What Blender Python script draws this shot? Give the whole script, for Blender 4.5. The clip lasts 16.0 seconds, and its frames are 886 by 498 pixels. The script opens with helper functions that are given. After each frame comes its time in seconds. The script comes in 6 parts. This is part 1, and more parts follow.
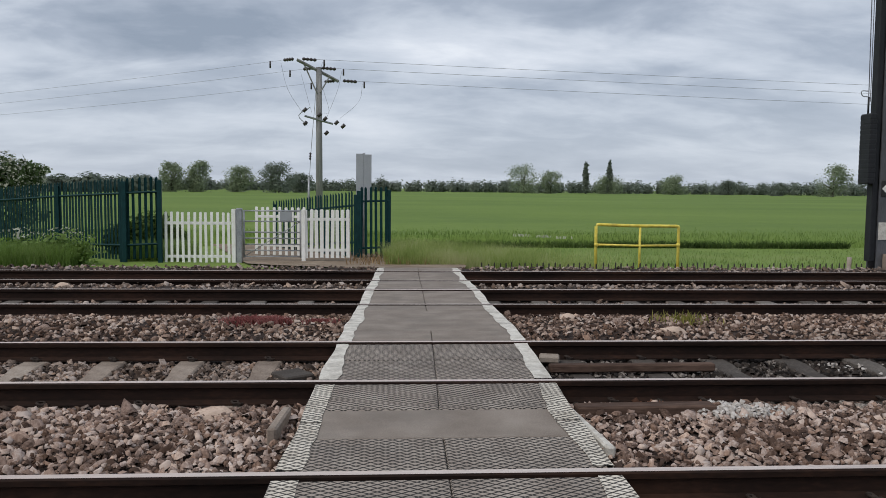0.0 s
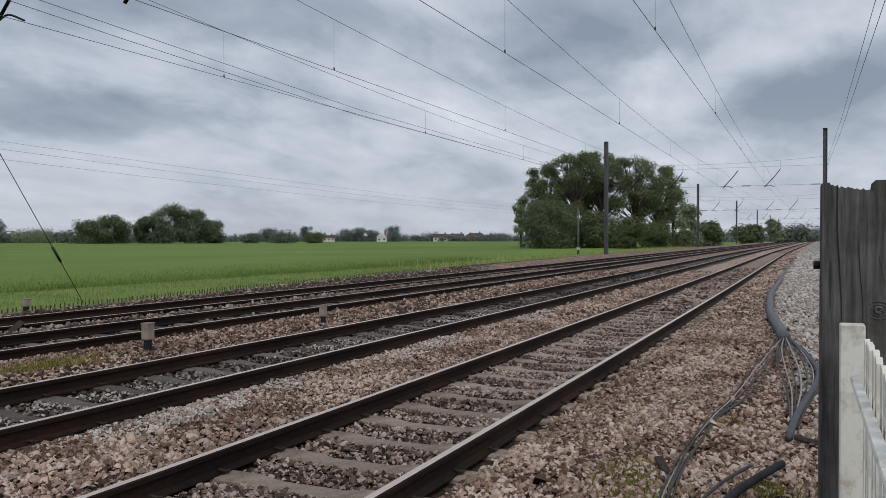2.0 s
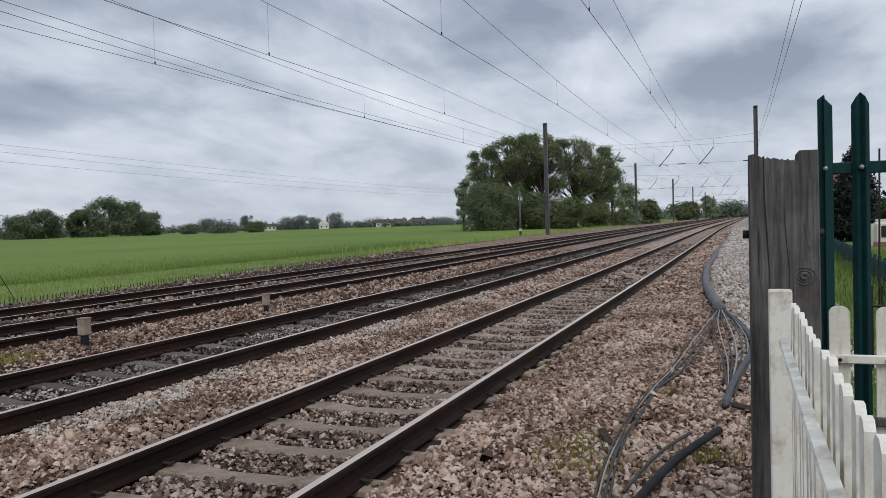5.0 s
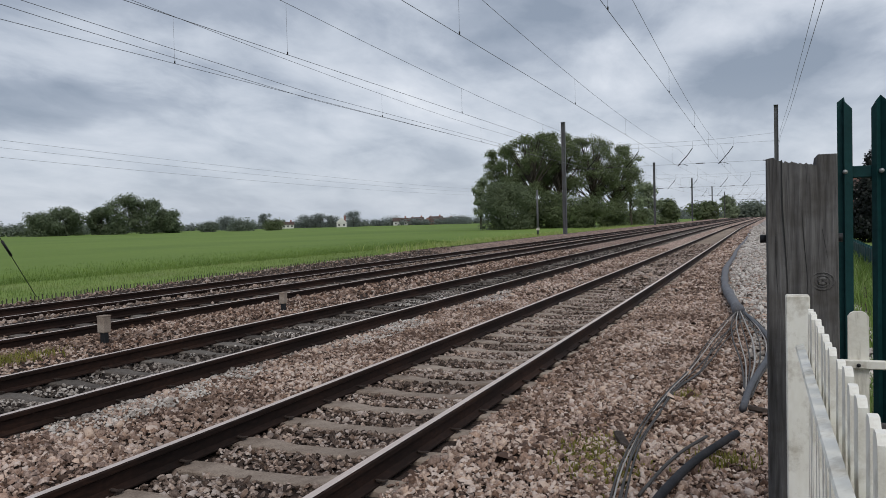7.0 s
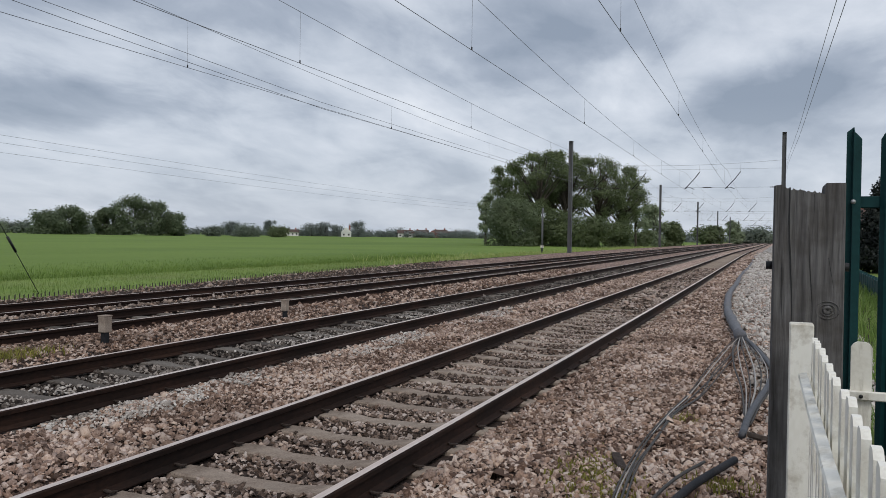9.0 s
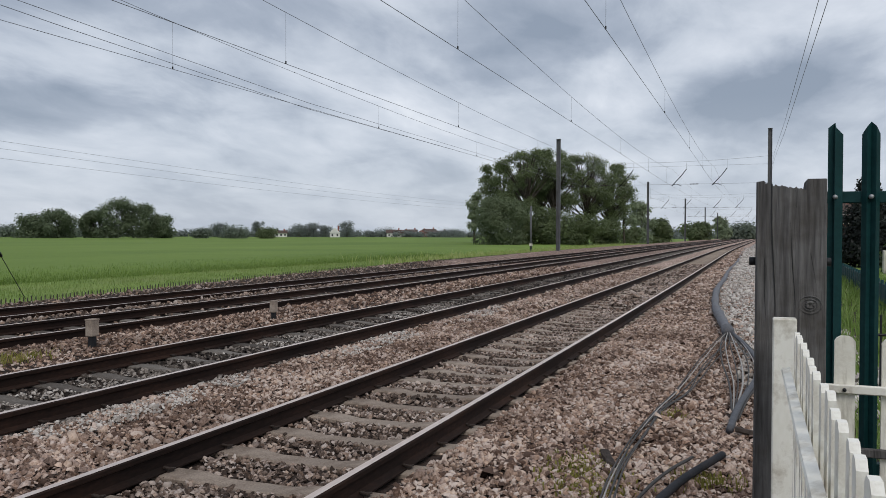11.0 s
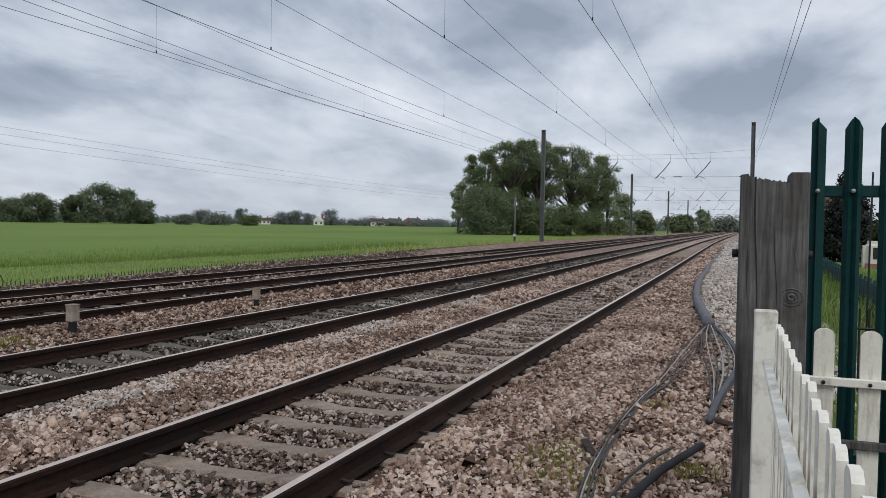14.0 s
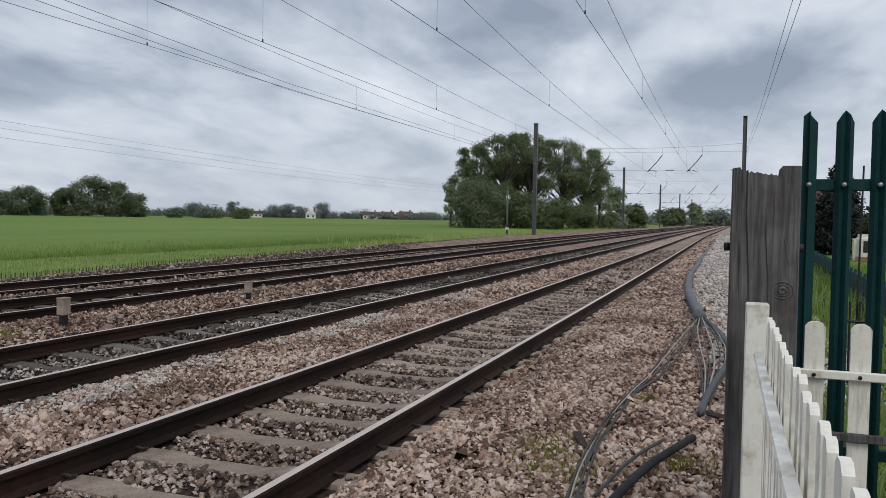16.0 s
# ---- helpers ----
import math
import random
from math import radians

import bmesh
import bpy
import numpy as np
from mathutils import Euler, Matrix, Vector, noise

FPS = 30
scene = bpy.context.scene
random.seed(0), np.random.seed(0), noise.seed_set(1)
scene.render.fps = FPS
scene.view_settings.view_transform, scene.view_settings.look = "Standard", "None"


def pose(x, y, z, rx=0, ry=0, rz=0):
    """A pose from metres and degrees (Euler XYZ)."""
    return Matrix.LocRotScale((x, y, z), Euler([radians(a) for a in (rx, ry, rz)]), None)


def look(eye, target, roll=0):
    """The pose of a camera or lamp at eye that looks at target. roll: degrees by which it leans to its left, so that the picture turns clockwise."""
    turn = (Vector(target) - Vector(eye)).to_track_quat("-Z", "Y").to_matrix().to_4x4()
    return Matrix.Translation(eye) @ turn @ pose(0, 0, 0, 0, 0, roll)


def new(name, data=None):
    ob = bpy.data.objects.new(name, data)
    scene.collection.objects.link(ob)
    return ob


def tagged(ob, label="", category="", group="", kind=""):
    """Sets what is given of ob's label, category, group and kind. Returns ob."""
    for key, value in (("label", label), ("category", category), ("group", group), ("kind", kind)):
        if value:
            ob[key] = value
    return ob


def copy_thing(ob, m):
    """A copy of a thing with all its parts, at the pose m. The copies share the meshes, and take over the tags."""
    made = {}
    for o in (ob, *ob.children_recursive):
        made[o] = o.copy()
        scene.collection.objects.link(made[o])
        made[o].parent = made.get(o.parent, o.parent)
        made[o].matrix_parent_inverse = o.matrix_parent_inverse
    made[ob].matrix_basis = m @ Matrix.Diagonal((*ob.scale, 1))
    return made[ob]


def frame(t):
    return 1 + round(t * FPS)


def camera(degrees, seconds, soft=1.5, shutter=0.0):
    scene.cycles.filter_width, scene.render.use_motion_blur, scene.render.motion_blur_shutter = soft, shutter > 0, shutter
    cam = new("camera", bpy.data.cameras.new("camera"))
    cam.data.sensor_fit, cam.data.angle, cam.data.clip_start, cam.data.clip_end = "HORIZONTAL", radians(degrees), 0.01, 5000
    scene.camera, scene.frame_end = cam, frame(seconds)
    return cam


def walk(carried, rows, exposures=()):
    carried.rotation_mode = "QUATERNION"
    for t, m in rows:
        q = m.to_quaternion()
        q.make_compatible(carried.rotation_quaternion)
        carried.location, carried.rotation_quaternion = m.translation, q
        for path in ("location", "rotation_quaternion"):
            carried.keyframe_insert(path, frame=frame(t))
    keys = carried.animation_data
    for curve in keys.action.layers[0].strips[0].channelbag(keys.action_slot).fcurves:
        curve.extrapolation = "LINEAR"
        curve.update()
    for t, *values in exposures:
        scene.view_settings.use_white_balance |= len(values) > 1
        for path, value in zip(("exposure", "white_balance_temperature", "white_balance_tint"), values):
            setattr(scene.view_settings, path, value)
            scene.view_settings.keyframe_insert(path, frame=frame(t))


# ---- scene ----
cam = camera(57.46, 16.0, soft=0.8)
PATH = [
    (0, pose(-0.002, -0.174, 1.448, 85.72, -0.52, -4.00)),
    (0.1, pose(-0.002, -0.160, 1.453, 85.76, -0.51, -11.67)),
    (0.2, pose(-0.002, -0.145, 1.458, 85.81, -0.74, -18.85)),
    (0.3, pose(-0.001, -0.131, 1.462, 86.02, -1.27, -25.92)),
    (0.4, pose(-0.001, -0.117, 1.467, 86.24, -1.69, -33.01)),
    (0.5, pose(-0.001, -0.103, 1.472, 86.40, -1.54, -38.96)),
    (0.6, pose(-0.001, -0.089, 1.477, 86.47, -0.82, -44.75)),
    (0.8, pose(-0.001, -0.057, 1.480, 86.38, 0.67, -53.29)),
    (1, pose(-0.001, -0.025, 1.484, 86.60, 0.87, -55.81)),
    (1.2, pose(-0.000, 0.008, 1.487, 87.91, 0.76, -56.54)),
    (1.5, pose(0.000, 0.056, 1.492, 89.04, 0.29, -59.42)),
    (2, pose(0.000, 0.028, 1.486, 89.26, 0.08, -65.59)),
    (2.5, pose(0.000, 0.015, 1.473, 89.35, 0.06, -69.96)),
    (3, pose(0.000, 0.015, 1.464, 89.09, 0.23, -70.23)),
    (3.5, pose(0.000, 0.012, 1.462, 88.77, 0.23, -70.30)),
    (4, pose(0.000, 0.015, 1.464, 88.46, 0.74, -70.47)),
    (6.5, pose(0.000, 0.004, 1.477, 87.73, 2.65, -68.38)),
    (7, pose(0.000, 0.003, 1.483, 88.05, 1.49, -68.40)),
    (7.5, pose(0.000, 0.006, 1.483, 88.56, 0.30, -68.30)),
    (8, pose(0.000, 0.011, 1.481, 88.73, -0.61, -68.16)),
    (8.5, pose(0.000, 0.010, 1.483, 88.82, -0.82, -68.07)),
    (9, pose(0.000, 0.009, 1.482, 89.02, -0.83, -68.08)),
    (11.5, pose(0.000, -0.008, 1.484, 88.91, -0.11, -68.97)),
    (12, pose(0.000, 0.002, 1.478, 88.72, -0.23, -68.97)),
    (12.5, pose(0.000, -0.004, 1.481, 88.64, -0.42, -69.22)),
    (13, pose(0.000, -0.004, 1.481, 88.64, -0.73, -69.50)),
    (13.5, pose(0.000, -0.001, 1.480, 88.49, -0.88, -69.85)),
    (14, pose(0.000, -0.001, 1.480, 88.24, -0.91, -70.00)),
    (14.5, pose(0.000, -0.003, 1.480, 88.08, -0.88, -70.13)),
    (15, pose(0.000, -0.003, 1.479, 87.96, -0.93, -70.36)),
    (15.5, pose(0.000, -0.002, 1.479, 87.87, -1.00, -70.51)),
    (16, pose(0.000, 0.000, 1.480, 87.77, -0.94, -70.54)),
]
walk(cam, PATH, exposures=[(0, 0.05), (0.5, 0.0), (1.0, 0.03), (1.5, -0.2), (2.0, -0.15), (2.6, -0.02), (4.2, 0.03), (6.6, -0.05), (9.0, -0.01), (16.0, 0.0)])

# ---- world, sun, exposure ----
CLOUDS = ((46, 8.6, 11, 1.5, -0.105), (73, 12.8, 6.5, 1.7, -0.09), (91.5, 8.9, 4.0, 1.0, -0.09),
          (16, 12.6, 7, 1.4, -0.08), (-15, 10.0, 7, 1.4, -0.10), (3, 6.4, 6, 1.0, -0.05), (22, 8.0, 7, 1.0, -0.05),
          (50, 12.3, 8, 1.5, 0.05), (60, 12.8, 5, 2.0, -0.02), (91, 12.8, 6, 2.2, 0.08), (66, 5.5, 7, 1.6, 0.02), (82, 5.5, 6, 2.0, 0.07), (2, 10.5, 6, 1.6, 0.06), (-18, 13.0, 6, 1.2, 0.06))


def build_world():
    w = bpy.data.worlds.new("overcast_sky")
    scene.world = w
    w.use_nodes = True
    nt = w.node_tree
    nt.nodes.clear()
    n = lambda kind: nt.nodes.new(kind)
    out, bg = n("ShaderNodeOutputWorld"), n("ShaderNodeBackground")
    sky = n("ShaderNodeTexSky")
    sky.sky_type, sky.sun_disc = "NISHITA", False
    sky.sun_elevation, sky.sun_rotation = radians(48.6), radians(237)
    skym = n("ShaderNodeMix")
    skym.data_type, skym.blend_type = "RGBA", "MULTIPLY"
    skym.inputs[0].default_value = 1.0
    skym.inputs[7].default_value = (0.10, 0.10, 0.10, 1)
    nt.links.new(sky.outputs[0], skym.inputs[6])
    tc, sep = n("ShaderNodeTexCoord"), n("ShaderNodeSeparateXYZ")
    nt.links.new(tc.outputs["Generated"], sep.inputs[0])

    def math_node(op, a, b):
        m = n("ShaderNodeMath")
        m.operation = op
        for i, v in enumerate((a, b)):
            if isinstance(v, (int, float)):
                m.inputs[i].default_value = v
            else:
                nt.links.new(v, m.inputs[i])
        return m.outputs[0]

    up = math_node("MAXIMUM", sep.outputs[2], 0.0)
    den = math_node("ADD", up, 0.23)
    cx, cy = math_node("DIVIDE", sep.outputs[0], den), math_node("DIVIDE", sep.outputs[1], den)
    comb = n("ShaderNodeCombineXYZ")
    nt.links.new(cx, comb.inputs[0])
    nt.links.new(cy, comb.inputs[1])

    def cloud(scale, detail, rough, offset, dist=0.0):
        mp = n("ShaderNodeMapping")
        mp.inputs["Location"].default_value = offset
        mp.inputs["Rotation"].default_value = (0, 0, radians(-28))
        mp.inputs["Scale"].default_value = (0.75, 1.15, 1)
        nt.links.new(comb.outputs[0], mp.inputs[0])
        t = n("ShaderNodeTexNoise")
        t.inputs["Scale"].default_value, t.inputs["Detail"].default_value = scale, detail
        t.inputs["Roughness"].default_value, t.inputs["Distortion"].default_value = rough, dist
        nt.links.new(mp.outputs[0], t.inputs["Vector"])
        return t.outputs[0]

    big, fine = cloud(1.0, 4, 0.52, (3.1, 0.4, 0), 0.3), cloud(3.2, 6, 0.58, (7.0, 2.0, 3), 0.3)
    mix = math_node("ADD", math_node("MULTIPLY", big, 0.46), math_node("MULTIPLY", fine, 0.30))
    mix = math_node("ADD", mix, 0.105)
    # the larger cloud masses: bearing, height, half widths (degrees), thin (+) or thick (-)
    deg = 180 / math.pi
    wob = n("ShaderNodeTexNoise")
    wob.inputs["Scale"].default_value, wob.inputs["Detail"].default_value = 7.0, 5
    wm = n("ShaderNodeMapping")
    wm.inputs["Scale"].default_value = (1, 1, 2.4)
    nt.links.new(tc.outputs["Generated"], wm.inputs[0])
    nt.links.new(wm.outputs[0], wob.inputs["Vector"])
    ws = n("ShaderNodeSeparateColor")
    nt.links.new(wob.outputs["Color"], ws.inputs[0])
    az = math_node("MULTIPLY", math_node("ARCTAN2", sep.outputs[0], sep.outputs[1]), deg)
    az = math_node("ADD", az, math_node("MULTIPLY", math_node("SUBTRACT", ws.outputs[0], 0.5), 22.0))
    el = math_node("MULTIPLY", math_node("ARCSINE", sep.outputs[2], 0.0), deg)
    el = math_node("ADD", el, math_node("MULTIPLY", math_node("SUBTRACT", ws.outputs[1], 0.5), 6.5))
    for a0, e0, wa, we, amount in CLOUDS:
        u = math_node("DIVIDE", math_node("SUBTRACT", az, a0), wa)
        v = math_node("DIVIDE", math_node("SUBTRACT", el, e0), we)
        r = math_node("ADD", math_node("MULTIPLY", u, u), math_node("MULTIPLY", v, v))
        mix = math_node("ADD", mix, math_node("MULTIPLY", math_node("EXPONENT", math_node("MULTIPLY", r, -1.0), 0.0), amount))
    ramp = n("ShaderNodeValToRGB")
    cr = ramp.color_ramp
    cr.elements[0].position, cr.elements[0].color = 0.36, (0.29, 0.345, 0.435, 1)
    cr.elements[1].position, cr.elements[1].color = 0.64, (0.90, 0.935, 0.99, 1)
    for pos, col in ((0.44, (0.41, 0.465, 0.56, 1)), (0.50, (0.565, 0.62, 0.71, 1)), (0.57, (0.71, 0.757, 0.84, 1))):
        e = cr.elements.new(pos)
        e.color = col
    nt.links.new(mix, ramp.inputs[0])
    # thin bright haze towards the horizon
    hz = n("ShaderNodeMapRange")
    hz.inputs[1].default_value, hz.inputs[2].default_value = 0.0, 0.16
    hz.inputs[3].default_value, hz.inputs[4].default_value = 0.6, 0.0
    nt.links.new(sep.outputs[2], hz.inputs[0])
    hm = n("ShaderNodeMix")
    hm.data_type = "RGBA"
    hm.inputs[7].default_value = (0.56, 0.615, 0.705, 1)
    nt.links.new(hz.outputs[0], hm.inputs[0])
    nt.links.new(ramp.outputs[0], hm.inputs[6])
    add = n("ShaderNodeMix")
    add.data_type = "RGBA"
    add.inputs[0].default_value = 0.93
    nt.links.new(skym.outputs[2], add.inputs[6])
    nt.links.new(hm.outputs[2], add.inputs[7])
    nt.links.new(add.outputs[2], bg.inputs[0])
    bg.inputs[1].default_value = 1.0
    nt.links.new(bg.outputs[0], out.inputs[0])


build_world()
sun = new("sun", bpy.data.lights.new("sun", "SUN"))
sun.data.energy, sun.data.angle, sun.data.color = 1.4, radians(32), (1.0, 0.95, 0.88)
sun.matrix_world = look((-34, -22, 46), (0, 0, 0))


# ---- materials ----
def material(name, stops, scale=5.0, rough=0.8, metal=0.0, bump=0.3, fine=40.0, island=0.0, rand=0.0,
             stretch=(1, 1, 1), dirt=None, dirt_scale=0.6, dirt_amount=0.5, bump_dist=0.01, coords="Object", trans=0.0, tint=None, dirt_stretch=None):
    """Procedural surface: two scales of noise through a ramp of colours, stains, a fine bump."""
    m = bpy.data.materials.new(name)
    m.use_nodes = True
    nt = m.node_tree
    bs = nt.nodes["Principled BSDF"]
    n = lambda kind: nt.nodes.new(kind)
    link = nt.links.new
    tc, mp = n("ShaderNodeTexCoord"), n("ShaderNodeMapping")
    mp.inputs["Scale"].default_value = stretch
    link(tc.outputs[coords], mp.inputs[0])
    a, b = n("ShaderNodeTexNoise"), n("ShaderNodeTexNoise")
    a.inputs["Scale"].default_value, a.inputs["Detail"].default_value = scale, 6
    b.inputs["Scale"].default_value, b.inputs["Detail"].default_value = fine, 5
    for t in (a, b):
        link(mp.outputs[0], t.inputs["Vector"])
    mx = n("ShaderNodeMath")
    mx.operation = "MULTIPLY_ADD"
    mx.inputs[1].default_value = 0.4
    link(b.outputs[0], mx.inputs[0])
    m2 = n("ShaderNodeMath")
    m2.operation = "MULTIPLY"
    m2.inputs[1].default_value = 0.6
    link(a.outputs[0], m2.inputs[0])
    link(m2.outputs[0], mx.inputs[2])
    fac = mx.outputs[0]
    for amount, node, sock in ((island, "ShaderNodeNewGeometry", "Random Per Island"), (rand, "ShaderNodeObjectInfo", "Random")):
        if amount:
            g, s = n(node), n("ShaderNodeMath")
            s.operation = "MULTIPLY_ADD"
            s.inputs[1].default_value = amount
            link(g.outputs[sock], s.inputs[0])
            o = n("ShaderNodeMath")
            o.operation = "ADD"
            o.inputs[1].default_value = -amount / 2
            link(fac, o.inputs[0])
            link(o.outputs[0], s.inputs[2])
            fac = s.outputs[0]
    ramp = n("ShaderNodeValToRGB")
    cr = ramp.color_ramp
    lo, hi = 0.33, 0.67
    cr.elements[0].position, cr.elements[0].color = lo, (*stops[0], 1)
    cr.elements[1].position, cr.elements[1].color = hi, (*stops[-1], 1)
    for i, c in enumerate(stops[1:-1]):
        e = cr.elements.new(lo + (hi - lo) * (i + 1) / (len(stops) - 1))
        e.color = (*c, 1)
    link(fac, ramp.inputs[0])
    colour = ramp.outputs[0]
    if tint:
        # some pieces of another hue, picked by a second draw for each piece
        g, w, f, k = n("ShaderNodeNewGeometry"), n("ShaderNodeMath"), n("ShaderNodeMath"), n("ShaderNodeMapRange")
        w.operation, f.operation = "MULTIPLY", "FRACT"
        w.inputs[1].default_value = 37.7
        link(g.outputs["Random Per Island"], w.inputs[0])
        link(w.outputs[0], f.inputs[0])
        link(f.outputs[0], k.inputs[0])
        k.inputs[1].default_value, k.inputs[2].default_value = 0.35, 1.0
        tm = n("ShaderNodeMix")
        tm.data_type, tm.blend_type = "RGBA", "MULTIPLY"
        tm.inputs[7].default_value = (*tint, 1)
        link(k.outputs[0], tm.inputs[0])
        link(colour, tm.inputs[6])
        colour = tm.outputs[2]
    if dirt:
        d = n("ShaderNodeTexNoise")
        d.inputs["Scale"].default_value, d.inputs["Detail"].default_value = dirt_scale, 7
        d.inputs["Roughness"].default_value = 0.65
        if dirt_stretch:
            dp = n("ShaderNodeMapping")
            dp.inputs["Scale"].default_value = dirt_stretch
            link(tc.outputs[coords], dp.inputs[0])
            link(dp.outputs[0], d.inputs["Vector"])
        else:
            link(tc.outputs[coords], d.inputs["Vector"])
        mr = n("ShaderNodeMapRange")
        mr.inputs[1].default_value, mr.inputs[2].default_value = 0.48, 0.68
        mr.inputs[4].default_value = dirt_amount
        link(d.outputs[0], mr.inputs[0])
        dm = n("ShaderNodeMix")
        dm.data_type = "RGBA"
        dm.inputs[7].default_value = (*dirt, 1)
        link(mr.outputs[0], dm.inputs[0])
        link(colour, dm.inputs[6])
        colour = dm.outputs[2]
    link(colour, bs.inputs["Base Color"])
    bs.inputs["Roughness"].default_value, bs.inputs["Metallic"].default_value = rough, metal
    if rough > 0.6 and not metal:
        bs.inputs["Specular IOR Level"].default_value = 0.2
    if trans:
        bs.inputs["Transmission Weight"].default_value = trans
    if bump:
        bp = n("ShaderNodeBump")
        bp.inputs["Strength"].default_value, bp.inputs["Distance"].default_value = bump, bump_dist
        link(b.outputs[0], bp.inputs["Height"])
        link(bp.outputs[0], bs.inputs["Normal"])
    return m


M = {}
# brown taken near black: the shade in the gaps between stones, as colour
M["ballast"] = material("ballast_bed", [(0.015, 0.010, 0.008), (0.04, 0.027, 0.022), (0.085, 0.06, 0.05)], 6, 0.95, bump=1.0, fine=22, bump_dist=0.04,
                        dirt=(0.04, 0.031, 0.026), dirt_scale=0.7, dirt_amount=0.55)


def bed_material(name, stops, scale):
    """Broken stone seen from afar: each cell its own tone, dark joints, rough relief."""
    m = material(name, stops, 0.8, 0.95, bump=0)
    nt = m.node_tree
    n, link = nt.nodes.new, nt.links.new
    bs = nt.nodes["Principled BSDF"]
    tc, vo, ed = n("ShaderNodeTexCoord"), n("ShaderNodeTexVoronoi"), n("ShaderNodeTexVoronoi")
    ed.feature = "DISTANCE_TO_EDGE"
    for v in (vo, ed):
        v.inputs["Scale"].default_value = scale
        link(tc.outputs["Object"], v.inputs["Vector"])
    sep = n("ShaderNodeSeparateColor")
    link(vo.outputs["Color"], sep.inputs[0])
    tone = n("ShaderNodeMapRange")
    tone.inputs[3].default_value, tone.inputs[4].default_value = 0.45, 1.6
    link(sep.outputs[0], tone.inputs[0])
    joint = n("ShaderNodeMapRange")
    joint.inputs[1].default_value, joint.inputs[2].default_value = 0.0, 0.12
    joint.inputs[3].default_value = 0.35
    link(ed.outputs["Distance"], joint.inputs[0])
    mu = n("ShaderNodeMath")
    mu.operation = "MULTIPLY"
    link(tone.outputs[0], mu.inputs[0])
    link(joint.outputs[0], mu.inputs[1])
    mx = n("ShaderNodeMix")
    mx.data_type, mx.blend_type = "RGBA", "MULTIPLY"
    mx.inputs[0].default_value = 1.0
    base = bs.inputs["Base Color"].links[0].from_socket
    link(base, mx.inputs[6])
    link(mu.outputs[0], mx.inputs[7])
    link(mx.outputs[2], bs.inputs["Base Color"])
    bp = n("ShaderNodeBump")
    bp.inputs["Strength"].default_value, bp.inputs["Distance"].default_value = 0.8, 0.03
    link(mu.outputs[0], bp.inputs["Height"])
    link(bp.outputs[0], bs.inputs["Normal"])
    return m


M["bed_cess"] = bed_material("pinkish_ballast", [(0.3450, 0.2449, 0.1989), (0.4749, 0.3450, 0.2829), (0.6038, 0.4531, 0.3806)], 15)
M["bed_pale"] = bed_material("pale_gravel_bed", [(0.286, 0.259, 0.237), (0.396, 0.369, 0.341), (0.506, 0.479, 0.451)], 15)
M["bed_mid"] = bed_material("brown_ballast", [(0.2093, 0.1414, 0.1127), (0.3059, 0.2127, 0.1725), (0.4186, 0.3059, 0.2541)], 15)
M["bed_crib"] = bed_material("dark_ballast", [(0.1943, 0.1426, 0.1162), (0.2990, 0.2242, 0.1875), (0.4036, 0.3140, 0.2691)], 15)
M["stone"] = material("ballast_stone", [(0.07, 0.045, 0.035), (0.185, 0.128, 0.103), (0.28, 0.202, 0.167), (0.40, 0.302, 0.258), (0.57, 0.47, 0.415)], 1.2, 0.9, bump=0.5, fine=60,
                      island=0.42, dirt=(0.13, 0.075, 0.048), dirt_scale=0.55, dirt_amount=0.45, bump_dist=0.005, tint=(1.04, 0.93, 0.83))
M["stone_dark"] = material("track_bed_stone", [(0.05, 0.036, 0.029), (0.14, 0.105, 0.086), (0.25, 0.195, 0.165), (0.42, 0.35, 0.31)], 1.2, 0.85, bump=0.5, fine=60,
                           island=0.36, dirt=(0.06, 0.046, 0.037), dirt_scale=0.8, dirt_amount=0.5, bump_dist=0.005, tint=(1.08, 0.92, 0.78))
M["stone_cess"] = material("pink_grey_ballast", [(0.085, 0.054, 0.042), (0.205, 0.142, 0.113), (0.315, 0.228, 0.186), (0.425, 0.325, 0.275), (0.56, 0.465, 0.41)], 1.2, 0.9, bump=0.5, fine=60,
                           island=0.40, dirt=(0.115, 0.075, 0.056), dirt_scale=0.4, dirt_amount=0.6, bump_dist=0.005, tint=(1.03, 0.94, 0.84))
M["stone_brown"] = material("weathered_brown_ballast", [(0.0506, 0.0315, 0.0237), (0.1294, 0.0855, 0.0653), (0.2082, 0.1429, 0.1125), (0.3150, 0.2306, 0.1913), (0.5175, 0.4219, 0.3656)], 1.2, 0.9, bump=0.5, fine=60,
                            island=0.42, dirt=(0.085, 0.052, 0.037), dirt_scale=0.6, dirt_amount=0.6, bump_dist=0.005, tint=(1.05, 0.93, 0.82))
M["stone_crib"] = material("grey_brown_crib_stone", [(0.04, 0.028, 0.022), (0.115, 0.083, 0.068), (0.195, 0.148, 0.124), (0.30, 0.235, 0.205), (0.47, 0.40, 0.36)], 1.2, 0.9, bump=0.5, fine=60,
                           island=0.40, dirt=(0.055, 0.042, 0.034), dirt_scale=1.1, dirt_amount=0.6, bump_dist=0.005, tint=(1.04, 0.94, 0.84))
M["stone_oily"] = material("oily_crib_stone", [(0.014, 0.011, 0.0095), (0.042, 0.033, 0.027), (0.10, 0.082, 0.07), (0.30, 0.26, 0.23)], 1.0, 0.85, bump=0.5, fine=60,
                           island=0.40, dirt=(0.022, 0.017, 0.014), dirt_scale=0.7, dirt_amount=0.7, bump_dist=0.005)
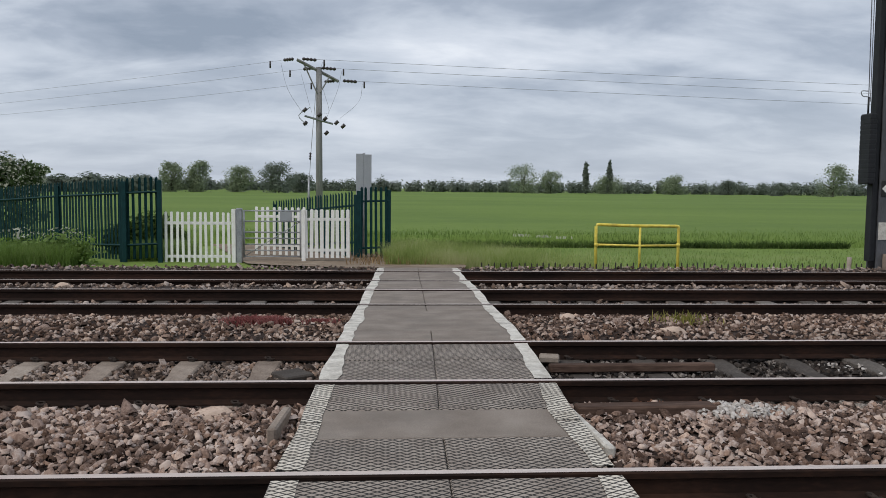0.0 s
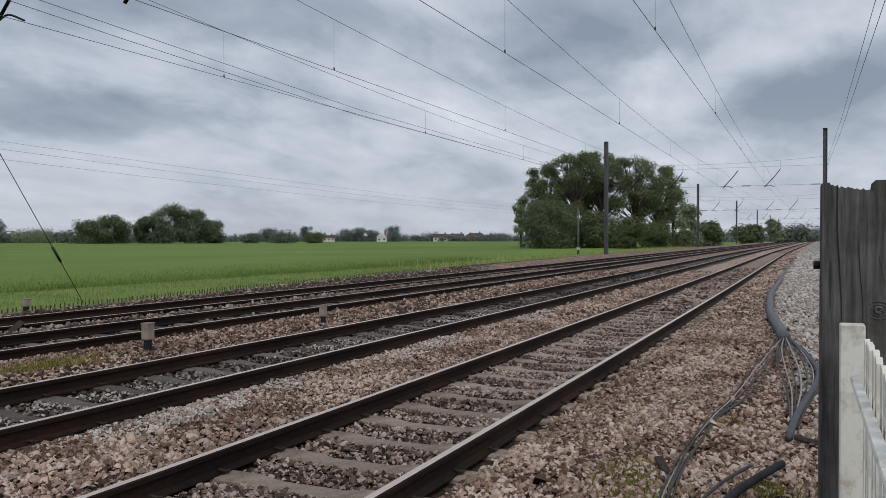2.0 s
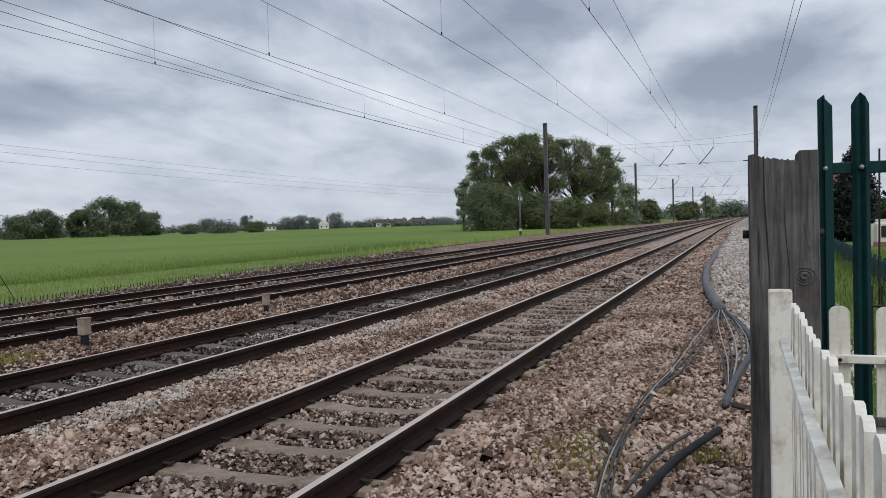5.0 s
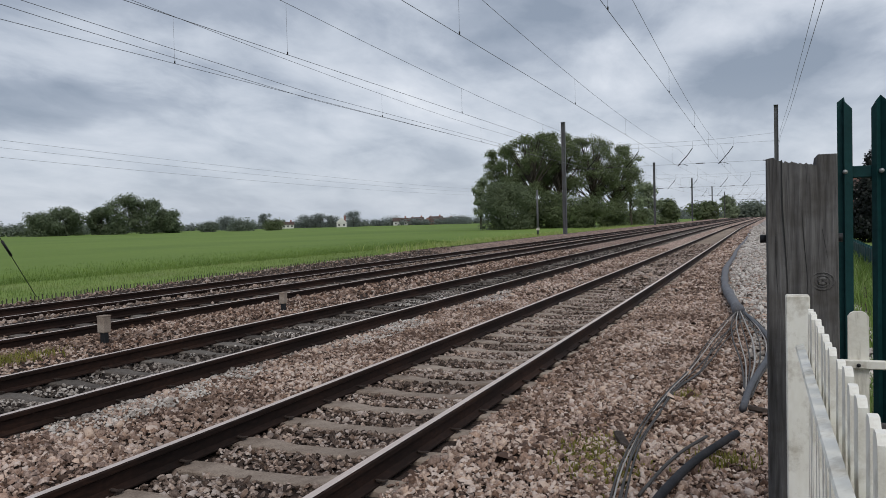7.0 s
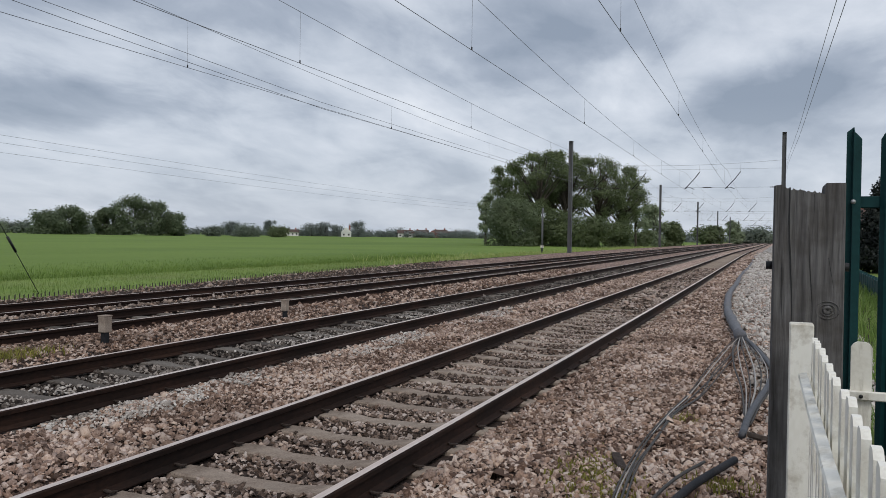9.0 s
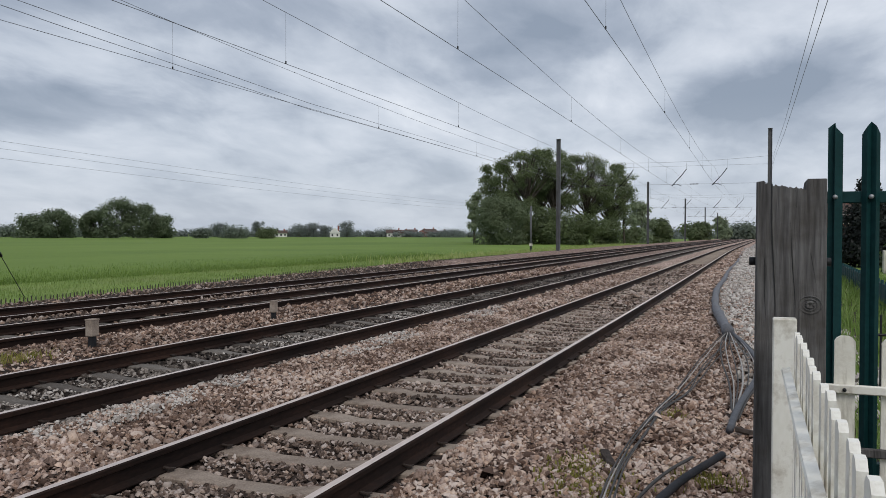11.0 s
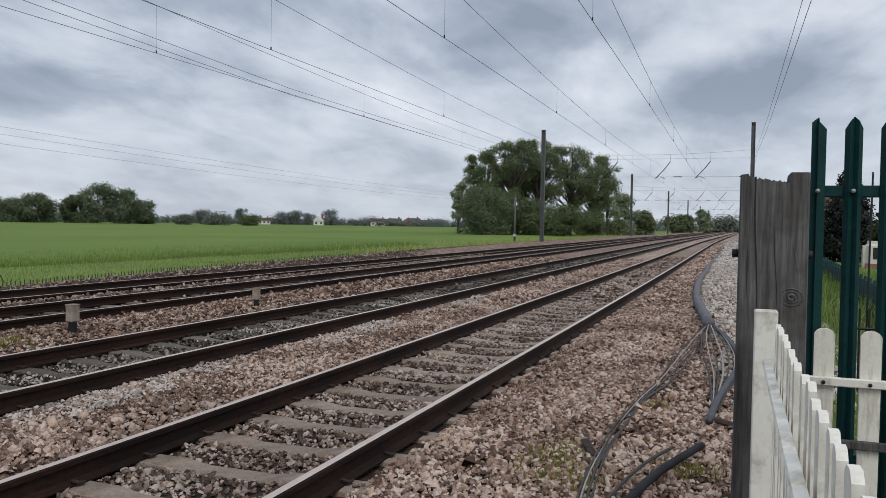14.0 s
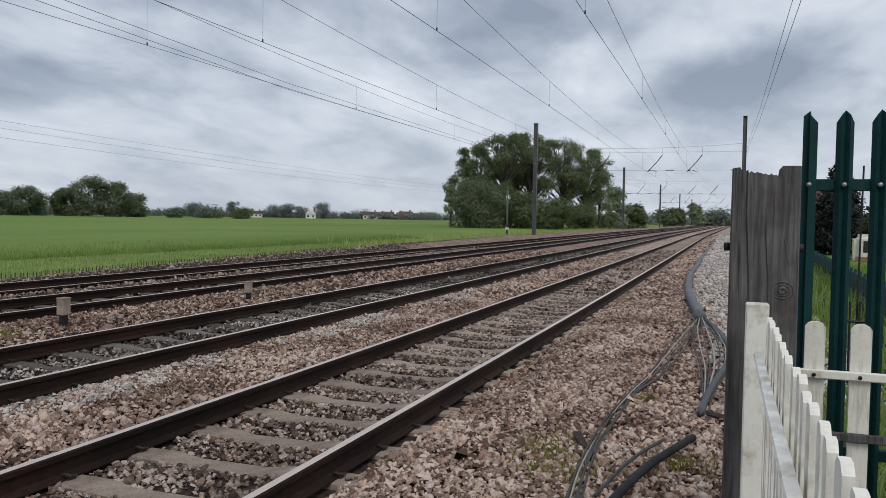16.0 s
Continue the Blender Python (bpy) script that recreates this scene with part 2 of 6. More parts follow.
M["stone_pale"] = material("pale_gravel", [(0.26, 0.23, 0.205), (0.42, 0.38, 0.345), (0.58, 0.54, 0.50)], 1.5, 0.9, bump=0.4, fine=60, island=0.4, bump_dist=0.004)
M["rail_side"] = material("rusty_rail", [(0.0081, 0.0042, 0.0030), (0.0196, 0.0096, 0.0065), (0.0415, 0.0196, 0.0121)], 3, 0.8, 0.0, bump=0.35, fine=50,
                          stretch=(0.3, 1, 1), bump_dist=0.004)
M["rail_top"] = material("polished_railhead", [(0.64, 0.50, 0.42), (0.80, 0.65, 0.56), (0.90, 0.76, 0.66)], 2, 0.38, 0.85, bump=0.05, fine=60, stretch=(0.1, 1, 1))
M["concrete"] = material("sleeper_concrete", [(0.17, 0.13, 0.103), (0.29, 0.235, 0.192), (0.41, 0.35, 0.295)], 4, 0.9, bump=0.4, fine=70, rand=0.15,
                         dirt=(0.10, 0.075, 0.06), dirt_scale=2.5, dirt_amount=0.6, bump_dist=0.004)
M["oily_concrete"] = material("oil_stained_sleeper_concrete", [(0.055, 0.046, 0.04), (0.11, 0.095, 0.083), (0.20, 0.18, 0.16)], 3, 0.85, bump=0.4, fine=60, rand=0.25,
                              dirt=(0.035, 0.03, 0.027), dirt_scale=1.6, dirt_amount=0.8, bump_dist=0.004)
M["clip"] = material("rail_clip_steel", [(0.03, 0.022, 0.018), (0.07, 0.05, 0.04)], 20, 0.7, 0.4, bump=0.2)
M["asphalt"] = material("worn_asphalt", [(0.17, 0.139, 0.115), (0.235, 0.198, 0.167), (0.305, 0.262, 0.224)], 3, 0.85, bump=0.35, fine=120,
                        dirt=(0.15, 0.135, 0.12), dirt_scale=1.6, dirt_amount=0.4, bump_dist=0.004)
M["deck_edge"] = material("worn_white_paint", [(0.42, 0.385, 0.33), (0.62, 0.585, 0.52), (0.74, 0.71, 0.65)], 9, 0.75, bump=0.4, fine=60,
                          dirt=(0.20, 0.175, 0.15), dirt_scale=6, dirt_amount=0.6, bump_dist=0.005)
M["white_paint"] = material("white_paint", [(0.82, 0.80, 0.75), (0.87, 0.855, 0.81), (0.89, 0.88, 0.845)], 5, 0.55, bump=0.15, fine=60,
                            dirt=(0.50, 0.46, 0.38), dirt_scale=6, dirt_amount=0.3, bump_dist=0.003, stretch=(1, 1, 0.35))
M["white_flaked"] = material("flaking_white_paint", [(0.74, 0.715, 0.64), (0.81, 0.79, 0.725), (0.84, 0.825, 0.77)], 5, 0.75, bump=0.2, fine=50,
                             dirt=(0.30, 0.245, 0.17), dirt_scale=11, dirt_amount=0.6, bump_dist=0.004, stretch=(1, 1, 0.4))
M["peeling_paint"] = material("peeling_white_paint", [(0.72, 0.69, 0.61), (0.80, 0.775, 0.70), (0.83, 0.81, 0.75)], 6, 0.65, bump=0.3, fine=60,
                              dirt=(0.20, 0.165, 0.105), dirt_scale=24, dirt_amount=0.6, bump_dist=0.004, dirt_stretch=(1, 1, 0.14))
M["green_paint"] = material("dark_green_paint", [(0.003, 0.026, 0.0275), (0.005, 0.036, 0.038), (0.008, 0.048, 0.05)], 6, 0.62, 0.0, bump=0.08, fine=50)
M["yellow_paint"] = material("yellow_paint", [(0.66, 0.50, 0.05), (0.78, 0.63, 0.09), (0.84, 0.71, 0.16)], 7, 0.5, bump=0.1,
                             dirt=(0.30, 0.22, 0.06), dirt_scale=5, dirt_amount=0.5)
M["galv"] = material("galvanised_steel", [(0.24, 0.25, 0.26), (0.34, 0.35, 0.36), (0.43, 0.44, 0.45)], 5, 0.5, 0.55, bump=0.1, dirt=(0.17, 0.15, 0.13), dirt_scale=3)
M["mast"] = material("weathered_mast_steel", [(0.075, 0.077, 0.083), (0.115, 0.117, 0.125), (0.16, 0.162, 0.17)], 2, 0.65, 0.3, bump=0.15, fine=40,
                     stretch=(1, 1, 0.25), dirt=(0.07, 0.055, 0.045), dirt_scale=2.0, dirt_amount=0.3)
M["dark_steel"] = material("dark_steel", [(0.010, 0.011, 0.013), (0.022, 0.023, 0.026)], 5, 0.6, 0.3, bump=0.15)
M["wire"] = material("overhead_wire", [(0.10, 0.10, 0.107), (0.15, 0.15, 0.16)], 5, 0.6, 0.4, bump=0)
M["grey_wire"] = material("aluminium_wire", [(0.20, 0.205, 0.215), (0.28, 0.285, 0.295)], 5, 0.6, 0.3, bump=0)
M["porcelain"] = material("brown_porcelain", [(0.025, 0.018, 0.018), (0.05, 0.035, 0.032)], 5, 0.3, bump=0)
M["pole_wood"] = material("grey_pole_wood", [(0.1595, 0.1522, 0.1450), (0.2465, 0.2392, 0.2320), (0.3335, 0.3262, 0.3190)], 6, 0.9, bump=0.5, fine=60, stretch=(1, 1, 0.08))
M["black_rubber"] = material("black_hose", [(0.008, 0.0085, 0.011), (0.02, 0.021, 0.027)], 8, 0.65, bump=0.2, dirt=(0.07, 0.055, 0.05), dirt_scale=9, dirt_amount=0.25)
M["dark_conduit"] = material("dark_grey_conduit", [(0.035, 0.037, 0.045), (0.075, 0.078, 0.09)], 14, 0.6, bump=0.5, fine=60, bump_dist=0.005)
M["grey_sleeve"] = material("grey_cable_sleeve", [(0.085, 0.088, 0.10), (0.13, 0.134, 0.15), (0.18, 0.185, 0.205)], 12, 0.65, bump=0.5, fine=60, bump_dist=0.006,
                            dirt=(0.14, 0.12, 0.10), dirt_scale=7)
M["cable_grey"] = material("grey_cable", [(0.26, 0.245, 0.23), (0.40, 0.38, 0.36)], 9, 0.7, bump=0.1)
M["cable_dark"] = material("dark_cable", [(0.045, 0.043, 0.042), (0.085, 0.08, 0.078)], 9, 0.7, bump=0.1)
M["black_paint"] = material("black_enamel", [(0.012, 0.012, 0.012), (0.02, 0.02, 0.02)], 5, 0.5, bump=0)
M["sign_grey"] = material("sign_back_aluminium", [(0.33, 0.345, 0.355), (0.42, 0.435, 0.445)], 3, 0.5, 0.3, bump=0.05)
M["bark"] = material("bark", [(0.03, 0.026, 0.02), (0.07, 0.06, 0.048), (0.12, 0.105, 0.085)], 3, 0.95, bump=0.7, fine=14, stretch=(1, 1, 0.3), bump_dist=0.05)


def leaf_material(name, stops, rough=0.6, scale=0.25, glow=0.45, vary=0.22):
    """Leaves: ramp of greens, part of the light passing through."""
    m = material(name, stops, scale, rough, bump=0, fine=1.2, island=vary)
    nt = m.node_tree
    bs, out = nt.nodes["Principled BSDF"], nt.nodes["Material Output"]
    tr, mx = nt.nodes.new("ShaderNodeBsdfTranslucent"), nt.nodes.new("ShaderNodeMixShader")
    mx.inputs[0].default_value = glow
    nt.links.new(bs.inputs["Base Color"].links[0].from_socket, tr.inputs[0])
    nt.links.new(bs.outputs[0], mx.inputs[1])
    nt.links.new(tr.outputs[0], mx.inputs[2])
    nt.links.new(mx.outputs[0], out.inputs[0])
    return m


M["leaf_dark"] = leaf_material("poplar_leaf", [(0.09, 0.118, 0.050), (0.125, 0.16, 0.070), (0.165, 0.205, 0.092), (0.205, 0.25, 0.115)], glow=0.5, vary=0.12)
# far crowns: distance haze is put into these paler, bluer leaf colours
M["leaf_far"] = leaf_material("hazed_distant_leaf", [(0.1479, 0.1785, 0.1377), (0.1785, 0.2125, 0.1615), (0.2142, 0.2499, 0.1887)], scale=0.06, glow=0.5, vary=0.10)
M["leaf_haze"] = leaf_material("hazed_far_wood_leaf", [(0.171, 0.198, 0.182), (0.204, 0.233, 0.215), (0.237, 0.270, 0.248)], scale=0.03, glow=0.5, vary=0.10)
M["leaf_mid"] = leaf_material("field_tree_leaf", [(0.10, 0.132, 0.074), (0.142, 0.182, 0.10), (0.185, 0.228, 0.128)], glow=0.5, vary=0.10)
# paled beyond leaf green, as haze and light on the field trees
M["leaf_light"] = leaf_material("haze_paled_leaf", [(0.188, 0.231, 0.138), (0.250, 0.300, 0.181), (0.325, 0.375, 0.231)], glow=0.5, vary=0.10)
M["leaf_willow"] = leaf_material("grey_willow_leaf", [(0.115, 0.148, 0.078), (0.15, 0.188, 0.10), (0.19, 0.23, 0.125)], glow=0.5, vary=0.08)
M["conifer"] = leaf_material("conifer_needle", [(0.006, 0.010, 0.009), (0.014, 0.021, 0.016), (0.025, 0.034, 0.024)])
M["hedge_leaf"] = leaf_material("hedge_leaf", [(0.03, 0.055, 0.015), (0.06, 0.10, 0.03), (0.10, 0.15, 0.05)])
M["blossom"] = leaf_material("white_blossom", [(0.35, 0.35, 0.27), (0.55, 0.55, 0.45), (0.7, 0.7, 0.6)])
M["grass_blade"] = leaf_material("long_grass", [(0.105, 0.175, 0.03), (0.16, 0.255, 0.05), (0.225, 0.33, 0.08), (0.34, 0.40, 0.16)], 0.6, 0.5)
M["tall_blade"] = leaf_material("tall_seeding_grass", [(0.19, 0.26, 0.06), (0.29, 0.37, 0.10), (0.40, 0.45, 0.17), (0.50, 0.50, 0.26)], 0.7, 0.6, 0.5)
M["crop_blade"] = leaf_material("young_wheat", [(0.09, 0.15, 0.024), (0.135, 0.21, 0.038), (0.19, 0.275, 0.055)], 0.6, 0.3)
M["verge_blade"] = leaf_material("verge_grass_blade", [(0.10, 0.16, 0.03), (0.145, 0.215, 0.045), (0.20, 0.27, 0.07), (0.27, 0.31, 0.11)], 0.6, 0.5)
M["crop"] = material("wheat_canopy", [(0.098, 0.16, 0.026), (0.132, 0.20, 0.036), (0.172, 0.245, 0.05)], 0.05, 0.9, bump=0.25, fine=5, bump_dist=0.05,
                     stretch=(0.35, 1, 1), dirt=(0.088, 0.148, 0.03), dirt_scale=0.03, dirt_amount=0.6)
M["grass"] = material("verge_grass", [(0.115, 0.178, 0.032), (0.155, 0.225, 0.046), (0.20, 0.275, 0.068)], 0.5, 0.9, bump=0.4, fine=9, bump_dist=0.05,
                      dirt=(0.13, 0.12, 0.06), dirt_scale=0.25, dirt_amount=0.35)
M["dirt"] = material("bare_earth_path", [(0.16, 0.12, 0.085), (0.24, 0.185, 0.135), (0.32, 0.26, 0.20)], 1.5, 0.95, bump=0.6, fine=25, bump_dist=0.03)
M["weed"] = leaf_material("yellow_weed", [(0.15, 0.15, 0.03), (0.25, 0.235, 0.05), (0.38, 0.34, 0.09)], 0.6, 2.0)
M["red_weed"] = leaf_material("red_stonecrop", [(0.20, 0.06, 0.055), (0.32, 0.11, 0.10), (0.40, 0.20, 0.18)], 0.7, 2.0)
M["rust"] = material("flaked_rust", [(0.06, 0.026, 0.015), (0.13, 0.06, 0.036), (0.22, 0.12, 0.08)], 4, 0.95, bump=0.4, fine=60, island=0.3)
M["dark_board"] = material("dark_brown_board", [(0.035, 0.02, 0.014), (0.075, 0.046, 0.034), (0.14, 0.09, 0.068)], 6, 0.9, bump=0.5, fine=40, stretch=(0.2, 1, 1))
M["brick"] = material("red_brick", [(0.20, 0.075, 0.055), (0.27, 0.105, 0.08), (0.33, 0.15, 0.12)], 0.8, 0.9, bump=0.2)
M["render_white"] = material("white_render", [(0.62, 0.61, 0.58), (0.74, 0.73, 0.70)], 0.6, 0.85, bump=0.1)
M["roof_tile"] = material("brown_roof_tile", [(0.07, 0.05, 0.045), (0.12, 0.085, 0.075)], 0.8, 0.9, bump=0.2)
M["glass"] = material("dark_window_glass", [(0.02, 0.023, 0.027), (0.04, 0.045, 0.05)], 2, 0.08, bump=0)
M["van_cream"] = material("cream_caravan_shell", [(0.58, 0.55, 0.48), (0.68, 0.65, 0.58)], 2, 0.35, bump=0.02)
M["van_red"] = material("faded_red_panel", [(0.22, 0.08, 0.065), (0.30, 0.125, 0.10)], 3, 0.5, bump=0.05)


def rubber_mesh(name="rubber_lattice", stops=((0.24, 0.197, 0.165), (0.325, 0.276, 0.235), (0.415, 0.36, 0.31)), line=(0.03, 0.028, 0.026)):
    """Rubber crossing panel with a raised diamond lattice."""
    m = material(name, list(stops), 4, 0.8, bump=0.2, fine=90,
                 dirt=(0.15, 0.135, 0.12), dirt_scale=2.2, dirt_amount=0.4)
    nt = m.node_tree
    n, link = nt.nodes.new, nt.links.new
    bs = nt.nodes["Principled BSDF"]
    tc = n("ShaderNodeTexCoord")
    waves = []
    for ang in (32, -32):
        mp = n("ShaderNodeMapping")
        mp.inputs["Rotation"].default_value = (0, 0, radians(ang))
        link(tc.outputs["Object"], mp.inputs[0])
        w = n("ShaderNodeTexWave")
        w.bands_direction = "Y"
        w.inputs["Scale"].default_value, w.inputs["Distortion"].default_value = 7.6, 0.1
        link(mp.outputs[0], w.inputs["Vector"])
        waves.append(w)
    mx = n("ShaderNodeMath")
    mx.operation = "MINIMUM"
    link(waves[0].outputs["Fac"], mx.inputs[0])
    link(waves[1].outputs["Fac"], mx.inputs[1])
    edge = n("ShaderNodeMapRange")
    edge.inputs[1].default_value, edge.inputs[2].default_value = 0.03, 0.16
    link(mx.outputs[0], edge.inputs[0])
    bp = n("ShaderNodeBump")
    bp.inputs["Strength"].default_value, bp.inputs["Distance"].default_value = 1.0, 0.008
    link(edge.outputs[0], bp.inputs["Height"])
    link(bp.outputs[0], bs.inputs["Normal"])
    base = bs.inputs["Base Color"].links[0].from_socket
    dk = n("ShaderNodeMix")
    dk.data_type = "RGBA"
    dk.inputs[6].default_value = (*line, 1)
    link(edge.outputs[0], dk.inputs[0])
    link(base, dk.inputs[7])
    link(dk.outputs[2], bs.inputs["Base Color"])
    return m


M["rubber"] = rubber_mesh()
M["mesh_edge"] = rubber_mesh("painted_lattice", ((0.46, 0.41, 0.335), (0.66, 0.60, 0.51), (0.76, 0.71, 0.62)), (0.06, 0.055, 0.05))


def post_wood():
    """Grey weathered oak with upright grain, dark checks."""
    m = material("weathered_oak", [(0.040, 0.0375, 0.037), (0.083, 0.079, 0.0785), (0.13, 0.125, 0.124), (0.19, 0.184, 0.183)], 14, 0.9, bump=0.8, fine=85,
                 stretch=(1, 1, 0.07), dirt=(0.05, 0.042, 0.035), dirt_scale=5, dirt_amount=0.6, bump_dist=0.012)
    return m


M["oak"] = post_wood()


# ---- mesh helpers ----
def mesh_from(name, verts, faces, mats, index=None, smooth=False):
    me = bpy.data.meshes.new(name)
    me.from_pydata([tuple(v) for v in verts], [], faces)
    for m in (mats if isinstance(mats, (list, tuple)) else [mats]):
        me.materials.append(m)
    if index is not None:
        me.polygons.foreach_set("material_index", index)
    if smooth:
        me.polygons.foreach_set("use_smooth", [True] * len(me.polygons))
    me.update()
    return me


def big_mesh(name, verts, quads, mat):
    """A mesh from numpy arrays: verts (n,3), faces (m,k)."""
    me = bpy.data.meshes.new(name)
    k = quads.shape[1]
    me.vertices.add(len(verts))
    me.vertices.foreach_set("co", verts.astype(np.float32).ravel())
    me.loops.add(quads.size)
    me.loops.foreach_set("vertex_index", quads.astype(np.int32).ravel())
    me.polygons.add(len(quads))
    me.polygons.foreach_set("loop_start", np.arange(0, quads.size, k, dtype=np.int32))
    me.materials.append(mat)
    me.update(calc_edges=True)
    return me


def link_part(name, me, parent, label=""):
    ob = new(name, me)
    ob.parent = parent
    if label:
        ob["label"] = label
    return ob


def part(name, bm, mat, parent, label=""):
    me = bpy.data.meshes.new(name)
    bm.to_mesh(me)
    bm.free()
    for m in (mat if isinstance(mat, (list, tuple)) else [mat]):
        me.materials.append(m)
    return link_part(name, me, parent, label)


def thing(name, label, category, at=(0, 0, 0), group="", kind="", rz=0.0):
    ob = new(name)
    ob.empty_display_size = 0.1
    ob.matrix_world = pose(*at, 0, 0, rz)
    return tagged(ob, label, category, group, kind)


def box(bm, x0, x1, y0, y1, z0, z1, bevel=0.0):
    r = bmesh.ops.create_cube(bm, size=1.0)
    for v in r["verts"]:
        v.co = Vector(((x0 + x1) / 2 + v.co.x * (x1 - x0), (y0 + y1) / 2 + v.co.y * (y1 - y0), (z0 + z1) / 2 + v.co.z * (z1 - z0)))
    if bevel:
        edges = list({e for v in r["verts"] for e in v.link_edges})
        bmesh.ops.bevel(bm, geom=edges, offset=bevel, segments=1, affect="EDGES")
    return bm


def boxm(x0, x1, y0, y1, z0, z1, bevel=0.0):
    return box(bmesh.new(), x0, x1, y0, y1, z0, z1, bevel)


def tube_data(points, radius, sides=6):
    pts = [Vector(p) for p in points]
    verts, faces = [], []
    for i, p in enumerate(pts):
        d = (pts[min(i + 1, len(pts) - 1)] - pts[max(i - 1, 0)]).normalized()
        u = d.cross(Vector((0, 0, 1)) if abs(d.z) < 0.9 else Vector((1, 0, 0))).normalized()
        w = d.cross(u)
        r = radius[i] if isinstance(radius, (list, tuple)) else radius
        for k in range(sides):
            a = 2 * math.pi * k / sides
            verts.append(p + u * (r * math.cos(a)) + w * (r * math.sin(a)))
    for i in range(len(pts) - 1):
        for k in range(sides):
            a, b = i * sides + k, i * sides + (k + 1) % sides
            faces.append((a, b, b + sides, a + sides))
    faces.append(tuple(range(sides - 1, -1, -1)))
    faces.append(tuple((len(pts) - 1) * sides + k for k in range(sides)))
    return verts, faces


def tube(name, points, radius, mat, parent, sides=6, label=""):
    v, f = tube_data(points, radius, sides)
    return link_part(name, mesh_from(name, v, f, mat, smooth=sides > 5), parent, label)


def tubes(name, lines, radius, mat, parent, sides=5, label=""):
    verts, faces = [], []
    for pts in lines:
        v, f = tube_data(pts, radius, sides)
        o = len(verts)
        verts += v
        faces += [tuple(i + o for i in q) for q in f]
    return link_part(name, mesh_from(name, verts, faces, mat), parent, label)


def smooth_line(pts, n=8):
    """Catmull-Rom through the points."""
    pts = [Vector(p) for p in pts]
    ext = [pts[0] * 2 - pts[1], *pts, pts[-1] * 2 - pts[-2]]
    out = []
    for i in range(1, len(ext) - 2):
        p0, p1, p2, p3 = ext[i - 1:i + 3]
        for k in range(n):
            t = k / n
            out.append(0.5 * (2 * p1 + (p2 - p0) * t + (2 * p0 - 5 * p1 + 4 * p2 - p3) * t * t + (3 * p1 - p0 - 3 * p2 + p3) * t ** 3))
    return out + [pts[-1]]


# ---- the line of the railway ----
def off(x):
    """Sideways drift of the four tracks along their length."""
    if x < -6:
        return off(-6) - 0.0118 * (x + 6)
    if x > 112:
        return off(112) - 0.0135 * (x - 112)
    return -0.00917 * x + 0.00020377 * x * x - 1.3277e-6 * x ** 3


GAUGE = 1.505
NEAR = (2.36, 5.634, 10.118, 13.502)
LEVEL = (0.0, 0.050, -0.034, -0.111)


def shoulder_rise(x):
    return float(np.interp(x, [14, 27, 44, 66], [0, 0.15, 0.28, 0.36]))


PROFILE_Y = np.array([-60, -9, -4.0, -1.4, -0.3, 1.0, 1.9, 2.15, 2.5, 3.1, 3.7, 4.05, 4.5, 5.2, 5.5, 5.8, 6.4, 7.0, 7.35, 8.2, 9.4, 9.95, 10.3, 10.9, 11.45, 11.85, 12.6, 13.3,
                      13.7, 14.25, 14.8, 15.3, 16.5, 17.3, 18.4, 19.4])
PROFILE_Z = np.array([-.45, -.35, -.25, -.16, -.11, -.09, -.13, -.17, -.188, -.19, -.188, -.15, -.10, -.09, -.12, -.138, -.14, -.138, -.12, -.07, -.11, -.17, -.222, -.224, -.222, -.16, -.12,
                      -.17, -.31, -.31, -.31, -.27, -.18, -.32, -.6, -.75])


def bed(x, y):
    """Height of the ballast at x and at the offset y from the line."""
    z = np.interp(y, PROFILE_Y, PROFILE_Z)
    if y > 15.3:
        z += shoulder_rise(x) * min(1.0, (y - 15.3) / 1.2)
    return float(z)


# ---- ground, ballast, field ----
def sheet(name, xs, ys, zf, mat, label, category, kind="structure", follow=False):
    verts = [(x, y + (off(x) if follow else 0), zf(x, y)) for x in xs for y in ys]
    k = len(ys)
    faces = [(i * k + j, (i + 1) * k + j, (i + 1) * k + j + 1, i * k + j + 1) for i in range(len(xs) - 1) for j in range(k - 1)]
    return tagged(new(name, mesh_from(name, verts, faces, mat, smooth=True)), label, category, kind=kind)


GX = [-4000, -1500, -600, -250, -120, -60, -30, -15, -8, -4, 0, 4, 8, 15, 30, 60, 100, 150, 220, 320, 600, 1500, 4000]
GY = [-4000, -1500, -500, -200, -80, -30, -12, -6, -3, 0, 16, 18.6, 20, 22, 24, 27, 30, 60, 120, 200, 400, 900, 2000, 4000]


def ground_z(x, y):
    if -0.2 < y < 17:
        return -0.9
    if y >= 17:
        z = -0.68 + (shoulder_rise(x) - 0.0) * 0.55
        if y > 26:
            z = -0.62
        if 18 < y < 25 and -12 < x < 2:
            z = -0.42
        return z
    return -0.30


sheet("ground", GX, GY, ground_z, M["grass"], "green grass verge and farmland running to the horizon", "ground")
BX = list(np.arange(-40, -4, 2.0)) + list(np.arange(-4, 30, 0.5)) + list(np.arange(30, 40.5, 1.5))
BY = list(np.linspace(-2.2, 18.9, 86))
FX = list(np.arange(39, 120, 3.0)) + list(range(120, 900, 20))


def bed_surface(x, y):
    return bed(x, y) - 0.02 + 0.025 * noise.noise((x * 1.3, y * 1.3, 0))


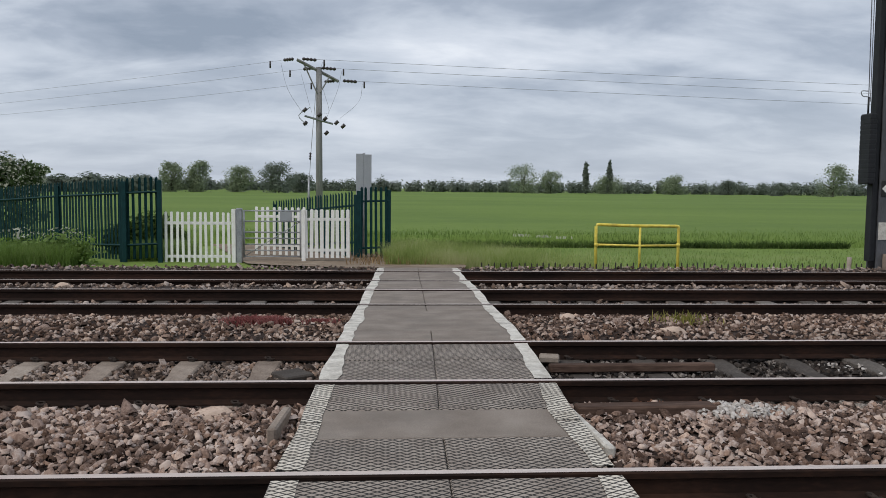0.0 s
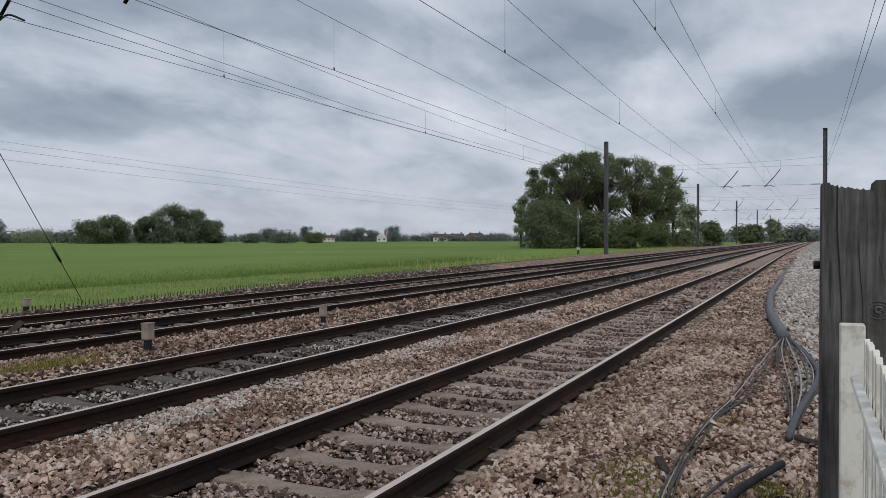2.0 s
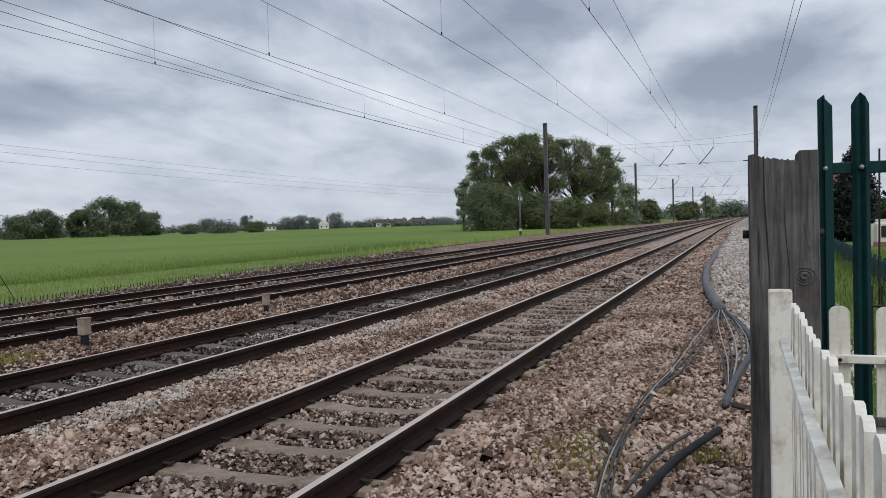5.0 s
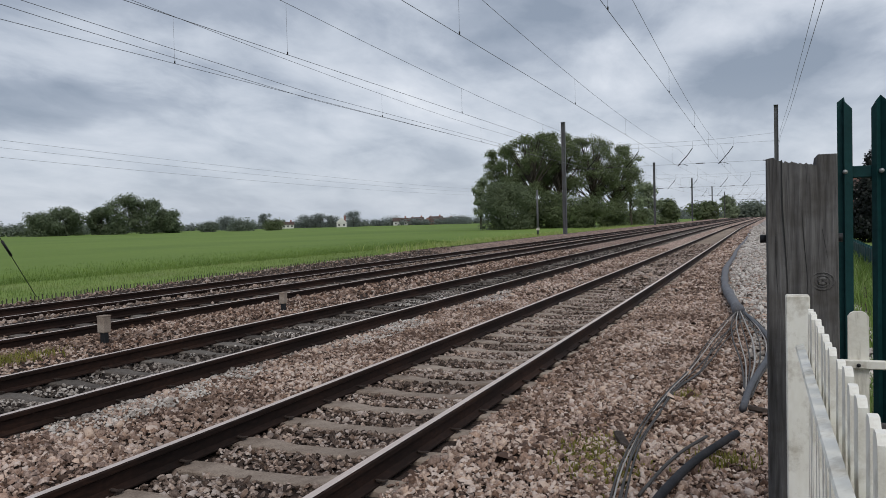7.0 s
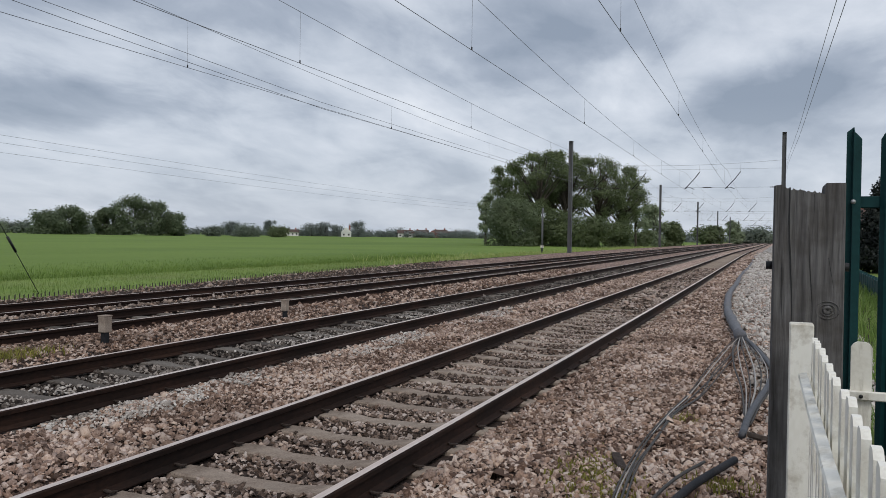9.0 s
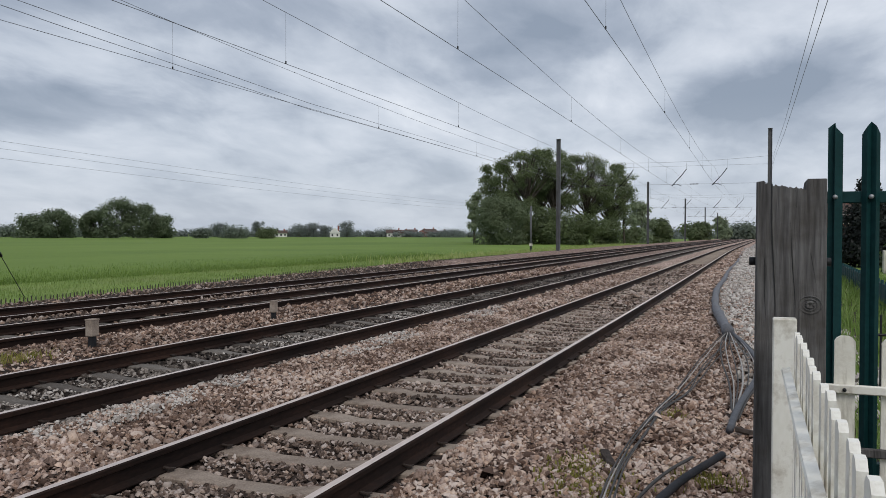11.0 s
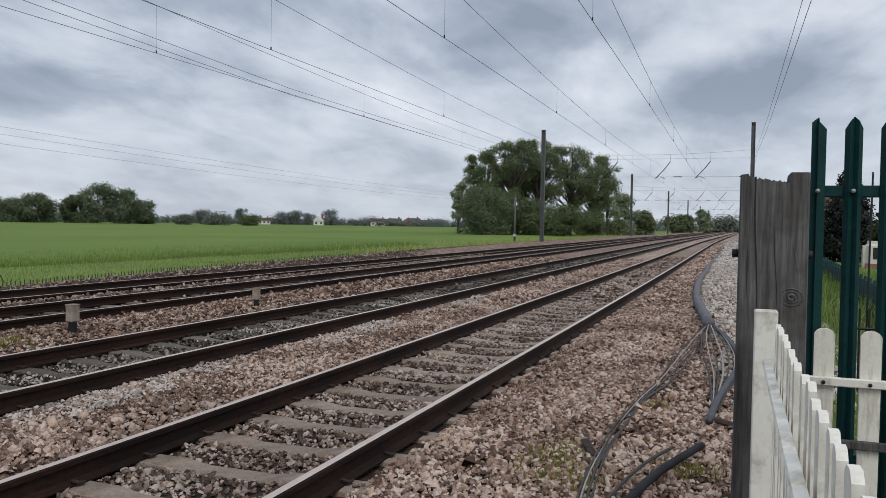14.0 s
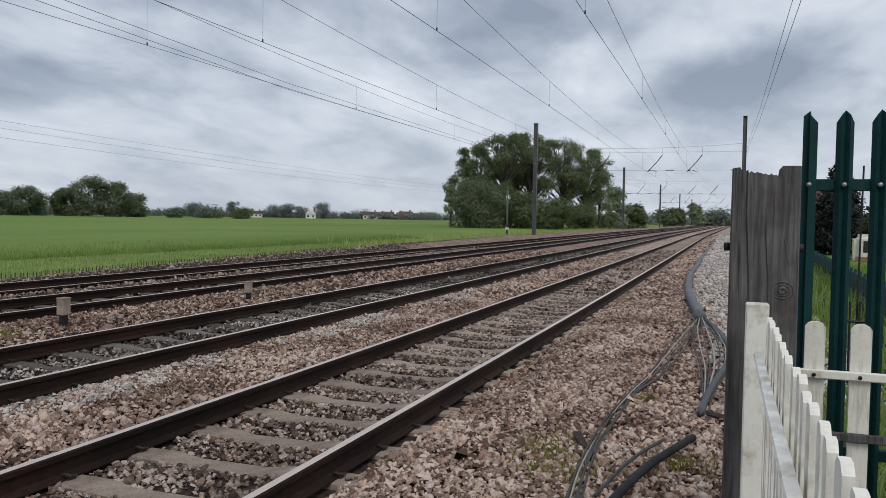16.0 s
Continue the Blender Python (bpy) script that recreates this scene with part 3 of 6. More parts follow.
sheet("ballast_bed", BX, BY, bed_surface, M["ballast"], "dark brown ballast bed under four railway tracks, darkened for the shade between stones", "ballast", follow=True)
for y0, y1, mat in ((-2.2, 1.1, "bed_pale"), (1.1, 2.3, "bed_cess"), (2.3, 4.0, "bed_crib"), (4.0, 5.55, "bed_cess"), (5.55, 7.25, "bed_crib"), (7.25, 10.0, "bed_mid"), (10.0, 11.8, "bed_crib"), (11.8, 13.4, "bed_mid"), (13.4, 15.2, "bed_crib"), (15.2, 18.9, "bed_mid")):
    sheet("ballast_bed", FX, list(np.linspace(y0, y1, 5)), bed_surface, M[mat], "brown stone ballast running on down the line", "ballast", follow=True)

CROP_Z = -0.27


def crop_z(x, y):
    return CROP_Z + 0.10 * noise.noise((x * 0.05, y * 0.07, 3)) + 0.05 * noise.noise((x * 0.6, y * 0.6, 5)) + 0.0012 * max(0, y - 60) * (0.1 if y < 300 else 0.1)


CX = list(np.linspace(-320, -40, 15)) + list(np.arange(-36, 90, 2.0)) + list(np.linspace(95, 520, 30))
CY = [28.4, 28.6] + list(np.arange(29.2, 60, 1.5)) + list(np.linspace(64, 430, 30))


def crop_front(x, y):
    """0 at the foot of the wheat, 1 on its top; a bank by the crossing, a gentle rise farther on."""
    return np.clip((y - 28.4) / np.interp(x, [9, 24], [0.5, 4.0]), 0, 1)


crop = sheet("wheat_field", CX, CY, lambda x, y: -0.66 + (crop_z(x, y) + 0.66) * float(crop_front(x, y)), M["crop"],
             "broad green field of young wheat", "field", kind="stuff")


def blades(name, n, region, height, width, mat, base, label, category, parent=None, lean=0.35, seed=1, kind="stuff"):
    """A stand of grass blades, each a narrow bent triangle pair."""
    rng = np.random.default_rng(seed)
    x, y = region(rng, n)
    z = base(x, y)
    h = height * rng.uniform(0.55, 1.2, n)
    a = rng.uniform(0, 2 * np.pi, n)
    lx, ly = rng.normal(0, lean, n) * h, rng.normal(0, lean, n) * h
    wx, wy = np.cos(a) * width / 2, np.sin(a) * width / 2
    v = np.empty((n, 5, 3))
    v[:, 0] = np.stack([x - wx, y - wy, z - 0.03], 1)
    v[:, 1] = np.stack([x + wx, y + wy, z - 0.03], 1)
    v[:, 2] = np.stack([x + wx * 0.7 + lx * 0.35, y + wy * 0.7 + ly * 0.35, z + h * 0.6], 1)
    v[:, 3] = np.stack([x - wx * 0.7 + lx * 0.35, y - wy * 0.7 + ly * 0.35, z + h * 0.6], 1)
    v[:, 4] = np.stack([x + lx, y + ly, z + h], 1)
    i = np.arange(n)[:, None] * 5
    f = np.concatenate([i + [0, 1, 2], i + [0, 2, 3], i + [3, 2, 4]])
    ob = new(name, big_mesh(name, v.reshape(-1, 3), f, mat))
    ob.parent = parent
    return tagged(ob, label, category, kind=kind) if parent is None else ob


def span(x0, x1, y0, y1):
    return lambda rng, n: (rng.uniform(x0, x1, n), rng.uniform(y0, y1, n))


def field_span(rng, n):
    x = rng.uniform(-14, 75, n)
    y = 28.42 + np.abs(rng.normal(0, 1.3, n)) ** 1.3 - 0.1 * np.sin(x * 1.7) - 0.1 * np.sin(x * 0.6)
    return x, y


blades("wheat_edge", 34000, field_span, 0.17, 0.011, M["crop_blade"], lambda x, y: -0.64 + 0.36 * crop_front(x, y), "upright green wheat along the field margin", "wheat", seed=3)
blades("verge_grass", 28000, span(0.5, 60, 18.7, 28.2), 0.10, 0.011, M["verge_blade"], lambda x, y: -0.66 + np.interp(x, [14, 27, 44, 66], [0, .08, .15, .2]), "light green rough grass between railway and field", "grass", seed=4)

blades("rough_grass", 9000, lambda r, n: (r.uniform(48, 150, n), 18.9 + off(90) + np.abs(r.normal(0, 2.6, n))), 0.55, 0.05, M["tall_blade"], lambda x, y: np.full(len(x), -0.5), "rough yellowish grass on the verge before the poplars", "grass", seed=5)

# ---- tracks ----
RAIL_SECTION = [(-0.070, -0.159), (0.070, -0.159), (0.070, -0.149), (0.012, -0.128), (0.009, -0.052), (0.034, -0.040), (0.036, -0.010), (0.027, 0.0), (-0.027, 0.0), (-0.036, -0.010),
                (-0.034, -0.040), (-0.009, -0.052), (-0.012, -0.128), (-0.070, -0.149)]
TRACK_X = list(np.arange(-40, -4, 4.0)) + list(np.arange(-4, 120, 2.0)) + list(range(120, 760, 20))


def rail_mesh(y0, z0):
    k = len(RAIL_SECTION)
    verts = [(x, y0 + off(x) + sy, z0 + sz) for x in TRACK_X for sy, sz in RAIL_SECTION]
    faces, idx = [], []
    for i in range(len(TRACK_X) - 1):
        for j in range(k):
            a, b = i * k + j, i * k + (j + 1) % k
            faces.append((a, a + k, b + k, b))
            idx.append(1 if j == 7 else 0)
    faces += [tuple(range(k)), tuple(range((len(TRACK_X) - 1) * k + k - 1, (len(TRACK_X) - 1) * k - 1, -1))]
    idx += [0, 0]
    return mesh_from("rail", verts, faces, [M["rail_side"], M["rail_top"]], idx)


def sleeper_mesh(mat):
    """Pre-stressed concrete sleeper: thick under the rails, waisted and lower in the middle."""
    bm = bmesh.new()
    half = 1.25
    stations = [(-half, 0.0, 0.125), (-1.1, 0.012, 0.135), (-0.45, 0.012, 0.13), (-0.25, -0.012, 0.112), (0.25, -0.012, 0.112), (0.45, 0.012, 0.13), (1.1, 0.012, 0.135), (half, 0.0, 0.125)]
    rings = []
    for y, z, w in stations:
        rings.append([bm.verts.new(c) for c in ((-w, y, -0.18), (-w * 0.86, y, z - 0.012), (-w * 0.74, y, z), (w * 0.74, y, z), (w * 0.86, y, z - 0.012), (w, y, -0.18))])
    for a, b in zip(rings, rings[1:]):
        for i in range(5):
            bm.faces.new((a[i], b[i], b[i + 1], a[i + 1]))
    bm.faces.new(rings[0])
    bm.faces.new(rings[-1][::-1])
    bmesh.ops.recalc_face_normals(bm, faces=bm.faces)
    me = bpy.data.meshes.new("sleeper")
    bm.to_mesh(me)
    bm.free()
    me.materials.append(M[mat])
    return me


def clip_mesh():
    """Curled spring clip with its shoulder."""
    pts = smooth_line([(-0.05, 0.06, 0.02), (-0.03, 0.12, 0.035), (0.03, 0.125, 0.05), (0.045, 0.07, 0.055), (0.0, 0.045, 0.045), (-0.01, 0.09, 0.03)], 3)
    v, f = tube_data(pts, 0.011, 5)
    o = len(v)
    for dx, dy, dz in ((-.035, .055, 0), (.035, .055, 0), (.035, .11, 0), (-.035, .11, 0), (-.025, .06, .035), (.025, .06, .035), (.025, .10, .035), (-.025, .10, .035)):
        v.append(Vector((dx, dy, dz)))
    f += [tuple(i + o for i in q) for q in ((4, 5, 6, 7), (0, 1, 5, 4), (1, 2, 6, 5), (2, 3, 7, 6), (3, 0, 4, 7))]
    return mesh_from("clip", v, f, M["clip"])


SLEEPER, SLEEPER_OILY, CLIP = sleeper_mesh("concrete"), sleeper_mesh("oily_concrete"), clip_mesh()
TRACK_WORDS = ("beside the oak post", "next to the marker posts", "with rust-brown webs", "beside the field shoulder")
DECK_X = (-0.75, 1.5)
SLEEPER_TOP = -0.172
for n_track in range(4):
    y0, z0 = NEAR[n_track], LEVEL[n_track]
    track = thing("railway_track", "railway track with polished rail heads, " + TRACK_WORDS[n_track], "railway track", group="railway tracks")
    for dy in (0.0, GAUGE):
        link_part("rail", rail_mesh(y0 + dy, z0), track, "rust-brown steel rail with a polished head")
    mid = y0 + GAUGE / 2
    phase, pitch = (0.60, 0.652) if n_track == 0 else (0.31, 0.68) if n_track == 1 else (0.2, 0.68)
    for i in range(-14, 150 if n_track < 2 else 110):
        x = phase + i * pitch
        if DECK_X[0] < x < DECK_X[1]:
            continue
        s = link_part("sleeper", SLEEPER if n_track == 0 or (n_track == 1 and x < 0) else SLEEPER_OILY, track)
        s.location = (x, mid + off(x), z0 + SLEEPER_TOP)
        s.rotation_euler = (0, 0, random.uniform(-0.012, 0.012))
        if (n_track == 0 and 0 < x < 13) or (n_track == 1 and -5 < x < 12):
            for ry in (-GAUGE / 2, GAUGE / 2):
                for turn in (0, math.pi):
                    c = link_part("clip", CLIP, s)
                    c.location = (0.0, ry, 0.012)
                    c.rotation_euler, c.scale = (0, 0, turn), (0.8, 0.8, 0.62)


# ---- ballast stones ----
CUBE = np.array([(-1, -1, -1), (1, -1, -1), (1, 1, -1), (-1, 1, -1), (-1, -1, 1), (1, -1, 1), (1, 1, 1), (-1, 1, 1)], float)
CUBE_F = np.array([(4, 5, 6, 7), (0, 1, 5, 4), (1, 2, 6, 5), (2, 3, 7, 6), (3, 0, 4, 7)])


def on_sleeper(x, y):
    """True where a sleeper or rail must stay bare."""
    hit = np.zeros(len(x), bool)
    for k in range(4):
        mid = NEAR[k] + GAUGE / 2
        phase, pitch = (0.60, 0.652) if k == 0 else (0.31, 0.68) if k == 1 else (0.2, 0.68)
        dx = np.abs((x - phase + pitch / 2) % pitch - pitch / 2)
        dy = np.abs(y - mid)
        hit |= (dx < 0.10) & (dy < (0.76 if k == 0 else 0.85))
        for r in (0, GAUGE):
            hit |= np.abs(y - NEAR[k] - r) < 0.075
    return hit


def stones(name, n, x0, x1, y0, y1, size, mat, label, category, seed, lift=0.0, keep=None, spread=0.35):
    """Broken stones lying on the bed: jittered, flattened blocks."""
    rng = np.random.default_rng(seed)
    x, y = rng.uniform(x0, x1, n), rng.uniform(y0, y1, n)
    ok = ~on_sleeper(x, y)
    ok &= ~((x > -0.55 + 0.032 * (y - 5)) & (x < np.interp(y, [3, 5, 7.8, 9.6, 14, 17.6], [1.21, 1.23, 1.34, 1.37, 1.41, 1.48])) & (y > 0.4))
    if keep is not None:
        ok &= keep(x, y, rng)
    x, y = x[ok], y[ok]
    n = len(x)
    z = np.interp(y, PROFILE_Y, PROFILE_Z) + np.where(y > 15.3, np.interp(x, [14, 27, 44, 66], [0, .15, .28, .36]) * np.clip((y - 15.3) / 1.2, 0, 1), 0)
    s = size * rng.lognormal(0, 0.28, n)
    body = CUBE[None] * rng.uniform(0.55, 1.2, (n, 8, 1)) * rng.uniform(0.55, 1.0, (n, 1, 3)) * np.array([1.3, 0.85, 1.0])
    body[:, 4:, :2] *= rng.uniform(0.45, 0.95, (n, 1, 1))
    # slabs lie mostly flat: turned about the upright, tilted a little
    body[:, :, 2] *= 0.52
    ca, sa = rng.uniform(0, 2 * np.pi, n), rng.normal(0, 0.42, (n, 2))
    c, q = np.cos(ca), np.sin(ca)
    turn = np.stack([c, -q, 0 * c, q, c, 0 * c, 0 * c, 0 * c, 1 + 0 * c], 1).reshape(n, 3, 3)
    v = np.einsum("nij,nkj->nki", turn, body)
    z_up = v[:, :, 2] + v[:, :, 0] * sa[:, :1] + v[:, :, 1] * sa[:, 1:]
    v[:, :, 0] -= body[:, :, 2] * sa[:, :1]
    v[:, :, 1] -= body[:, :, 2] * sa[:, 1:]
    v[:, :, 2] = z_up
    v *= s[:, None, None] * 0.56
    drift = np.array([off(a) for a in x])
    v += np.stack([x, y + drift, z + rng.uniform(-0.3, spread, n) * s + lift], 1)[:, None]
    f = (np.arange(n)[:, None, None] * 8 + CUBE_F[None]).reshape(-1, 4)
    return tagged(new(name, big_mesh(name, v.reshape(-1, 3), f, mat)), label, category, kind="stuff")


def in_tracks(x, y, m=0.15):
    hit = np.zeros(len(x), bool)
    for k in range(4):
        hit |= (y > NEAR[k] - m) & (y < NEAR[k] + GAUGE + m)
    return hit


cess = lambda x, y, rng: ~in_tracks(x, y)
crib = lambda x, y, rng: in_tracks(x, y)
NEAR_CESS, MIDDLE, MARKERS = "angular pinkish-grey ballast stones beside the cables", "angular reddish ballast stones between the tracks", "dark brown ballast stones around the marker posts"
OILY, FAR_CESS = "dark oil-stained stones between the sleepers", "pinkish ballast running on beside the near rail"
stones("cess_stones", 38000, 2.2, 10.5, -0.7, 2.3, 0.029, M["stone_cess"], NEAR_CESS, "ballast", 11, keep=cess, spread=0.6)
stones("cess_stones", 20000, 10.5, 16, -0.7, 2.3, 0.033, M["stone_cess"], NEAR_CESS, "ballast", 48, keep=cess, spread=0.6)
stones("cess_stones", 9000, 3.8, 11, -0.4, 1.9, 0.029, M["stone_brown"], "darker brown stones scattered along the cables", "ballast", 50, lift=0.008, spread=0.6,
       keep=lambda x, y, rng: cess(x, y, rng) & (y < 1.1 + 0.35 * np.sin(x * 0.9) + rng.normal(0, 0.3, len(x))) & (np.sin(x * 1.7 + 2 * np.sin(y * 2.1)) + rng.normal(0, 0.5, len(x)) > -0.1))
stones("cess_stones", 14000, 16, 36, -0.8, 2.3, 0.052, M["stone_cess"], NEAR_CESS, "ballast", 19, keep=cess)
stones("ballast_stones", 19000, -4.6, 4.6, 3.8, 5.7, 0.034, M["stone"], "large angular brown ballast stones between the tracks", "ballast", 12, keep=cess, spread=0.6)
stones("ballast_stones", 28000, 4.2, 16, 3.8, 5.7, 0.030, M["stone_cess"], MIDDLE, "ballast", 42, keep=cess, spread=0.6)
stones("ballast_stones", 10000, 16, 40, 3.8, 5.7, 0.048, M["stone_cess"], MIDDLE, "ballast", 43, keep=cess)
stones("ballast_stones", 21000, -7, 15, 7.1, 10.2, 0.038, M["stone_brown"], MARKERS, "ballast", 44, keep=cess, spread=0.5)
stones("ballast_stones", 7000, 4.5, 18, 7.1, 8.1, 0.033, M["stone_cess"], "pale fresh stones beside the second track", "ballast", 51, lift=0.008, spread=0.6,
       keep=lambda x, y, rng: cess(x, y, rng) & (y < 7.6 + 0.2 * np.sin(x * 0.8) + rng.normal(0, 0.15, len(x))))
stones("ballast_stones", 7000, 15, 40, 7.1, 10.2, 0.06, M["stone_brown"], MARKERS, "ballast", 45, keep=cess)
stones("ballast_stones", 5000, -2.5, 2.2, -0.6, 2.3, 0.042, M["stone_cess"], "angular pinkish-grey ballast stones by the crossing", "ballast", 46, keep=cess)
stones("crib_stones", 8000, -5, 0, 5.5, 7.3, 0.036, M["stone_dark"], "brown stones between the sleepers", "ballast", 49, keep=crib)
stones("crib_stones", 19000, 0, 20, 5.3, 7.35, 0.035, M["stone_oily"], OILY, "ballast", 13, keep=lambda x, y, rng: in_tracks(x, y, 0.3) & (y > 5))
stones("crib_stones", 30000, -1, 18, 2.3, 4.0, 0.029, M["stone_crib"], "brown stones between the sleepers", "ballast", 47, keep=crib, spread=0.5)
stones("crib_stones", 13000, -9, 26, 10.0, 15.2, 0.044, M["stone_dark"], OILY, "ballast", 14, keep=crib)
stones("shoulder_stones", 19000, -9, 42, 11.7, 18.2, 0.052, M["stone_dark"], "grey-brown stones on the far ballast shoulder", "ballast", 15, keep=cess)
stones("pale_gravel", 10500, 7.5, 36, -1.6, 1.2, 0.050, M["stone_pale"], "fresh pale grey gravel beside the cable run", "gravel", 16,
       lift=0.03, keep=lambda x, y, rng: (y < np.interp(x, [7.5, 10, 13.7, 17.5, 27, 36], [0.05, 0.2, 0.45, 0.8, 1.07, 1.12]) + 0.06 * np.sin(x * 2.1)) & (y > -1.4))
stones("cess_stones", 7000, 36, 105, 1.1, 2.3, 0.095, M["stone_cess"], FAR_CESS, "ballast", 61, keep=cess)
stones("pale_gravel", 6000, 36, 105, -1.2, 1.15, 0.10, M["stone_pale"], "pale grey gravel running on beside the line", "gravel", 62, keep=cess)
stones("crib_stones", 9000, 18, 48, 2.3, 4.0, 0.06, M["stone_crib"], "brown stones between the sleepers", "ballast", 63, keep=crib)
stones("crib_stones", 7000, 20, 48, 5.5, 7.3, 0.06, M["stone_oily"], OILY, "ballast", 64, keep=crib)
stones("white_spoil", 1300, 1.9, 2.9, 4.9, 5.5, 0.026, M["stone_pale"], "small heap of spilt white stone beside the rail", "stones", 17, lift=0.03,
       keep=lambda x, y, rng: ((x - 2.45) / 0.4) ** 2 + ((y - 5.25) / 0.28) ** 2 < rng.uniform(0, 1, len(x)))
patchy = lambda x, y: np.sin(x * 1.3 + 0.8 * np.sin(y * 3)) + 0.7 * np.sin(x * 3.1 + y * 2.0) + 0.4 * np.sin(x * 7.3 - y * 5)
stones("grey_fines", 21000, 3.6, 17, 4.75, 7.0, 0.024, M["stone_pale"], "pale ballast dust and fines along the second track", "stones", 18, lift=0.022,
       keep=lambda x, y, rng: (patchy(x, y) + rng.normal(0, 0.35, len(x)) > 0.35) & ((np.abs(y - 5.2) < 0.32) | ((np.abs(y - 6.35) < 0.55) & (rng.uniform(0, 1, len(x)) < 0.35))))


# ---- foot crossing ----
def crossing():
    deck = thing("foot_crossing", "worn rubber and asphalt foot crossing with white painted edges", "crossing deck")
    left = lambda y: -0.49 + 0.032 * (y - 5)
    right = lambda y: float(np.interp(y, [3, 5, 7.8, 9.6, 14, 17.6], [1.165, 1.185, 1.30, 1.33, 1.37, 1.44]))

    def slab(name, y0, y1, z0, z1, mat, f0=0.0, f1=1.0, label=""):
        xs0 = [left(y) + (right(y) - left(y)) * f for y in (y0, y1) for f in (f0, f1)]
        bm = bmesh.new()
        top = [bm.verts.new(c) for c in ((xs0[0], y0, z0), (xs0[1], y0, z0), (xs0[3], y1, z1), (xs0[2], y1, z1))]
        low = [bm.verts.new((v.co.x, v.co.y, v.co.z - 0.16)) for v in top]
        bm.faces.new(top)
        bm.faces.new(low[::-1])
        for i in range(4):
            bm.faces.new((top[i], low[i], low[(i + 1) % 4], top[(i + 1) % 4]))
        bmesh.ops.recalc_face_normals(bm, faces=bm.faces)
        bmesh.ops.bevel(bm, geom=[e for e in bm.edges if e.verts[0].co.z > -0.3 and all(v in top for v in e.verts)], offset=0.008, segments=1, affect="EDGES")
        return part(name, bm, mat, deck, label)

    rails = [(NEAR[k] + d, LEVEL[k]) for k in range(4) for d in (0, GAUGE)]
    gap = 0.055
    for k in range(4):
        a, b = NEAR[k] + gap + 0.02, NEAR[k] + GAUGE - gap - 0.02
        z = LEVEL[k] - 0.012
        m = (a + b) / 2
        mat = M["rubber" if k < 2 else "asphalt"]
        for f0, f1 in ((0, 0.4988), (0.5012, 1)):
            slab("panel", a, m - 0.004, z, z, mat, f0, f1)
            slab("panel", m + 0.004, b, z, z, mat, f0, f1)
    z = LEVEL
    bands = [(0.4, 1.55, -.03, -.015, "asphalt", 1), (1.56, 2.30, -.015, -.012, "rubber", 2), (3.925, 4.44, -.012, -.004, "rubber", 2), (4.446, 4.992, -.004, .010, "asphalt", 1), (4.998, 5.575, .0095, .038, "rubber", 2),
             (7.2, 7.82, .038, .028, "asphalt", 2), (7.83, 9.44, .026, -.022, "asphalt", 1), (9.45, 10.06, -.02, -.044, "asphalt", 2),
             (11.685, 12.5, -.044, -.07, "asphalt", 2), (12.51, 13.44, -.07, -.12, "asphalt", 2), (15.07, 15.8, -.12, -.14, "asphalt", 2), (15.81, 17.6, -.14, -.30, "asphalt", 1)]
    for y0, y1, z0, z1, mat, cols in bands:
        if cols == 1:
            slab("panel", y0, y1, z0, z1, M[mat])
        else:
            slab("panel", y0, y1, z0, z1, M[mat], 0, 0.4988)
            slab("panel", y0, y1, z0, z1, M[mat], 0.5012, 1)
    knots = [(b[0], b[2]) for b in bands] + [(b[1], b[3]) for b in bands]
    for k in range(4):
        knots += [(NEAR[k] - 0.03, LEVEL[k] - 0.012), (NEAR[k] + GAUGE + 0.03, LEVEL[k] - 0.012)]
    knots.sort()

    def deck_top(y):
        return float(np.interp(y, [a for a, b in knots], [b for a, b in knots]))

    # white edging, broken and uneven
    for side in (0, 1):
        ys = [1.6, 2.29, 2.44, 3.79, 3.94, 4.72, 4.74, 5.56, 5.71, 7.07, 7.21, 8.3, 8.32, 10.04, 10.19, 11.56, 11.69, 13.43, 13.57, 14.94, 15.08, 16.6]
        for a, b in zip(ys[::2], ys[1::2]):
            bm = bmesh.new()
            steps = max(4, int((b - a) / 0.09))
            rows = []
            for i in range(steps + 1):
                y = a + (b - a) * i / steps
                edge = left(y) if side == 0 else right(y)
                w = 0.024 + 0.03 * noise.noise((y * 1.4, side * 9.0, 2.0)) + (0.012 if y < 5.6 else 0)
                zt = deck_top(y) + 0.005
                out = edge - w if side == 0 else edge + w
                band = 0.105 + 0.05 * noise.noise((y * 1.1, side * 5.0, 7.0)) + 0.02 * noise.noise((y * 5, side * 5.0, 1.0))
                inn = edge + band if side == 0 else edge - band
                rows.append([bm.verts.new(c) for c in ((inn, y, zt), (out, y, zt), (out, y, zt - 0.16))])
            for p, q in zip(rows, rows[1:]):
                for i in (0, 1):
                    bm.faces.new((p[i], q[i], q[i + 1], p[i + 1]))
            bmesh.ops.recalc_face_normals(bm, faces=bm.faces)
            part("edge_strip", bm, M["mesh_edge" if a < 4.8 else "deck_edge"], deck, "worn white-painted edge strip")
    return deck


crossing()
bm = bmesh.new()
rows = []
for i, (y, w) in enumerate(((17.3, 1.3), (18.3, 2.0), (19.3, 2.6), (20.4, 2.4), (22, 2.0), (26, 1.2))):
    cxm = 0.4 - 0.55 * (y - 17.3)
    rows.append([bm.verts.new((cxm + w * s, y, float(np.interp(y, [17.3, 18.3, 19.3, 26], [-.27, -.33, -.375, -.38])))) for s in (-1, 0, 1)])
for p, q in zip(rows, rows[1:]):
    for i in (0, 1):
        bm.faces.new((p[i], p[i + 1], q[i + 1], q[i]))
me = bpy.data.meshes.new("path")
bm.to_mesh(me)
bm.free()
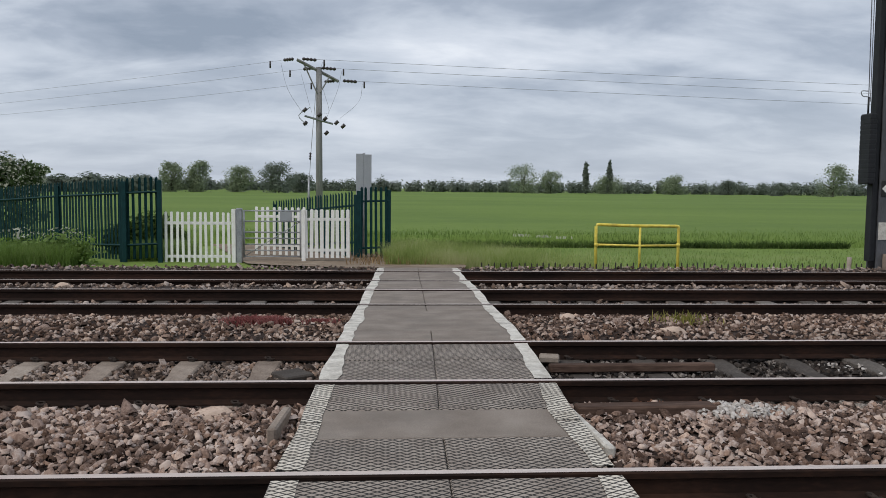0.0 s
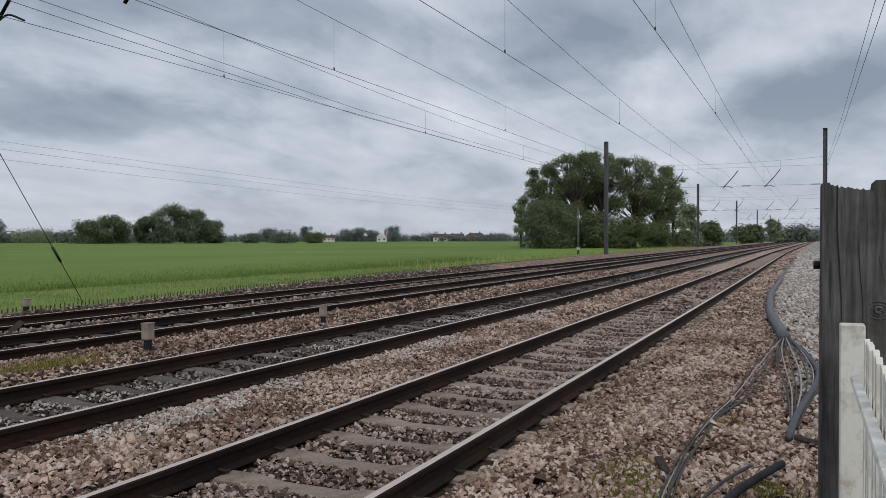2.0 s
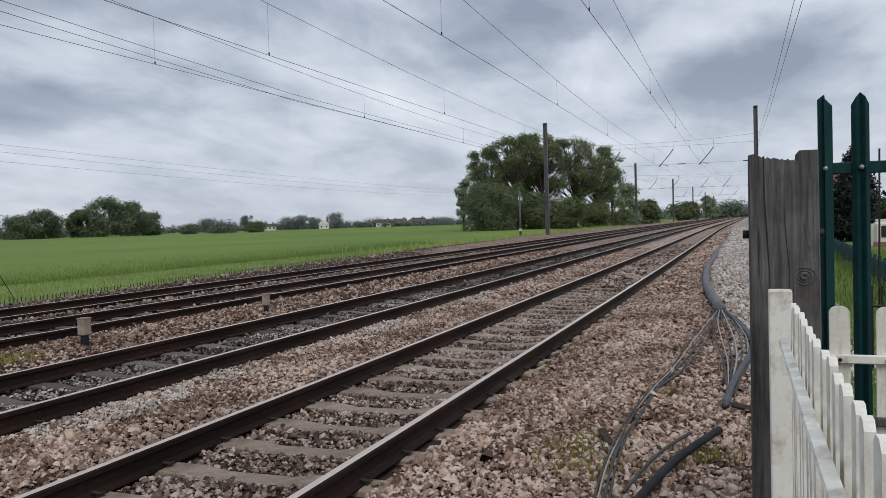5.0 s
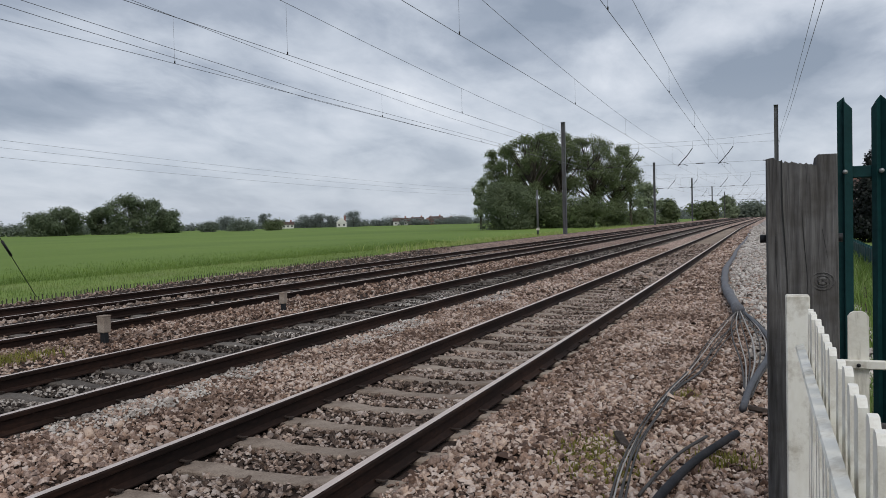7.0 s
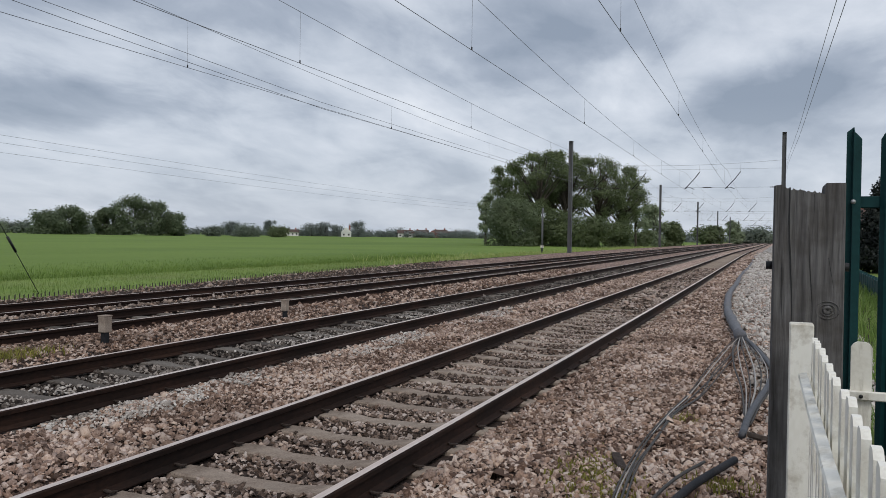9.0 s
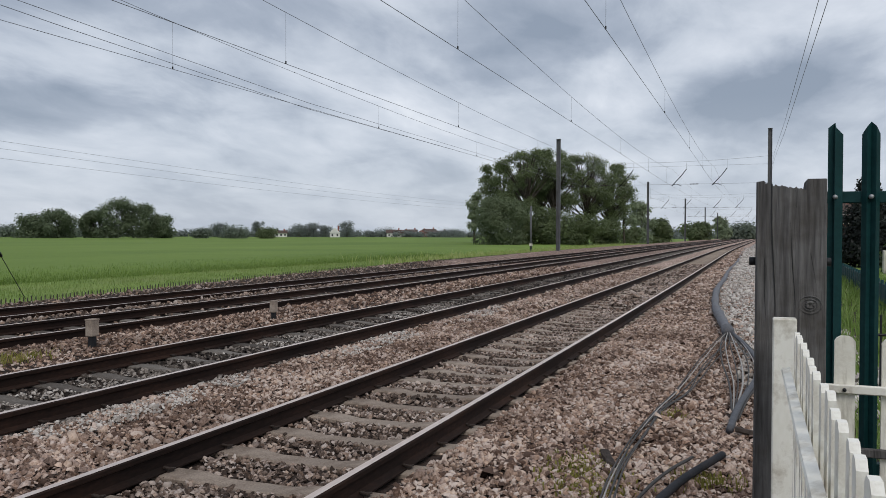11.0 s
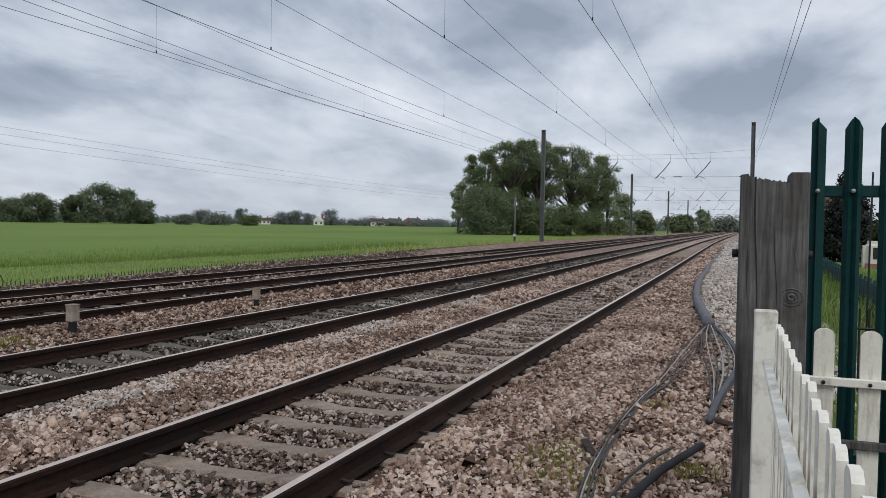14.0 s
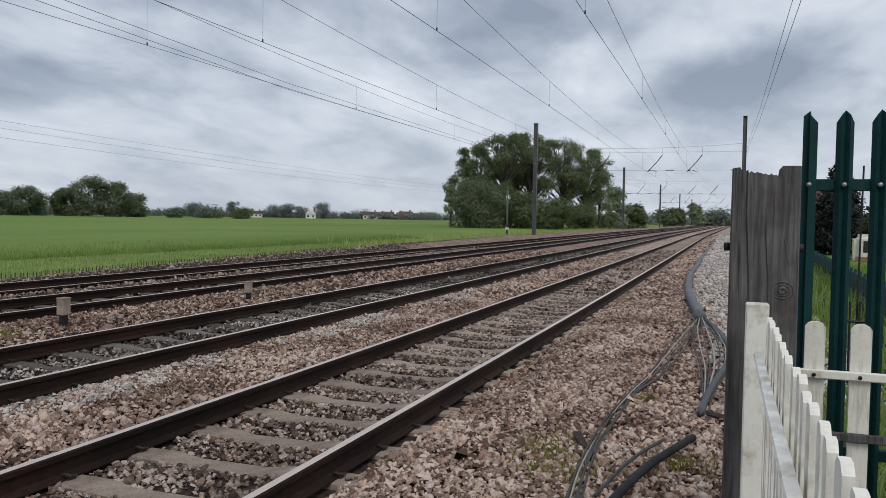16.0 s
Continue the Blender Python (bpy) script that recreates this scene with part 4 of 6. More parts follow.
me.materials.append(M["dirt"])
tagged(new("path", me), "trodden bare earth footpath leading to the gate", "path", kind="structure")


# ---- overhead line equipment ----
SPANS = (10.9, 72.0, 133.0, 196.0, 260.0, 325.0, 390.0)


def h_mast(x, y, z0, z1, label, size=0.33, signs=False):
    mast = thing("electrification_mast", label, "mast", (x, y, 0), group="electrification masts")
    t, f = 0.014, size / 2
    sec = [(-f, -f), (f, -f), (f, -f + 0.03), (t, -f + 0.03), (t, f - 0.03), (f, f - 0.03), (f, f), (-f, f), (-f, f - 0.03), (-t, f - 0.03), (-t, -f + 0.03), (-f, -f + 0.03)]
    bm = bmesh.new()
    lo, hi = [bm.verts.new((*c, z0 - 0.2)) for c in sec], [bm.verts.new((*c, z1)) for c in sec]
    for i in range(12):
        bm.faces.new((lo[i], lo[(i + 1) % 12], hi[(i + 1) % 12], hi[i]))
    bm.faces.new(hi)
    part("column", bm, M["mast"], mast)
    part("foundation", boxm(-0.35, 0.35, -0.35, 0.35, z0 - 0.6, z0 - 0.12, 0.02), M["concrete"], mast)
    part("cap", boxm(-f - 0.015, f + 0.015, -f - 0.015, f + 0.015, z1, z1 + 0.02), M["mast"], mast)
    return mast


def insulator(name, a, b, parent, sheds=7, r=0.055):
    """Ribbed insulator between two points."""
    a, b = Vector(a), Vector(b)
    pts, rad = [], []
    for i in range(sheds * 2 + 1):
        pts.append(a.lerp(b, i / (sheds * 2)))
        rad.append(r if i % 2 else r * 0.45)
    return tube(name, pts, rad, M["porcelain"], parent, 8)


for i, x in enumerate(SPANS):
    yl, yr = 16.75 + off(x), -1.3 + off(x)
    if i == 0:
        continue
    h_mast(x, yl, 0.05, 10.1 if i == 1 else 10.0, "tall grey steel column of the overhead line beside the field")
    h_mast(x, yr + (0.33 if i == 1 else 0), 0.0, 10.3 if i == 1 else 9.9, "tall grey steel column of the overhead line on the near side")

for i, x in enumerate(SPANS):
    d = off(x)
    hs = thing("headspan", "headspan of cross wires with registration arms over the four tracks", "headspan", group="headspans")
    yl, yr = 16.6 + d, -1.2 + d
    top = lambda y: 7.75 + 0.35 * ((y - 7.7 - d) / 9) ** 2
    ys = np.linspace(yr, yl, 13)
    tube("head_wire", [(x, y, top(y)) for y in ys], 0.008, M["wire"], hs, 4)
    tube("upper_cross_wire", [(x, yr, 7.4), (x, yl, 7.4)], 0.007, M["wire"], hs, 4)
    low = 5.85 if i else 6.25
    tube("lower_cross_wire", [(x, yr, low), (x, yl, low)], 0.008, M["wire"], hs, 4)
    for y in (yr + 0.9, yl - 0.9, 5.0 + d, 12.7 + d):
        insulator("insulator", (x, y - 0.35, low), (x, y + 0.35, low), hs, 6, 0.05)
    for k in range(4):
        c = NEAR[k] + GAUGE / 2 + d
        s = 1
        tube("registration_arm", [(x, c - 0.75 * s, 7.15), (x, c - 0.35 * s, 6.6), (x, c + 0.45 * s, 5.72)], 0.036, M["dark_steel"], hs, 6)
        tube("steady_arm", smooth_line([(x, c + 0.45 * s, 5.74), (x, c + 0.1, 5.86), (x, c - 0.35 * s, 5.70)], 4), 0.022, M["dark_steel"], hs, 5)
        insulator("insulator", (x, c - 0.75 * s, 7.15), (x, c - 0.45 * s, 6.74), hs, 5, 0.045)
        tube("dropper_rod", [(x, c - 0.75 * s, 7.15), (x, c - 0.76 * s, top(c))], 0.008, M["wire"], hs, 4)


def line_wires(k):
    """Contact wire with its zigzag, catenary with its sag, droppers."""
    ob = thing("overhead_line", "contact wire hung from a catenary wire by thin droppers", "overhead wire", group="overhead lines")
    contact, catenary, drop = [], [], []
    stops = (-55.0,) + SPANS
    cz, top, sag, zig = ((5.78, 7.25, 0.75, 0.25), (5.63, 7.1, 0.7, 0.35), (5.63, 7.1, 0.66, 0.0), (5.74, 7.2, 0.72, 0.0))[k]
    for i, (a, b) in enumerate(zip(stops, stops[1:])):
        s0, s1 = (-0.1, zig)[i % 2 == 0 and i > 0], (-0.1, zig)[i % 2 == 1]

        def place(t):
            x = a + (b - a) * t
            y = NEAR[k] + GAUGE / 2 + off(x) + s0 + (s1 - s0) * t
            return (x, y, cz - 0.03 * 4 * t * (1 - t)), (x, y, top - sag * 4 * t * (1 - t))

        for j in range(12):
            p, q = place(j / 12)
            contact.append(p)
            catenary.append(q)
        for j in range(5):
            drop.append(place((j + 0.5) / 5))
    tube("contact_wire", contact, 0.0066, M["wire"], ob, 5)
    tube("catenary_wire", catenary, 0.0062, M["wire"], ob, 5)
    for d in drop[:20]:
        tube("dropper", d, 0.0035, M["wire"], ob, 4)
        tube("clamp", [d[0], (d[0][0], d[0][1], d[0][2] + 0.07)], 0.018, M["dark_steel"], ob, 5)


for k in range(4):
    line_wires(k)

# out-of-running wires that leave the far line towards their anchor
anchor = thing("anchor_wires", "pair of anchor wires running off beside the far track", "overhead wire")
tube("wire", [(9, 14.1, 6.35), (14.5, 14.15, 6.2), (24, 14.2, 5.94), (45, 14.3, 5.95), (72, 14.3, 6.2)], 0.0068, M["wire"], anchor, 5)
tube("wire", [(9, 14.1, 6.15), (13.6, 14.15, 6.0), (17.2, 14.15, 5.9), (24, 14.15, 5.72), (45, 14.2, 5.75), (72, 14.2, 5.8)], 0.0068, M["wire"], anchor, 5)
feeder = thing("feeder_wires", "two parallel feeder wires rising to the near-side mast", "overhead wire")
tube("wire", [(-20, -1.3, 7.1), (10, -1.3, 6.75), (21.3, -1.3, 6.85), (45, -1.35, 7.3), (72, -1.4, 8.3), (100, -1.4, 7.8), (133, -1.6, 8.3)], 0.0075, M["wire"], feeder, 5)
tube("wire", [(-20, -1.3, 6.4), (10, -1.3, 6.05), (18.6, -1.3, 6.16), (45, -1.35, 6.75), (72, -1.4, 7.8), (100, -1.4, 7.3), (133, -1.6, 7.8)], 0.0075, M["wire"], feeder, 5)


def anchor_mast():
    x, y = 10.8, 16.8
    mast = h_mast(x, y, -0.12, 8.6, "grey steel anchor column with tension weights and a diamond sign", 0.36)
    q = -0.05
    # weights slide in a dark guide on the side of the column
    part("weight_guide", boxm(-0.32, -0.19, -0.14, 0.06, -0.05, 7.4, 0.01), M["dark_steel"], mast, "tall dark guide channel")
    wt = part("weight_stack", boxm(-0.475, -0.325, -0.22, 0.16, 1.62, 3.14, 0.02), M["dark_steel"], mast, "stack of dark cast tension weights")
    for i in range(14):
        part("weight_plate", boxm(-0.478, -0.322, -0.223, 0.163, 1.66 + i * 0.105, 1.745 + i * 0.105, 0.008), M["dark_steel"], wt)
    tube("weight_rod", [(-0.44, q, 3.1), (-0.44, q, 3.5)], 0.02, M["dark_steel"], mast)
    tube("weight_rope", [(-0.44, q, 3.4), (-0.48, q, 5.9)], 0.01, M["wire"], mast, 5)
    tube("weight_rope", [(-0.40, q, 3.4), (-0.42, q, 5.9)], 0.008, M["wire"], mast, 5)
    tube("loop", smooth_line([(-0.44, q, 3.5), (-0.58, q, 3.52), (-0.60, q, 3.62), (-0.44, q, 3.62)], 4), 0.012, M["galv"], mast, 5)
    for px in (-0.92, -0.60):
        v, f = tube_data([(px + 0.15 * math.cos(a), q - 0.02, 5.97 + 0.15 * math.sin(a)) for a in np.linspace(0, 2 * math.pi, 21)], 0.028, 6)
        wheel = link_part("pulley", mesh_from("pulley", v, f, M["galv"], smooth=True), mast, "grey spoked pulley wheel")
        for a in np.linspace(0, 2 * math.pi, 6)[:5]:
            tube("spoke", [(px, q - 0.02, 5.97), (px + 0.14 * math.cos(a), q - 0.02, 5.97 + 0.14 * math.sin(a))], 0.02, M["galv"], wheel, 5)
        tube("hub", [(px, q - 0.06, 5.97), (px, q + 0.02, 5.97)], 0.04, M["galv"], wheel, 8)
    part("pulley_bracket", boxm(-0.7, -0.16, -0.08, -0.02, 5.93, 6.01), M["galv"], mast)
    part("clamp_band", boxm(-0.34, 0.24, -0.22, 0.22, 5.72, 5.79), M["mast"], mast)
    part("clamp_band", boxm(-0.22, 0.26, -0.21, 0.21, 5.95, 6.02), M["mast"], mast)
    tube("anchor_wire", [(-0.95, q, 6.1), (-8, -0.6, 6.5), (-20, -1.2, 6.9)], 0.008, M["wire"], mast, 5)
    tube("anchor_wire", [(-0.95, q, 5.85), (-8, -0.6, 6.15), (-20, -1.2, 6.3)], 0.008, M["wire"], mast, 5)
    # insulator and wire on the track side
    tube("strap", [(0.1, -0.2, 5.9), (0.15, -0.45, 5.98)], 0.02, M["galv"], mast)
    insulator("insulator", (0.15, -0.45, 5.98), (0.15, -1.0, 6.1), mast, 8, 0.085)
    # back stay
    tube("stay_rod", [(0.15, 0.1, 6.1), (2.75, 0.2, 2.2), (4.3, 0.25, -0.15)], 0.009, M["dark_steel"], mast, 6, "slanting dark stay wire")
    tube("turnbuckle", [(3.35, 0.22, 1.29), (3.6, 0.225, 0.92)], 0.032, M["dark_steel"], mast, 6)
    # black plate with two white diamonds
    z = 1.53
    part("sign_plate", boxm(-0.14, 0.19, -0.205, -0.19, z - 0.17, z + 0.17, 0.004), M["black_paint"], mast, "small black plate")
    for dx in (-0.085, 0.085):
        v = [(0.025 + dx - 0.08, -0.212, z), (0.025 + dx, -0.212, z - 0.08), (0.025 + dx + 0.08, -0.212, z), (0.025 + dx, -0.212, z + 0.08)]
        v += [(a, b + 0.006, c) for a, b, c in v]
        link_part("diamond", mesh_from("diamond", v, [(0, 1, 2, 3), (0, 4, 5, 1), (1, 5, 6, 2), (2, 6, 7, 3), (3, 7, 4, 0)], M["white_paint"]), mast, "white diamond")
    part("number_plate", boxm(-0.17, 0.17, -0.2, -0.185, 0.42, 0.80, 0.004), M["deck_edge"], mast, "worn pale plate")
    tube("stub_post", [(-0.62, 0.1, -0.5), (-0.62, 0.1, 0.02)], 0.05, M["concrete"], mast, 8)
    tube("stub_post", [(-0.02, -0.25, -0.4), (0.0, -0.25, 0.12)], 0.07, M["concrete"], mast, 8)


anchor_mast()


# ---- palisade and picket fences ----
def pale_mesh(name, h, w, mat, bend=0.018):
    """Pressed-steel pale: shallow W section with a pointed top."""
    bm = bmesh.new()
    xs = [(-w / 2, 0.0), (-w / 4, -bend), (0, -bend * 0.2), (w / 4, -bend), (w / 2, 0.0)]
    tops = [h - w * 0.75, h - w * 0.3, h, h - w * 0.3, h - w * 0.75]
    fr = [[bm.verts.new((x, y, z)) for (x, y), z in zip(xs, (0,) * 5)], [bm.verts.new((x, y, z)) for (x, y), z in zip(xs, tops)]]
    bk = [[bm.verts.new((x, y + 0.006, z)) for (x, y), z in zip(xs, (0,) * 5)], [bm.verts.new((x, y + 0.006, z)) for (x, y), z in zip(xs, tops)]]
    for i in range(4):
        bm.faces.new((fr[0][i], fr[0][i + 1], fr[1][i + 1], fr[1][i]))
        bm.faces.new((bk[0][i + 1], bk[0][i], bk[1][i], bk[1][i + 1]))
        bm.faces.new((fr[1][i], fr[1][i + 1], bk[1][i + 1], bk[1][i]))
    for i in (0, 4):
        q = (fr[0][i], fr[1][i], bk[1][i], bk[0][i])
        bm.faces.new(q if i == 0 else q[::-1])
    me = bpy.data.meshes.new(name)
    bm.to_mesh(me)
    bm.free()
    me.materials.append(mat)
    return me


def palisade(points, pitch, height, label, w=0.068, bolts=False, rails=(0.35, -0.35)):
    """A steel palisade along a polyline of (x, y, top); the pales hang at their own height."""
    fence = thing("palisade_fence", label, "fence", group="green palisade fences")
    me = pale_mesh("pale", height, w, M["green_paint"])
    for (x0, y0, t0), (x1, y1, t1) in zip(points, points[1:]):
        run = math.hypot(x1 - x0, y1 - y0)
        ang = math.atan2(y1 - y0, x1 - x0)
        n = max(1, round(run / pitch))
        for i in range(n):
            t = (i + 0.5) / n
            p = link_part("pale", me, fence)
            p.location = (x0 + (x1 - x0) * t, y0 + (y1 - y0) * t, t0 + (t1 - t0) * t - height + random.uniform(-0.012, 0.012))
            p.rotation_euler = (random.uniform(-0.008, 0.008), random.uniform(-0.01, 0.01), ang)
        nx, ny = -math.sin(ang) * 0.03, math.cos(ang) * 0.03
        for dz in (-0.38, -height + 0.35):
            tube("rail", [(x0 + nx, y0 + ny, t0 + dz), (x1 + nx, y1 + ny, t1 + dz)], 0.028, M["green_paint"], fence, 4)
        for (px, py, pt) in ((x0, y0, t0), (x1, y1, t1)):
            part("fence_post", boxm(px + nx * 2 - 0.05, px + nx * 2 + 0.05, py + ny * 2 - 0.04, py + ny * 2 + 0.04, pt - height - 0.3, pt - 0.1, 0.006), M["green_paint"], fence)
    return fence


palisade([(-5.50, 20.0, 1.69), (-6.36, 20.05, 1.65)], 0.135, 2.0, "dark green steel palisade end bay beside the white pickets", 0.07)
palisade([(-6.40, 20.1, 1.64), (-8.75, 22.2, 1.53), (-12.2, 25.0, 1.30)], 0.155, 2.0, "long dark green steel palisade running back from the line", 0.088)
palisade([(-0.72, 21.0, 1.47), (0.07, 21.0, 1.50)], 0.14, 1.95, "dark green palisade end bay at the footpath", 0.07)
palisade([(-3.45, 24.8, 1.02), (-0.85, 21.05, 1.37)], 0.16, 1.7, "dark green palisade running back behind the gate", 0.068)


def picket_mesh(name, h, w, t, mat, round_top=False):
    bm = bmesh.new()
    if round_top:
        prof = [(-w / 2, 0), (w / 2, 0), (w / 2, h - w * 0.28), (w * 0.38, h - w * 0.1), (w * 0.2, h), (-w * 0.2, h), (-w * 0.38, h - w * 0.1), (-w / 2, h - w * 0.28)]
    else:
        prof = [(-w / 2, 0), (w / 2, 0), (w / 2, h - w * 0.22), (w * 0.22, h), (-w * 0.22, h), (-w / 2, h - w * 0.22)]
    a = [bm.verts.new((x, -t / 2, z)) for x, z in prof]
    b = [bm.verts.new((x, t / 2, z)) for x, z in prof]
    bm.faces.new(a)
    bm.faces.new(b[::-1])
    for i in range(len(prof)):
        j = (i + 1) % len(prof)
        bm.faces.new((a[i], b[i], b[j], a[j]))
    bmesh.ops.recalc_face_normals(bm, faces=bm.faces)
    me = bpy.data.meshes.new(name)
    bm.to_mesh(me)
    bm.free()
    me.materials.append(mat)
    return me


def picket_fence(name, x0, x1, y0, y1, low, top, n, label, w=0.075, rails=(0.3, 0.85), mat="white_paint", rail_side=-1, round_top=False, group="white picket fences"):
    fence = thing(name, label, "fence", group=group)
    me = picket_mesh("picket", top - low, w, 0.022, M[mat], round_top)
    ang = math.atan2(y1 - y0, x1 - x0)
    for i in range(n):
        t = i / (n - 1)
        p = link_part("picket", me, fence)
        p.location = (x0 + (x1 - x0) * t, y0 + (y1 - y0) * t, low + random.uniform(-0.01, 0.01))
        p.rotation_euler = (random.uniform(-0.01, 0.01), random.uniform(-0.012, 0.012), ang + random.uniform(-0.03, 0.03))
    nx, ny = math.sin(ang) * 0.032 * -rail_side, -math.cos(ang) * 0.032 * -rail_side
    for r in rails:
        z = low + (top - low) * r
        bm = boxm(-0.04, math.hypot(x1 - x0, y1 - y0) + 0.04, -0.02, 0.02, -0.035, 0.035, 0.006)
        ob = part("rail", bm, M[mat], fence)
        ob.location, ob.rotation_euler = (x0 - nx, y0 - ny, z), (0, 0, ang)
    return fence


picket_fence("picket_fence", -5.38, -3.86, 20.0, 20.0, -0.42, 0.82, 12, "white wooden picket fence beside the metal gate", 0.062, (0.12, 0.78))
picket_fence("picket_gate", -1.98, -0.95, 20.0, 20.05, -0.30, 0.90, 9, "white picket wicket gate across the footpath", 0.085, (0.16, 0.80))
picket_fence("picket_fence", -3.45, -2.15, 21.6, 21.3, -0.35, 0.92, 9, "white picket fence standing behind the metal gate", 0.075, (0.2, 0.8))
post = thing("gate_post", "square white wooden post at the picket fence", "post", (-3.74, 20.0, 0), group="gate posts")
part("shaft", boxm(-0.05, 0.05, -0.05, 0.05, -0.6, 0.90, 0.01), M["white_paint"], post)
post2 = copy_thing(post, pose(-2.04, 20.0, 0))


def metal_gate():
    gate = thing("field_gate", "galvanised tubular metal field gate, closed", "gate")
    y, x0, x1 = 20.03, -3.50, -2.12
    for x in (x0, x1):
        tube("stile", [(x, y, -0.30), (x, y, 0.87)], 0.024, M["galv"], gate, 8)
    for z in (-0.27, -0.12, 0.03, 0.18, 0.33, 0.60, 0.86):
        tube("bar", [(x0, y, z), (x1, y, z)], 0.018, M["galv"], gate, 8)
    tube("brace", [(x0, y + 0.02, -0.27), (x1, y + 0.02, 0.6)], 0.012, M["galv"], gate, 6)
    part("latch_plate", boxm(-2.62, -2.32, y - 0.03, y - 0.02, 0.62, 0.84, 0.004), M["sign_grey"], gate, "grey plate on the gate")
    part("hanging_post", boxm(-3.68, -3.54, y - 0.07, y + 0.07, -0.7, 0.92, 0.012), M["galv"], gate, "thick grey gate post")


metal_gate()

sign = thing("crossing_sign", "grey aluminium back of a tall crossing sign on a post", "sign", (-0.62, 22.2, 0))
part("panel", boxm(-0.21, -0.005, -0.012, 0.012, 1.05, 2.38, 0.004), M["sign_grey"], sign)
part("panel", boxm(0.005, 0.21, -0.012, 0.012, 1.05, 2.36, 0.004), M["sign_grey"], sign)
tube("post", [(0, 0.04, -0.5), (0, 0.04, 2.4)], 0.035, M["galv"], sign, 8)
part("top_clip", boxm(-0.21, 0.21, 0.012, 0.03, 2.31, 2.35), M["galv"], sign)


def yellow_rail():
    rail = thing("handrail", "yellow-painted tubular steel handrail at the field edge", "handrail")
    y = 19.0
    top = [(5.06, y, -0.7), (5.05, y, 0.2), (5.05, y, 0.575), (5.065, y, 0.605), (5.10, y, 0.615), (5.6, y, 0.60), (6.1, y, 0.588), (6.6, y, 0.588), (7.05, y, 0.585), (7.08, y, 0.575), (7.09, y, 0.545), (7.09, y, 0.1), (7.09, y, -0.7)]
    tube("frame", top, 0.038, M["yellow_paint"], rail, 8)
    tube("middle_rail", [(5.06, y, 0.13), (6.1, y, 0.105), (7.09, y, 0.12)], 0.028, M["yellow_paint"], rail, 8)
    tube("middle_post", [(6.135, y, -0.7), (6.135, y, 0.585)], 0.03, M["yellow_paint"], rail, 8)
    for x in (5.06, 7.09):
        tube("clamp", [(x, y, 0.08), (x, y, 0.17)], 0.048, M["yellow_paint"], rail, 8)


yellow_rail()


M["spike_steel"] = material("dull_spike_steel", [(0.045, 0.042, 0.035), (0.075, 0.07, 0.058)], 9, 0.8, 0.2, bump=0.1)


def spike_fence():
    fence = thing("spiked_fence", "low dark steel fence of pointed spikes along the field edge", "fence")
    top = lambda x: float(np.interp(x, [2, 10, 15, 27, 44, 75], [-.235, -.24, -.225, -.11, .02, .05]))
    me = pale_mesh("spike", 0.55, 0.034, M["spike_steel"], 0.008)
    xs = np.arange(2.2, 36.5, 0.142)
    for x in xs:
        p = link_part("spike", me, fence)
        p.location = (x, 18.25 + random.uniform(-0.02, 0.02), top(x) - 0.55 + random.uniform(-0.03, 0.015))
        p.rotation_euler = (0, random.uniform(-0.05, 0.05), 0)
    verts, faces = [], []
    for x in np.arange(36.6, 100, 0.16):
        z = top(x) - 0.08
        o = len(verts)
        verts += [(x - 0.03, 18.25, z - 0.6), (x + 0.03, 18.25, z - 0.6), (x + 0.03, 18.25, z - 0.05), (x, 18.25, z), (x - 0.03, 18.25, z - 0.05),
                  (x - 0.03, 18.27, z - 0.6), (x + 0.03, 18.27, z - 0.6), (x + 0.03, 18.27, z - 0.05), (x, 18.27, z), (x - 0.03, 18.27, z - 0.05)]
        faces += [(o, o + 1, o + 2, o + 3, o + 4), (o + 9, o + 8, o + 7, o + 6, o + 5), (o, o + 4, o + 9, o + 5), (o + 1, o + 6, o + 7, o + 2), (o + 2, o + 7, o + 8, o + 3), (o + 3, o + 8, o + 9, o + 4)]
    far = link_part("far_row", mesh_from("far_row", verts, faces, M["dark_steel"]), fence)
    far["kind"] = "stuff"
    for x in np.arange(3, 100, 3.0):
        part("fence_post", boxm(x - 0.04, x + 0.04, 18.3, 18.38, -1.0, top(x) - 0.12, 0.005), M["dark_steel"], fence)
    tube("rail", [(x, 18.3, top(x) - 0.28) for x in np.arange(2, 101, 3)], 0.02, M["dark_steel"], fence, 4)


spike_fence()


